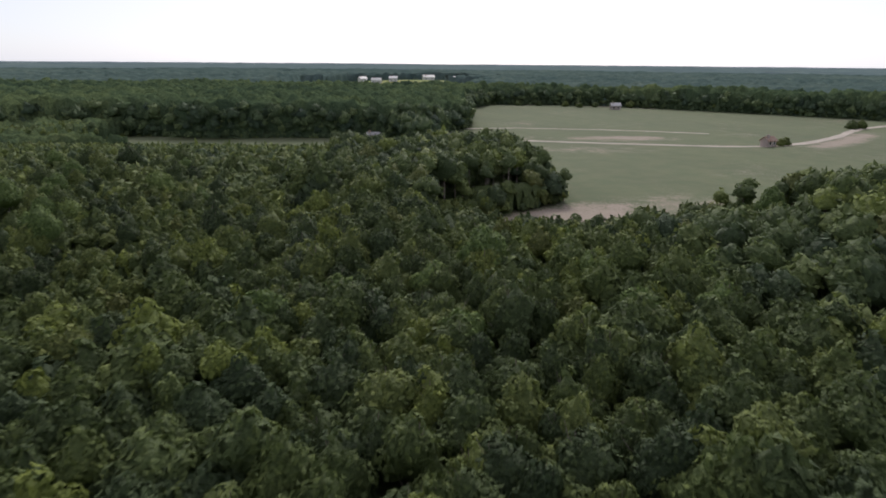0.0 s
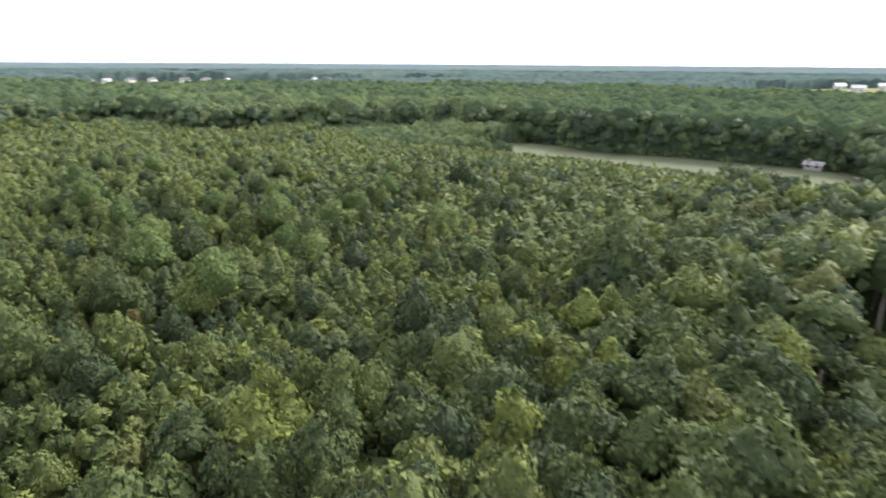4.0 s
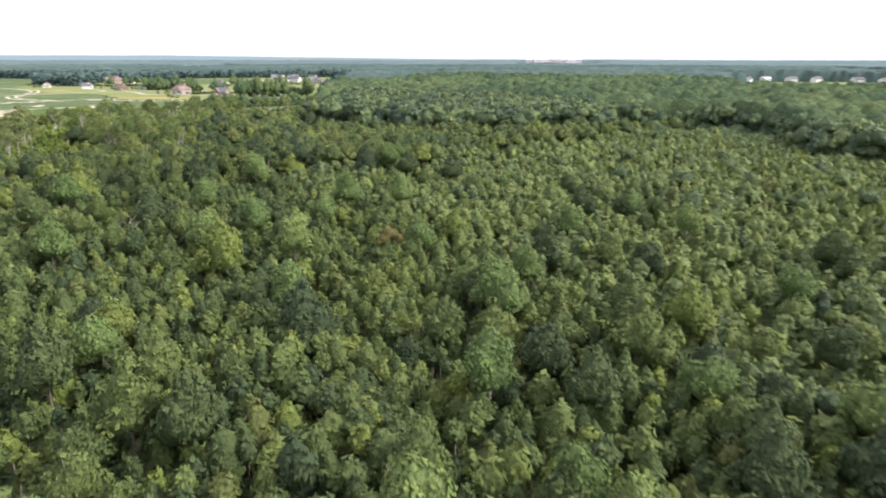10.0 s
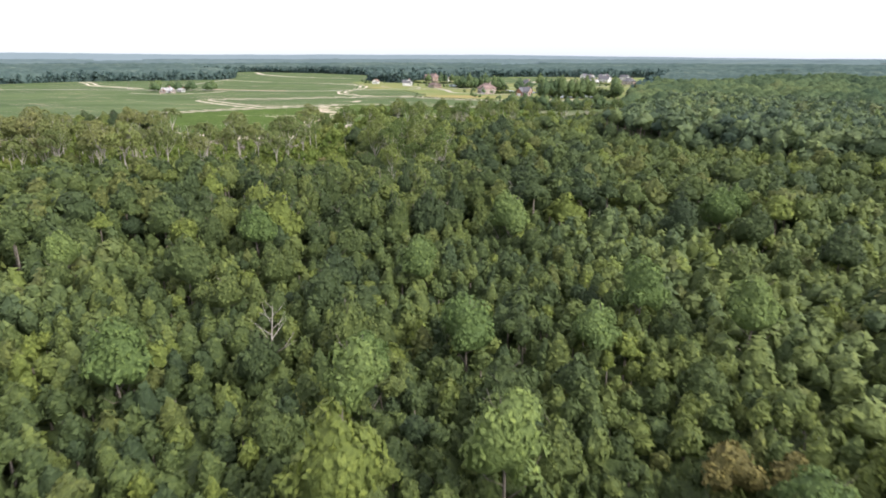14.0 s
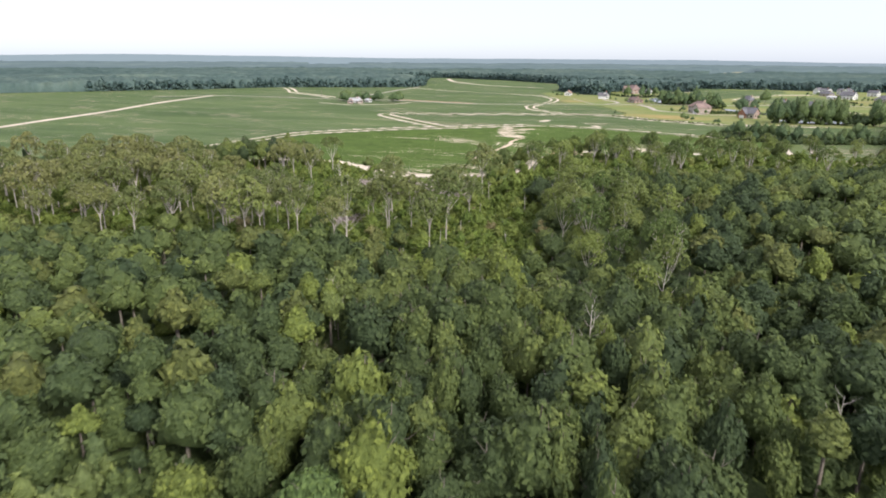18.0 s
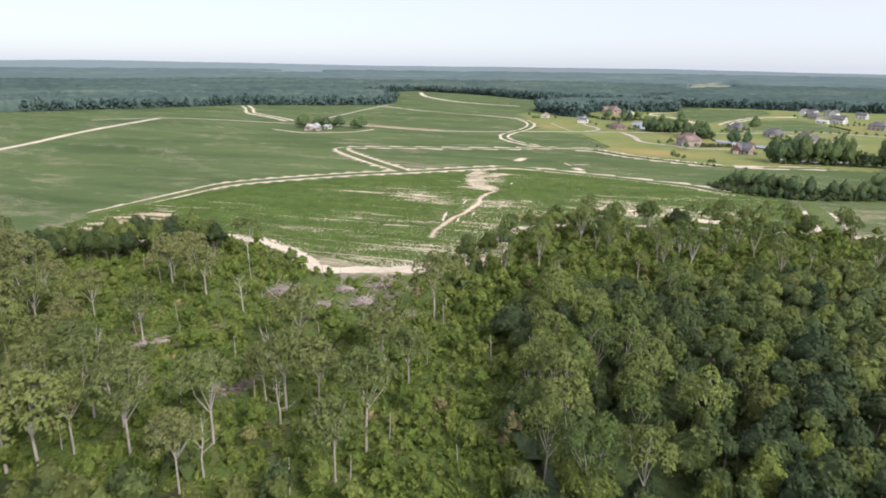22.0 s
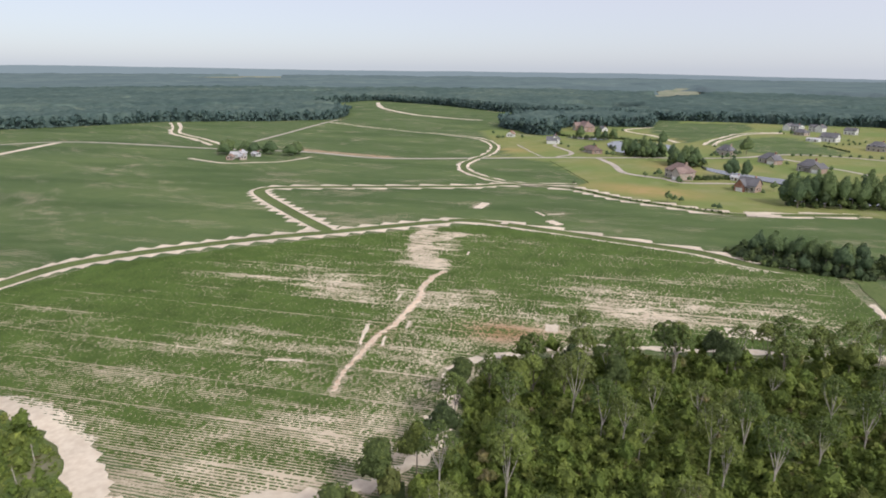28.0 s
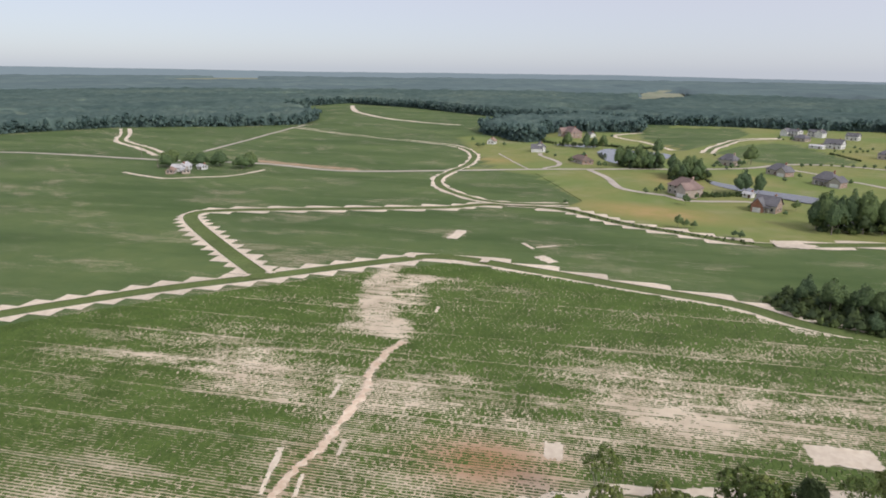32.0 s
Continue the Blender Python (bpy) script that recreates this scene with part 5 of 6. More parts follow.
def tree_kind(name, label, h, rad, crown_kind, n, size, seed, bark, leaves, base=0.45, count=7, spread=None, category="tree", squash=1.0):
    """One tree with its foot at the origin: trunk and crown."""
    top = bpy.data.objects.new(name, None)
    scene.collection.objects.link(top)
    tagged(top, label, category)
    V, F = fork(h, h * 0.0105, rad, seed) if crown_kind == "thin" else limbs(h, max(0.07, h * 0.0105), base, count, spread or rad, seed)
    mesh_object("trunk", V, F, bark, top)
    cv, cf, cs, H = crown(crown_kind, int(n * (1.5 if crown_kind == "thin" else 2.4)), size * (0.8 if crown_kind == "thin" else 0.64), seed, 0 if crown_kind == "thin" else 10)
    cv = cv * np.array([rad, rad, rad * squash])
    cv[:, 2] += h - H * rad * squash
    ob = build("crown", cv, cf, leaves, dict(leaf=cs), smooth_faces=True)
    ob.parent = top
    return top


def set_trees(kinds, spots, group, seed, s_lo=0.85, s_hi=1.15):
    """The first of each kind moves to a spot; the others are copies."""
    r = random.Random(seed)
    used = set()
    for x, y in spots:
        k = r.randrange(len(kinds))
        s = r.uniform(s_lo, s_hi)
        m = pose(x, y, float(level(x, y)) - 0.05, 0, 0, r.uniform(0, 360)) @ Matrix.Diagonal((s, s, s * r.uniform(0.92, 1.1), 1))
        if k not in used:
            used.add(k)
            kinds[k].matrix_basis = m
            tagged(kinds[k], group=group)
        else:
            c = copy_thing(kinds[k], Matrix.Identity(4))
            c.matrix_basis = m
    for k, ob in enumerate(kinds):
        if k not in used:
            for o in (*ob.children_recursive, ob):
                bpy.data.objects.remove(o)


def spots_in(poly, gap, seed, keep=1.0, test=None):
    xs, ys = zip(*poly)
    x, y = scatter(min(xs), max(xs), min(ys), max(ys), gap, seed)
    ok = inside(poly, x, y) & (np.random.RandomState(seed).uniform(size=len(x)) < keep)
    if test is not None:
        ok &= test(x, y)
    return list(zip(x[ok].tolist(), y[ok].tolist()))


# tall thin trees left standing in the felled ground
THIN = [tree_kind("thin_tree", "tall thin tree with pale forked trunk and open crown", 13.5 + 0.7 * k, 4.2 + 0.3 * k, "thin", 900, 0.058, 60 + k, M_BARK_PALE, M_LEAF_THIN, squash=0.85 + 0.2 * (k % 2)) for k in range(6)]
CLEARING_TREES = [(-258, -110), (-255, -131), (-246, -88), (-241, -86), (-277, -79), (-264, -70), (-265, -65), (-285, -64), (-285, -56), (-268, -47), (-260, -44), (-243, -57), (-276, -138), (-235, -116), (-243, -128),
                  (-249, -127), (-269, -61), (-312, -77), (-304, -150), (-279, -125), (-288, -67), (-285, -147), (-278, -141)]
set_trees(THIN, CLEARING_TREES + spots_in(CLEARING, 9.5, 201, 0.7, lambda x, y: (x > -252) & (from_line(CLEARING_TREES, x, y) > 4) & (from_line(EDGE_TRACK, x, y) > 6)), "trees left in the clearing", 1, 0.8, 1.12)
RIM = [tree_kind("thin_tree", "tall thin tree with pale trunk at the rim of the wood", 13.0 + 0.8 * k, 3.5 + 0.3 * k, "thin", 760, 0.062, 50 + k, M_BARK_PALE, M_LEAF_EDGE, squash=1.1) for k in range(4)]
set_trees(RIM, spots_in([(-250, 2), (-268, -14), (-290, -34), (-316, -56), (-335, -60), (-338, -44), (-306, -18), (-276, 8), (-258, 14)], 8.5, 208, 0.8) + spots_in([(-318, -66), (-296, -42), (-290, -20), (-318, 2), (-352, -10), (-372, -42), (-345, -58)], 10.0, 209, 0.6), "thin trees at the rim of the wood", 18, 0.75, 1.1)
THIN2 = [tree_kind("edge_tree", "tall slender tree with pale trunk in the thin wood", 11.5 + 0.8 * k, 2.9 + 0.3 * k, "thin", 620, 0.061, 70 + k, M_BARK_PALE, M_LEAF_EDGE, squash=0.95 + 0.1 * (k % 3)) for k in range(5)]
THIN_WOOD_TREES = [(-386, -72), (-373, -58), (-398, -58), (-391, -51), (-385, -75), (-390, -61), (-404, -63), (-388, -30), (-359, -82), (-353, -91), (-415, -42)]
set_trees(THIN2, THIN_WOOD_TREES + spots_in(THIN_WOOD, 13.0, 203, 0.5), "trees of the thin wood", 2, 0.75, 1.05)
EDGE_OAK = [tree_kind("oak_tree", "dark round-crowned tree at the field's edge", 10 + 0.8 * k, 2.9 + 0.3 * k, *(("thin", 520, 0.085) if k % 2 else ("round", 190, 0.13)), 80 + k, M_BARK, M_LEAF_EDGE if k % 2 else M_LEAF_TREE, 0.35, squash=1.15) for k in range(4)]
EDGE_SPOTS = [(-383, -104), (-390, -98), (-398, -104), (-408, -97), (-416, -92), (-425, -84), (-433, -76), (-440, -66), (-448, -57), (-456, -44), (-466, -30), (-287, -172), (-293, -165), (-299, -160), (-280, -178),
              (-291, -176), (-262, -190), (-250, -196), (-375, -92), (-367, -88), (-363, -99), (-372, -104), (-355, -98), (-380, -109), (-347, -99), (-393, -92), (-402, -96), (-411, -88), (-420, -80), (-428, -71), (-436, -61), (-444, -50), (-452, -38), (-386, -99), (-404, -86)]
set_trees(EDGE_OAK, EDGE_SPOTS, "trees at the field's edge", 3, 0.8, 1.12)
MOUND = [tree_kind("bushy_tree", "bushy dark green tree on the rise beside the track", 9.6 + 1.3 * k, 2.7 + 0.35 * k, "round", 210, 0.1, 85 + k, M_BARK, M_LEAF_TREE, 0.15, squash=1.35) for k in range(3)]
set_trees(MOUND, spots_in([(-262, -178), (-283, -166), (-300, -160), (-306, -172), (-290, -184), (-262, -194), (-240, -198), (-240, -180)], 4.6, 207, 0.8), "bushy trees by the track", 8, 0.75, 1.15)
YOUNG_BROAD = [tree_kind("broadleaf_tree", "rounded broadleaf tree standing above the young wood", 10.4 + 0.6 * k, 2.2 + 0.28 * k, "round", 210, 0.105, 90 + k, M_BARK, M_LEAF_TREE, 0.3, squash=1.3) for k in range(5)]


def young_near(x, y):
    d = from_line(FLIGHT, x, y)
    return (stand(x, y) == 1) & (d < 80) & ahead(x, y) & wooded(x, y)


set_trees(YOUNG_BROAD, spots_in([(-340, -60), (150, -60), (150, 280), (-340, 280)], 12.0, 205, 0.8, young_near) + spots_in([(-125, 62), (-40, 58), (-34, 110), (-40, 180), (-90, 195), (-130, 140)], 8.5, 212, 0.75, young_near), "broadleaf trees in the young wood", 4, 0.66, 1.12)

EMERGENT = [tree_kind("tall_broadleaf_tree", "tall light green tree rising above the young wood", 12.0 + 0.7 * k, 2.6 + 0.25 * k, "round", 260, 0.095, 95 + k, M_BARK, M_LEAF_BRIGHT, 0.3, squash=1.25) for k in range(4)]
EMERGENT_SPOTS = [(-99, 121), (-89, 127), (-91, 143), (-86, 101), (-77, 121), (-94, 161), (-92, 149), (-86, 137), (-174, 68), (-180, 80), (-190, 82), (-165, 62), (-141, 109), (-127, 68), (-137, 86)]
set_trees(EMERGENT, EMERGENT_SPOTS + spots_in([(-340, -60), (150, -60), (150, 280), (-340, 280)], 27.0, 206, 0.9, young_near), "tall trees above the young wood", 6, 0.8, 1.12)
LIGHT_OLD = [tree_kind("tall_broadleaf_tree", "tall light green tree rising above the old wood", 14.5 + 0.6 * k, 3.3 + 0.3 * k, "round", 300, 0.09, 105 + k, M_BARK, M_LEAF_BRIGHT, 0.3, squash=1.2) for k in range(3)]
set_trees(LIGHT_OLD, [(23, 67), (9, 67), (-1, 77), (37, 82), (32, 94), (33, 69), (2, 62), (69, 128), (20, 80), (6, 85), (12, 90), (19, 96), (-13, 76), (52, 88), (60, 102), (-20, 66)], "tall trees above the old wood", 9, 0.85, 1.1)
RUSTY = [tree_kind("rusty_tree", "olive-brown tree among green crowns", 9.5, 2.1, "round", 190, 0.11, 99, M_BARK, M_LEAF_RUST, 0.3)]
set_trees(RUSTY, [(-164, 95), (-166, 99), (-60, 133), (-70, 91)], "rusty trees in the wood", 7, 0.8, 1.1)

# shrubs and saplings of the clearing
def shrubs(poly, gap, seed, h0, h1, r0, r1, name, label, kinds=None, least=-0.35):
    xs, ys = zip(*poly)
    x, y = scatter(min(xs), max(xs), min(ys), max(ys), gap, seed)
    ok = inside(poly, x, y) & (from_line(EDGE_TRACK, x, y) > 3.0) & (wobble(x, y, 14, seed) > least)
    ok &= ~((np.hypot(x + 312, y + 104) < 19) & (np.random.RandomState(seed).uniform(size=len(x)) < 0.8))
    x, y = x[ok], y[ok]
    r = np.random.RandomState(seed)
    q = r.uniform(size=len(x)) ** 1.6
    plant(name, kinds or SHRUB_C, x, y, h0 + (h1 - h0) * q, r0 + (r1 - r0) * q, np.clip(0.45 + 0.3 * wobble(x, y, 12, 7) + 0.2 * r.normal(size=len(x)), 0, 1), seed, M_SHRUB, label, False)


SAPLING_C = [crown("round", 60, 0.17, 320 + s, 4) for s in range(4)]
FERN_C = [crown("round", 7, 0.42, 310 + s, 0) for s in range(5)]
shrubs(CLEARING, 2.6, 211, 0.9, 3.0, 0.9, 1.6, "undergrowth", "bright green shrubs and brambles over felled ground")
shrubs(THIN_WOOD, 2.0, 213, 0.8, 3.4, 0.9, 1.7, "undergrowth", "bright green shrubs under the thin wood")
shrubs(THIN_WOOD, 6.0, 221, 3.0, 8.0, 1.2, 2.3, "saplings", "bright feathery saplings in the thin wood", SAPLING_C, -0.6)
shrubs(CLEARING, 7.0, 215, 2.5, 6.5, 1.1, 2.2, "saplings", "leafy saplings among the brambles", SAPLING_C)
shrubs(CLEARING, 1.55, 217, 0.4, 1.3, 0.65, 1.15, "brambles", "low tangle of ferns and brambles", FERN_C, -1.2)
shrubs(THIN_WOOD, 1.25, 219, 0.4, 1.3, 0.65, 1.15, "brambles", "low tangle of ferns and brambles", FERN_C, -1.2)

# the trees right under the flight
for _name, _list in SINGLES:
    _sort = "mixed_tree" if _name == "mixed_wood" else "old_tree"
    _words = "full rounded green tree in a dense mixed wood" if _name == "mixed_wood" else "large dark rounded tree in a dense old wood"
    if _name == "young_wood":
        _kinds = [tree_kind("young_tree", "narrow young tree in a dense planted wood", 8.0, 1.35, "oval" if k % 3 else "cone", 56, 0.19, 170 + k, M_BARK, M_LEAF_TREE, 0.4, 3) for k in range(6)]
        _h, _r = 8.0, 1.35
    else:
        _kinds = [tree_kind(_sort, _words, 12.5, 2.8, "round", 190, 0.11, 180 + k, M_BARK, M_LEAF_TREE, 0.4, 4, squash=1.75 if _name == "mixed_wood" else 1.3) for k in range(6)]
        _h, _r = 12.5, 2.8
    _rand = random.Random(len(_name))
    for _i, (_x, _y, _hh, _rr) in enumerate(_list):
        _m = pose(_x, _y, 0, 0, 0, _rand.uniform(0, 360)) @ Matrix.Diagonal((_rr / _r, _rr / _r, _hh / _h, 1))
        if _i < 6:
            _kinds[_i].matrix_basis = _m
            tagged(_kinds[_i], group="trees of the " + _name.replace("_", " "))
        else:
            _c = copy_thing(_kinds[_rand.randrange(6)], Matrix.Identity(4))
            _c.matrix_basis = _m


# ---------------------------------------------------------------- poles of the overhead line by the farmstead
M_POLE = plain("weathered_pole", (0.20, 0.165, 0.13), (0.33, 0.29, 0.25), 3, 0.9, 0.4)


def utility_pole(x, y, turn):
    top = tagged(new("utility_pole"), "weathered wooden utility pole with a crossarm by the farmstead", "utility pole", "poles of the overhead line")
    V, F = tube([Vector((0, 0, -0.3)), Vector((0, 0, 4.5)), Vector((0, 0, 9.0))], [0.17, 0.145, 0.11], 8)
    mesh_object("pole", V, F, M_POLE, top)
    V, F = tube([Vector((-1.2, 0.14, 8.4)), Vector((1.2, 0.14, 8.4))], [0.075, 0.075], 4)
    arm = mesh_object("crossarm", V, F, M_POLE, top)
    for dx in (-1.05, 0.0, 1.05):
        V, F = tube([Vector((dx, 0.14, 8.44)), Vector((dx, 0.14, 8.56)), Vector((dx, 0.14, 8.68))], [0.03, 0.06, 0.035], 6)
        mesh_object("insulator", V, F, M_BARK_PALE, arm)
    top.matrix_basis = pose(x, y, float(level(x, y)), 0, 0, turn)


utility_pole(-552.4, -548.0, 20)
utility_pole(-537.1, -491.9, 20)

# ---------------------------------------------------------------- felled ground: brush, logs, dead trees
M_DEADWOOD = plain("weathered_wood", (0.36, 0.30, 0.27), (0.56, 0.49, 0.45), 3, 0.9, 0.4)


def brush_pile(x, y, size, seed):
    r = random.Random(seed)
    top = tagged(new("brush_pile"), "heap of weathered grey logs and branches on felled ground", "brush pile", "brush piles in the clearing")
    for k in range(14):
        a, L = r.gauss(seed, 0.35), r.uniform(1.5, 3.6) * size
        d = Vector((math.cos(a), math.sin(a), r.uniform(-0.12, 0.25)))
        c = Vector((r.gauss(0, 0.95) * size, r.gauss(0, 0.8) * size, 0.35 + r.uniform(0, 0.9) * size * 0.5))
        q = r.uniform(0.10, 0.22)
        V, F = tube([c - d * L / 2, c + Vector((0, 0, r.uniform(-.08, .08))), c + d * L / 2], [q, q * 0.9, q * 0.7], 6)
        mesh_object("log", V, F, M_DEADWOOD, top)
    V, F = [], []
    for k in range(190):
        a, L = r.uniform(0, 6.28), r.uniform(0.7, 2.0) * size
        d = Vector((math.cos(a), math.sin(a), r.uniform(-0.1, 0.6)))
        c = Vector((r.gauss(0, 1.5) * size, r.gauss(0, 1.3) * size, r.uniform(0.1, 1.0) * size * 0.7))
        v, f = tube([c, c + d * L], [0.06, 0.03], 3)
        m = len(V)
        V += v
        F += [tuple(i + m for i in g) for g in f]
    tagged(mesh_object("brushwood", V, F, M_DEADWOOD, top), kind="stuff")
    top.matrix_basis = pose(x, y, float(level(x, y)), 0, 0, r.uniform(0, 360))


for _k, (_x, _y, _s) in enumerate(((-319, -104, 1.6), (-306, -96, 1.5), (-308, -91, 1.2), (-296, -117, 1.6), (-309, -108, 0.9), (-297, -101, 1.2), (-293, -99, 1.1), (-309, -83, 0.9), (-338, -66, 1.2), (-259, -108, 1.2), (-268, -84, 1.1), (-262, -80, 1.0), (-238, -101, 1.2))):
    brush_pile(_x, _y, _s, 500 + _k)


def dead_tree(x, y, h, seed):
    top = tagged(new("dead_tree"), "bare dead tree with pale grey limbs among green crowns", "tree", "dead trees")
    V, F = limbs(h, 0.13, 0.35, 11, 3.0, seed, True)
    mesh_object("trunk", V, F, M_BARK_PALE, top)
    top.matrix_basis = pose(x, y, 0, 0, 0, seed * 37 % 360)


for _k, (_x, _y, _h) in enumerate(((-234, 17, 13), (-254, 16, 13.5), (-234, 46, 12), (-164, 50, 11), (-252, 45, 13), (-216, -16, 12), (-262, -62, 10), (-247, -58, 11), (-281, -110, 11), (-236, -95, 11))):
    dead_tree(_x, _y, _h, 600 + _k)


def bare_stem(x, y, h, seed):
    r = random.Random(seed)
    top = tagged(new("bare_stem"), "pale broken stem standing in the brambles", "dead stem", "stems in the clearing")
    a = Vector((r.uniform(-0.4, 0.4), r.uniform(-0.4, 0.4), h))
    V, F = tube([Vector((0, 0, -0.2)), a * 0.5 + Vector((0.08, 0, 0)), a], [0.10, 0.075, 0.05], 5)
    mesh_object("stem", V, F, M_BARK_PALE, top)
    V, F = tube([a * 0.7, a * 0.7 + Vector((r.uniform(-0.7, 0.7), r.uniform(-0.7, 0.7), 0.7))], [0.04, 0.015], 4)
    mesh_object("branch", V, F, M_BARK_PALE, top)
    top.matrix_basis = pose(x, y, float(level(x, y)), 0, 0, seed * 31 % 360)


for _k, (_x, _y) in enumerate(spots_in(CLEARING, 17.0, 231, 0.7, lambda x, y: (x < -215) & (from_line(EDGE_TRACK, x, y) > 6))):
    bare_stem(_x, _y, 3.5 + (_k * 7 % 5) * 0.8, 800 + _k)


# ---------------------------------------------------------------- houses and gardens
def brick_material(name, c1, c2):
    m, nt, b = mat(name, 0.85)
    t = nt.nodes.new("ShaderNodeTexBrick")
    t.inputs["Color1"].default_value, t.inputs["Color2"].default_value, t.inputs["Mortar"].default_value = (*c1, 1), (*c2, 1), (0.45, 0.42, 0.38, 1)
    t.inputs["Scale"].default_value = 4.0
    co = nt.nodes.new("ShaderNodeTexCoord")
    nt.links.new(co.outputs["Object"], t.inputs["Vector"])
    col = mix(nt, 1.0, t.outputs["Color"], ramp(nt, noise_tex(nt, 0.5, 4, 0.6, co.outputs["Object"]), [(0.3, (0.8, 0.8, 0.8)), (0.7, (1.15, 1.12, 1.1))]), "MULTIPLY")
    nt.links.new(col, b.inputs["Base Color"])
    return m


M_BRICK = brick_material("red_brick", (0.30, 0.13, 0.09), (0.38, 0.19, 0.13))
M_TANBRICK = brick_material("tan_brick", (0.42, 0.31, 0.24), (0.52, 0.40, 0.32))
M_WHITE = plain("white_siding", (0.70, 0.70, 0.68), (0.80, 0.80, 0.78), 3, 0.7, 0.1)
M_GREY_ROOF = plain("grey_shingles", (0.13, 0.13, 0.14), (0.22, 0.22, 0.23), 2.5, 0.9, 0.5)
M_BROWN_ROOF = plain("brown_shingles", (0.16, 0.12, 0.10), (0.25, 0.19, 0.16), 2.5, 0.9, 0.5)
M_PINK_ROOF = plain("pinkish_shingles", (0.22, 0.155, 0.135), (0.34, 0.26, 0.23), 2.5, 0.9, 0.5)
M_TIN_ROOF = plain("pale_metal_roof", (0.50, 0.50, 0.50), (0.66, 0.66, 0.66), 0.8, 0.45, 0.1)
M_RUST_ROOF = plain("rusty_metal_roof", (0.30, 0.17, 0.11), (0.45, 0.36, 0.30), 0.7, 0.6, 0.2)
M_GLASS, _nt, _b = mat("window_glass", 0.05)
_b.inputs["Base Color"].default_value = (0.03, 0.035, 0.04, 1)
_b.inputs["Specular IOR Level"].default_value = 0.6
M_TRIM = plain("white_trim", (0.74, 0.74, 0.72), (0.82, 0.82, 0.80), 4, 0.6, 0.05)
M_DOOR = plain("dark_door", (0.10, 0.05, 0.04), (0.15, 0.08, 0.06), 4, 0.5, 0.1)
M_CAR, _nt, _b = mat("car_paint", 0.25)
_b.inputs["Base Color"].default_value = (0.72, 0.73, 0.74, 1)
_b.inputs["Metallic"].default_value = 0.3


def box(bm, x0, x1, y0, y1, z0, z1):
    v = [bm.verts.new(p) for p in ((x0, y0, z0), (x1, y0, z0), (x1, y1, z0), (x0, y1, z0), (x0, y0, z1), (x1, y0, z1), (x1, y1, z1), (x0, y1, z1))]
    for f in ((0, 3, 2, 1), (4, 5, 6, 7), (0, 1, 5, 4), (1, 2, 6, 5), (2, 3, 7, 6), (3, 0, 4, 7)):
        bm.faces.new([v[i] for i in f])


def walls(w, d, h, rise, hip):
    """Walls with gable ends."""
    bm = bmesh.new()
    x, y = w / 2, d / 2
    box(bm, -x, x, -y, y, -0.4, h)
    if not hip:
        for s in (-1, 1):
            a = [bm.verts.new((s * x, -y, h)), bm.verts.new((s * x, y, h)), bm.verts.new((s * x, 0, h + rise))]
            b = [bm.verts.new((s * (x - 0.25), v.co.y, v.co.z)) for v in a]
            bm.faces.new(a), bm.faces.new(b[::-1])
            for i in range(3):
                j = (i + 1) % 3
                bm.faces.new((a[i], b[i], b[j], a[j]))
    bmesh.ops.recalc_face_normals(bm, faces=bm.faces)
    return bm


def roof(w, d, h, rise, hip, over=0.55, thick=0.22):
    bm = bmesh.new()
    x, y = w / 2 + over, d / 2 + over
    drop = rise * over / (d / 2)
    in_ = min(y * 0.95, x * 0.8) if hip else 0.0
    lo, hi = h - drop + 0.04, h + rise + 0.04
    top = [bm.verts.new(p) for p in ((-x, -y, lo), (x, -y, lo), (x, y, lo), (-x, y, lo), (-x + in_, 0, hi), (x - in_, 0, hi))]
    low = [bm.verts.new((v.co.x, v.co.y, v.co.z - thick)) for v in top]
    for f in ((0, 1, 5, 4), (2, 3, 4, 5), (1, 2, 5), (3, 0, 4)):
        if len(f) == 3 and not hip:
            continue
        bm.faces.new([top[i] for i in f])
        bm.faces.new([low[i] for i in reversed(f)])
    rim = ((0, 1), (2, 3)) + (((1, 2), (3, 0)) if hip else ((1, 5), (5, 2), (3, 4), (4, 0)))
    for a, b in rim:
        bm.faces.new((top[a], low[a], low[b], top[b]))
    bmesh.ops.recalc_face_normals(bm, faces=bm.faces)
    return bm


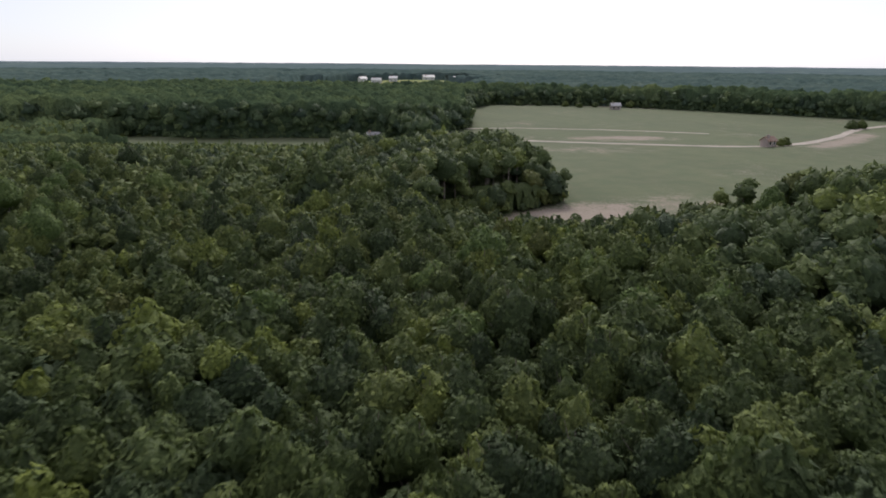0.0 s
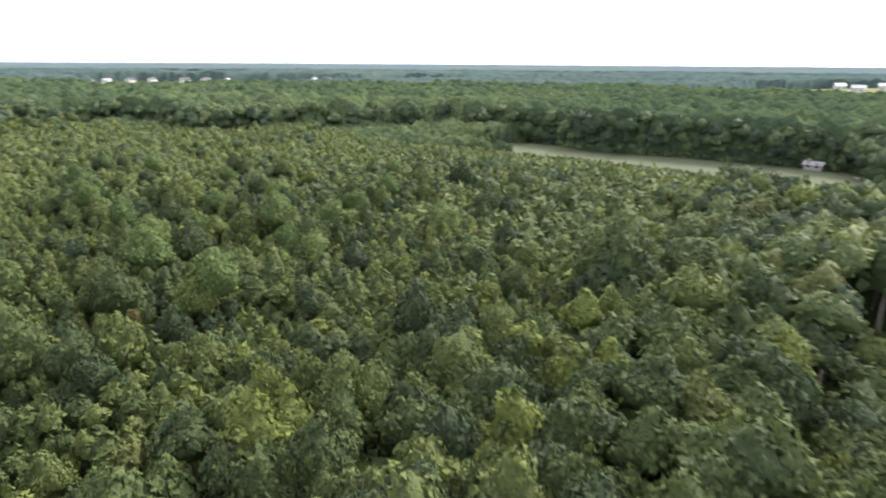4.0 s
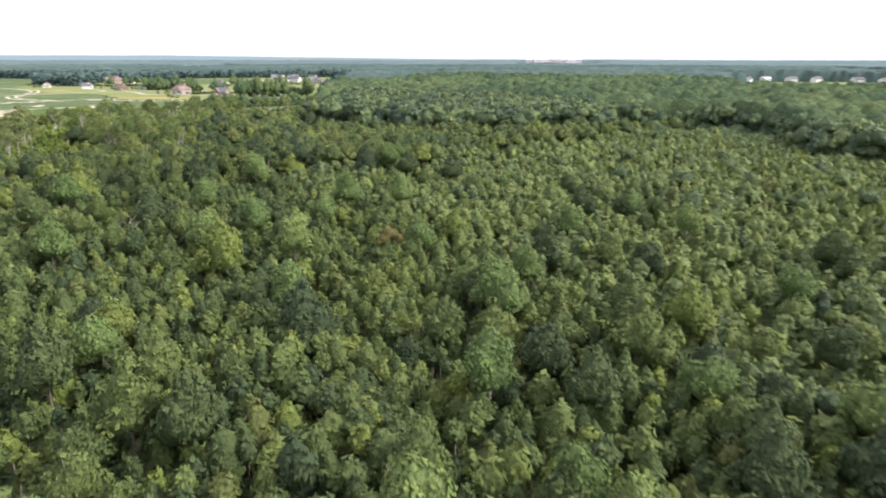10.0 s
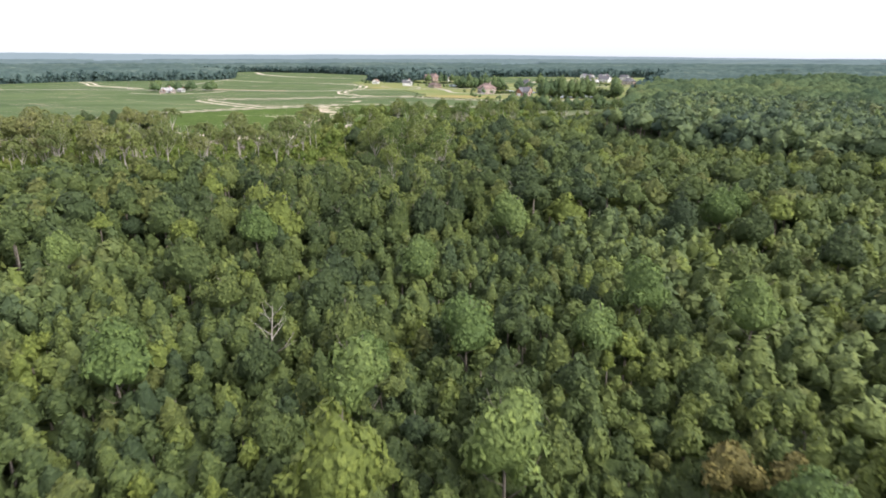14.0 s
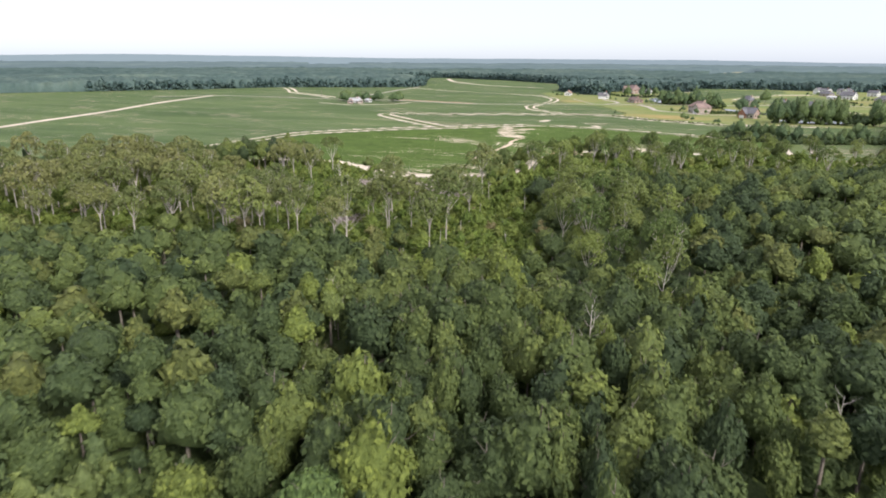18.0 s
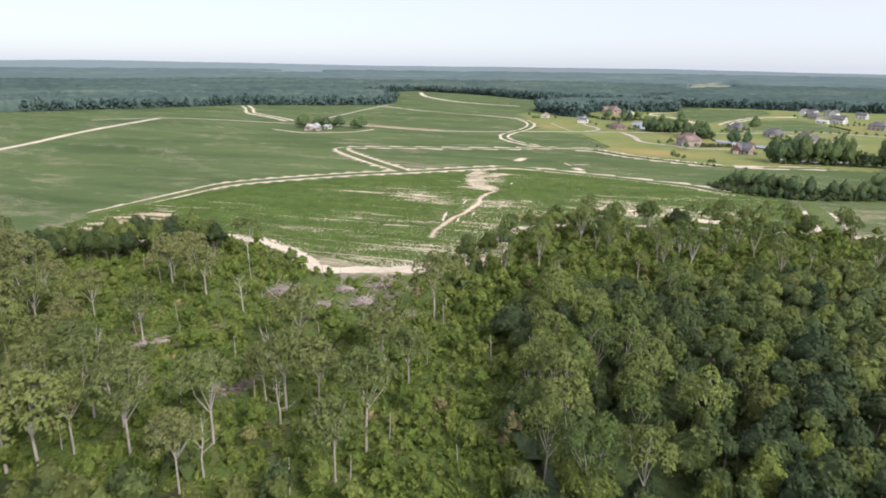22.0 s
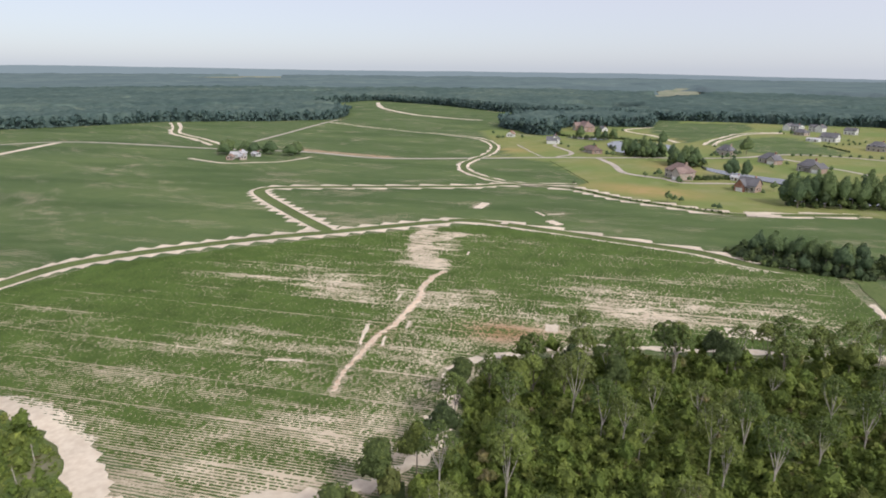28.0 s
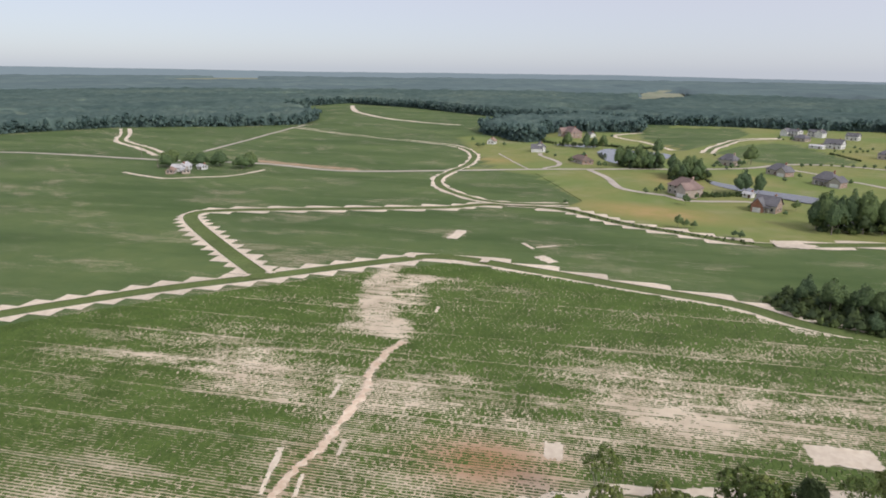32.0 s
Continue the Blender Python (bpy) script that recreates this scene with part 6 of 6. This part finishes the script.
def house(x, y, turn, w, d, h, rise, wall_m, roof_m, label, hip=False, wing=None, porch=False, name="house", few=False):
    top = new(name)
    tagged(top, label, "house", "houses by the ponds")
    body_ob = part("wall", walls(w, d, h, rise, hip), wall_m, top)
    part("roof", roof(w, d, h, rise, hip), roof_m, top)
    storeys = 2 if h > 4.5 else 1

    def window(px, py, pz, ww, hh, side):
        bm = bmesh.new()
        if side == "y":
            box(bm, px - ww / 2 - 0.1, px + ww / 2 + 0.1, py - 0.06, py + 0.06, pz - hh / 2 - 0.1, pz + hh / 2 + 0.1)
        else:
            box(bm, px - 0.06, px + 0.06, py - ww / 2 - 0.1, py + ww / 2 + 0.1, pz - hh / 2 - 0.1, pz + hh / 2 + 0.1)
        win = part("window", bm, M_TRIM, body_ob)
        bm = bmesh.new()
        if side == "y":
            box(bm, px - ww / 2, px + ww / 2, py - 0.09, py + 0.09, pz - hh / 2, pz + hh / 2)
        else:
            box(bm, px - 0.09, px + 0.09, py - ww / 2, py + ww / 2, pz - hh / 2, pz + hh / 2)
        part("pane", bm, M_GLASS, win)
    n = 2 if few else max(2, int(w / 3.6))
    for s in range(storeys):
        for side in (-1, 1):
            for k in range(n):
                if s == 0 and side == -1 and k == n // 2:
                    continue
                window(-w / 2 + w * (k + 0.5) / n, side * d / 2, 1.7 + 2.8 * s, 1.2, 1.5, "y")
            if few:
                continue
            window(side * w / 2, d * 0.2, 1.7 + 2.8 * s, 1.1, 1.4, "x")
            window(side * w / 2, -d * 0.2, 1.7 + 2.8 * s, 1.1, 1.4, "x")
    bm = bmesh.new()
    dx = -w / 2 + w * (n // 2 + 0.5) / n
    box(bm, dx - 0.55, dx + 0.55, -d / 2 - 0.08, -d / 2 + 0.08, 0.0, 2.1)
    part("door", bm, M_DOOR, body_ob)
    bm = bmesh.new()
    box(bm, w * 0.22, w * 0.22 + 0.9, 0.3, 1.3, h * 0.8, h + rise + 0.9)
    part("chimney", bm, wall_m if wall_m is not M_WHITE else M_BRICK, top)
    if wing:
        wx, wy, ww, wd, wh, wr = wing
        for nm, bm, m in (("wing_wall", walls(wd, ww, wh, wr, False), wall_m), ("wing_roof", roof(wd, ww, wh, wr, False), roof_m)):
            bmesh.ops.rotate(bm, verts=bm.verts, cent=(0, 0, 0), matrix=Matrix.Rotation(radians(90), 3, "Z"))
            bmesh.ops.translate(bm, verts=bm.verts, vec=(wx, wy, 0.03))
            part(nm, bm, m, top)
        bm = bmesh.new()
        box(bm, wx - ww * 0.35, wx + ww * 0.35, wy - wd / 2 - 0.07, wy - wd / 2 + 0.05, 0.0, 2.3)
        part("garage_door", bm, M_TRIM, top)
    if porch:
        bm = bmesh.new()
        box(bm, -w * 0.3, w * 0.3, -d / 2 - 2.6, -d / 2 + 0.1, 2.6, 2.85)
        part("porch_roof", bm, roof_m, top)
        for k in range(4):
            bm = bmesh.new()
            px = -w * 0.28 + w * 0.56 * k / 3
            box(bm, px - 0.1, px + 0.1, -d / 2 - 2.45, -d / 2 - 2.25, -0.2, 2.6)
            part("post", bm, M_TRIM, top)
    top.matrix_basis = pose(x, y, float(level(x, y)) + 0.1, 0, 0, turn)
    return top


TO = 62.0      # houses look about towards the flight
house(-694, -190, TO, 17, 10, 5.6, 4.2, M_TANBRICK, M_PINK_ROOF, "large tan brick house with pinkish-brown hipped roof", True, (6.5, -4.5, 7.5, 9, 5.2, 3.0))
house(-680, -143, TO + 20, 11, 8, 4.2, 3.8, M_BRICK, M_GREY_ROOF, "red brick house with steep grey gables", False, (-2.6, -3.2, 5.6, 7.5, 4.0, 3.2), True)
house(-770, -296, TO - 8, 20, 9, 3.2, 2.6, M_BRICK, M_BROWN_ROOF, "long low red brick house with dark hipped roof", True)
house(-810, -358, TO - 30, 15, 9, 4.0, 3.6, M_WHITE, M_GREY_ROOF, "white house with grey roof and garage wing", False, (6, -3, 7, 9, 3.6, 3.0))
house(-938, -399, TO - 10, 26, 12, 6.0, 4.5, M_BRICK, M_PINK_ROOF, "very large red brick house before the wood", True, (-8, -5, 9, 10, 5.6, 3.4))
house(-823, -419, TO - 40, 10, 7, 3.2, 2.4, M_WHITE, M_RUST_ROOF, "small white house with reddish roof")
house(-837, -209, TO + 10, 13, 9, 4.6, 4.0, M_TANBRICK, M_GREY_ROOF, "tan house with grey roof behind hedges", True)
house(-815, -169, TO + 5, 14, 9, 3.8, 3.8, M_BRICK, M_GREY_ROOF, "brick house with broad grey hipped roof", True, (7, -4, 7, 9, 3.6, 2.8))
house(-789, -136, TO + 12, 13, 9, 4.4, 4.0, M_BRICK, M_GREY_ROOF, "brick house with grey roof and front porch", True, (8, -3, 7, 9, 3.8, 2.8), True)
house(-1128, -228, TO + 6, 16, 9, 6.0, 1.7, M_WHITE, M_GREY_ROOF, "large white house with grey roof before the wood", False, (-6, -4, 8, 9, 5.4, 3.0), True)
house(-1139, -207, TO + 12, 16, 9, 6.0, 1.7, M_WHITE, M_GREY_ROOF, "large white house with grey roof before the wood", False, (6, -4, 8, 9, 5.4, 3.0))
house(-1076, -209, TO + 4, 14, 9, 3.6, 3.2, M_TANBRICK, M_GREY_ROOF, "low house with broad grey roof", True)
house(-1025, -171, TO + 18, 15, 11, 4.6, 4.2, M_WHITE, M_GREY_ROOF, "white gabled barn house with grey roof", False, (-9, 0, 8, 9, 2.8, 1.2))
house(-1128, -171, TO + 15, 12, 8, 4.6, 3.0, M_WHITE, M_GREY_ROOF, "white house with grey roof by the far wood", False)
house(-966, -122, TO + 25, 15, 10, 4.6, 3.8, M_BRICK, M_GREY_ROOF, "brick house with grey hipped roof", True)
house(-950, -383, TO, 9, 7, 3.0, 2.2, M_WHITE, M_GREY_ROOF, "small white outbuilding beside the brick house", few=True)
house(-713, -161, TO + 15, 5, 4, 2.3, 0.9, M_WHITE, M_TIN_ROOF, "small white garden shed", name="shed", few=True)
house(-1013, -183, TO + 18, 12, 7, 2.6, 1.0, M_WHITE, M_TIN_ROOF, "low pale shed beside the barn", name="shed", few=True)
# the old farmstead in the field
house(-546, -473, TO - 20, 10, 6.5, 3.0, 2.2, M_WHITE, M_TIN_ROOF, "old white farmhouse under large trees", False, (4, -3, 5, 6.5, 2.8, 1.8), True, "farmhouse")
house(-533, -466, TO - 15, 7, 5, 2.4, 1.5, M_BRICK, M_RUST_ROOF, "small dark red shed with rusty metal roof", name="shed")
house(-540, -461, TO + 10, 7, 5, 2.4, 1.2, M_TANBRICK, M_TIN_ROOF, "small farm shed with pale metal roof", name="shed")
house(-556, -468, TO + 30, 6, 4.5, 2.3, 1.2, M_WHITE, M_TIN_ROOF, "small white shed with pale metal roof", name="shed")
# buildings by the first field and far off
house(156, 302, 205, 5.6, 4.4, 3.0, 1.7, M_DEADWOOD, M_RUST_ROOF, "old weathered wooden barn alone in the field", name="barn", few=True)
house(146, 540, 180, 7.5, 6, 3.6, 2.0, M_DEADWOOD, M_TIN_ROOF, "small weathered barn with a pale roof at the field's end", name="barn")
house(-34, 323, 170, 6, 4, 2.2, 0.9, M_TANBRICK, M_TIN_ROOF, "small pale shed at the end of the narrow field", name="shed")
for _k, (_x, _y, _w) in enumerate(((-95, 962, 14), (-72, 985, 12), (-20, 1040, 18), (20, 1065, 16), (-120, 1000, 11))):
    house(_x, _y, 175 + 8 * _k, _w, 12, 4.5, 3.0, M_WHITE, M_TIN_ROOF, "long white farm building far beyond the woods", name="farm_building", few=True)
for _k, (_x, _y) in enumerate(((-990, 499), (-960, 520), (-945, 545), (-925, 470), (-905, 575), (-890, 600), (-868, 622), (-840, 610), (-900, 848), (-880, 800), (-915, 830), (-975, 470))):
    house(_x, _y, 95 + 17 * (_k % 4), 12 + 2 * (_k % 3), 8, 4.8, 2.6, M_WHITE, M_GREY_ROOF if _k % 3 else M_TIN_ROOF, "white suburban house in a clearing of the woods", False, few=True)

OAK = [tree_kind("oak_tree", "large dark round-crowned shade tree by the farmhouse", 9.4 + 0.6 * k, 4.6 + 0.5 * k, "round", 200, 0.11, 120 + k, M_BARK, M_LEAF_TOWN, 0.25) for k in range(3)]
set_trees(OAK, [(-549, -497), (-543, -491), (-559, -487), (-562, -480), (-571, -471), (-575, -450), (-587, -457), (-583, -454)], "trees of the farmstead", 11, 0.95, 1.3)
TALL = [tree_kind("tall_tree", "tall dark green tree in a clump by the ponds", 17 + 1.4 * k, 3.7 + 0.35 * k, "round", 220, 0.10, 130 + k, M_BARK, M_LEAF_TOWN, 0.15, squash=2.05) for k in range(5)]
BANK_CLUMP = [(-650, -117), (-645, -113), (-644, -110), (-649, -106), (-653, -99), (-657, -92), (-662, -86), (-668, -78), (-680, -55), (-692, -58), (-680, -82), (-668, -96), (-662, -108), (-658, -114)]
POND_CLUMP = [(-772, -271), (-765, -260), (-766, -250), (-777, -240), (-790, -238), (-792, -256), (-785, -270)]
LANE_CLUMP = [(-748, -222), (-735, -213), (-738, -203), (-757, -196), (-770, -206), (-768, -222)]
set_trees(TALL, spots_in(BANK_CLUMP, 5.6, 223, 0.95, lambda x, y: from_line([(-560, -36), (-760, -96)], x, y) > 6), "tall trees on the bank", 12, 0.8, 0.98)
CLUMP = [tree_kind("clump_tree", "dark green tree in a clump between the ponds", 12 + 1.2 * k, 3.3 + 0.35 * k, "round", 180, 0.11, 135 + k, M_BARK, M_LEAF_TOWN, 0.2, squash=1.5) for k in range(4)]
set_trees(CLUMP, spots_in(POND_CLUMP, 5.6, 221, 0.95) + spots_in(LANE_CLUMP, 6.0, 222, 0.95) + [(-720, -166), (-726, -166), (-721, -158), (-730, -160), (-716, -168)]
          + [(-853, -329), (-860, -324), (-848, -334), (-856, -338), (-854, -358), (-851, -354), (-850, -197), (-853, -200), (-853, -272), (-846, -268)], "trees between the ponds", 16, 0.75, 1.15)
DITCH_CLUMP = [(-535, -108), (-529, -98), (-527, -89), (-528, -77), (-532, -62), (-546, -48), (-580, -20), (-590, -35), (-562, -62), (-553, -85), (-548, -105)]
FIELD_CLUMP = [tree_kind("bushy_tree", "dark bushy tree in the clump beside the ditch", 8 + 1.5 * k, 2.7 + 0.35 * k, "round", 200, 0.11, 140 + k, M_BARK, M_LEAF_TOWN, 0.15, squash=1.4) for k in range(4)]
set_trees(FIELD_CLUMP, spots_in(DITCH_CLUMP, 6.4, 224, 0.75), "trees of the clump by the ditch", 13, 0.35, 1.1)
GARDEN = [tree_kind("garden_tree", "small round garden tree on a lawn", 4.5 + k, 1.8 + 0.4 * k, "round", 60, 0.2, 150 + k, M_BARK, M_LEAF_TOWN, 0.2, 5) for k in range(3)]
LAWN_SPOTS = [(-794, -341), (-781, -326), (-752, -273), (-756, -270), (-677, -206), (-689, -202), (-623, -226), (-950, -366), (-955, -361), (-792, -413), (-787, -407), (-796, -409), (-810, -396), (-823, -442), (-777, -157), (-797, -124),
              (-802, -154), (-809, -211), (-813, -208), (-808, -202), (-814, -200), (-822, -198), (-876, -232), (-1063, -227), (-1062, -223), (-1061, -215), (-1027, -155), (-1022, -150), (-1030, -141), (-665, -179), (-690, -132),
              (-612, -163), (-613, -160), (-615, -157), (-612, -139), (-610, -136), (-676, -150), (-672, -133), (-684, -180), (-690, -205), (-780, -300), (-760, -300), (-826, -214), (-842, -200), (-832, -200)]
set_trees(GARDEN, LAWN_SPOTS, "garden trees", 14, 0.6, 1.1)
AVENUE = [tree_kind("avenue_tree", "young round tree in a row along the lane", 3.4 + 0.3 * k, 1.6, "round", 50, 0.22, 155 + k, M_BARK, M_LEAF_TOWN, 0.3, 4) for k in range(2)]
set_trees(AVENUE, [(-863, -165), (-872, -161), (-878, -155), (-882, -149), (-884, -142), (-888, -136), (-890, -129), (-892, -123), (-894, -116), (-894, -108), (-893, -100)]
          + [(-985, -164), (-988, -158), (-991, -153), (-996, -149), (-1001, -145), (-1006, -142)], "trees along the lane", 17, 0.8, 1.1)
START_TREES = [tree_kind("field_tree", "broad dark tree standing alone in the field", 5 + k, 3.4 + 0.5 * k, "round", 120, 0.14, 160 + k, M_BARK, M_LEAF_TREE, 0.15) for k in range(2)]
set_trees(START_TREES, [(163, 304), (167, 307), (250, 388), (258, 392), (254, 394), (120, 560), (135, 566), (165, 562), (178, 556), (110, 572), (88, 582), (70, 585)], "trees in the first field", 15, 0.8, 1.2)
for _k in range(7):
    house(-2830 + 22 * (_k % 2), 300 + 34 * _k, 90 + 5 * (_k % 3), 26 + 4 * (_k % 3), 16, 11, 5, M_WHITE, M_TIN_ROOF, "large white building far off on a rise", name="far_building", few=True)


def thicket(poly, gap, seed, h0, h1, r0, r1, label):
    """Leafy growth under a clump of trees."""
    p = spots_in(poly, gap, seed)
    x, y = np.array([a for a, _ in p]), np.array([b for _, b in p])
    r = np.random.RandomState(seed)
    q = r.uniform(size=len(x))
    plant("thicket", SHRUB_C, x, y, h0 + (h1 - h0) * q, r0 + (r1 - r0) * q, np.clip(0.2 + 0.2 * r.normal(size=len(x)), 0, 0.8), seed, M_LEAF, label, False, True)


def hedge(line, height, width, seed, label):
    """A clipped or wild hedge along a line, as leafy clumps."""
    c = smooth(line, 12)
    r = np.random.RandomState(seed)
    x, y = np.repeat(c[:, 0], 2) + r.uniform(-width, width, 2 * len(c)) * 0.5, np.repeat(c[:, 1], 2) + r.uniform(-width, width, 2 * len(c)) * 0.5
    plant("hedge", SHRUB_C, x, y, height * r.uniform(0.7, 1.2, len(x)), height * r.uniform(0.45, 0.65, len(x)), np.clip(0.25 + 0.15 * r.normal(size=len(x)), 0, 0.8), seed, M_LEAF, label, False, True)


thicket(BANK_CLUMP, 3.2, 241, 3, 10, 1.8, 3.2, "dense dark growth under tall trees")
thicket(POND_CLUMP, 3.4, 242, 2.5, 7, 1.6, 2.8, "dense dark growth under tall trees")
thicket(LANE_CLUMP, 3.4, 243, 2.5, 7, 1.6, 2.8, "dense dark growth under tall trees")
thicket(DITCH_CLUMP, 2.6, 244, 1.5, 4.0, 1.2, 2.2, "dense bushes beside the ditch")
hedge([(-693, -183), (-700, -176), (-716, -164)], 2.6, 2.0, 251, "dark hedge behind the houses")
hedge([(-970, -165), (-952, -151), (-934, -138)], 1.8, 1.5, 252, "clipped dark hedge across a lawn")
hedge([(-881, -400), (-866, -380), (-880, -352), (-884, -330), (-880, -306), (-900, -290)], 2.6, 3.0, 253, "dark growth along the far bank of the pond")
hedge([(-612, -222), (-604, -187), (-603, -160), (-607, -131)], 1.0, 3.0, 254, "rough growth along the ditch")
hedge([(-697, -291), (-668, -258), (-636, -224)], 0.7, 0.8, 255, "low rough growth between crop and meadow")


# ---------------------------------------------------------------- crop rows near the wood's edge
M_CROP = plain("crop_leaves", (0.070, 0.118, 0.027), (0.108, 0.164, 0.039), 1.6, 0.7, 0.5, 0.1)


# bare strips in the crop: place, length, width, turn
BARS = ((-365, -152, 9, 1.2, 130), (-371, -107, 7, 1.4, 115), (-426, -116, 3.4, 5.5, 119), (-414, -163, 6, 1.0, 30), (-391, -152, 7, 1.3, 40), (-386, -148, 7, 0.9, 40), (-389, -143, 6, 0.8, 40),
                         (-465, -178, 5, 1.0, 35), (-401, -146, 5, 0.8, 35), (-459, -75, 12, 7, 119), (-411, -103, 6, 6, 119), (-537, -229, 15, 5, 20), (-530, -181, 9, 5, 70), (-541, -196, 9, 1.6, 60), (-545, -190, 9, 1.4, 150))


def crop_rows():
    r = np.random.RandomState(9)
    c = np.array(ROW_FIELD, float)
    u, v = c @ np.array(RU), c @ np.array(RV)
    step = 0.80
    k0, k1 = int(v.min() / ROW_GAP), int(v.max() / ROW_GAP)
    us = np.arange(u.min(), u.max(), step)
    K, U = np.meshgrid(np.arange(k0, k1), us, indexing="ij")
    vv = (K + 0.75) * ROW_GAP
    U = U + r.uniform(-0.5, 0.5, (U.shape[0], 1)) * step + r.uniform(-0.3, 0.3, U.shape)
    x, y = U * RU[0] + vv * RV[0], U * RU[1] + vv * RV[1]
    thin = bareness(x, y) + 0.11 * r.normal(size=x.shape) + 0.16 * wobble(U * 0.2, vv, 8, 5) + 0.10 * wobble(U * 0.5, vv, 4, 6)
    thin = thin + np.where(K % 18 == 13, 0.45, 0.0) + 0.06 * r.normal(size=(x.shape[0], 1))
    ok = inside(ROW_FIELD, x, y) & (thin < 0.9) & (from_line(GULLY, x, y) > 1.3)
    for bx, by, bl, bw, turn in BARS:
        ca, sa = math.cos(radians(turn)), math.sin(radians(turn))
        ok &= (np.abs((x - bx) * ca + (y - by) * sa) > bl / 2) | (np.abs((y - by) * ca - (x - bx) * sa) > bw / 2)
    thin = np.clip(thin, 0, 1)
    x, y, thin = x[ok], y[ok], thin[ok]
    n = len(x)
    h, w, L = (0.42 * (1 - thin)) * r.uniform(0.7, 1.2, n), 0.37 * np.clip(1.12 - 0.9 * thin, 0.12, 1.0) * r.uniform(0.8, 1.12, n), step * np.clip(r.uniform(0.48, 0.66, n) - 0.2 * thin, 0.15, 1)
    z = 0.25 * wobble(x, y, 160, 20)
    P = []
    for a, b, q in ((-1, -1, 0), (1, -1, 0), (1, 1, 0), (-1, 1, 0), (-0.8, 0, 1), (0.8, 0, 1)):
        P.append(np.stack([x + a * L * RU[0] + b * w * RV[0], y + a * L * RU[1] + b * w * RV[1], z + q * h], 1))
    V = np.stack(P, 1).reshape(-1, 3)
    T = np.array([(0, 1, 5), (0, 5, 4), (2, 3, 4), (2, 4, 5), (1, 2, 5), (3, 0, 4)])
    F = (np.arange(n)[:, None, None] * 6 + T).reshape(-1, 3)
    return tagged(build("crop_rows", V, F, M_CROP), "low green crop plants in long straight rows", "crop", kind="stuff")


crop_rows()


def sand_bar(x, y, length, width, turn, seed):
    """A bare strip in the crop where nothing came up."""
    r = np.random.RandomState(seed)
    n = 12
    t = np.linspace(-0.5, 0.5, n)
    V = []
    for s in (-1, 1):
        for k in range(n):
            px, py = t[k] * length, s * width / 2 * r.uniform(0.75, 1.15)
            V.append((px, py))
    V = np.array(V)
    a = radians(turn)
    xy = np.column_stack([x + V[:, 0] * math.cos(a) - V[:, 1] * math.sin(a), y + V[:, 0] * math.sin(a) + V[:, 1] * math.cos(a)])
    z = 0.25 * wobble(xy[:, 0], xy[:, 1], 160, 20) + 0.09
    i = np.arange(n - 1)
    F = np.stack([i, i + 1, i + n + 1, i + n], 1)
    tagged(build("sand_patch", np.column_stack([xy, z]), F, M_SAND), "bare pale sand patch in the crop", "sand patch", kind="structure")


for _k, _b in enumerate(BARS):
    sand_bar(*_b, 700 + _k)
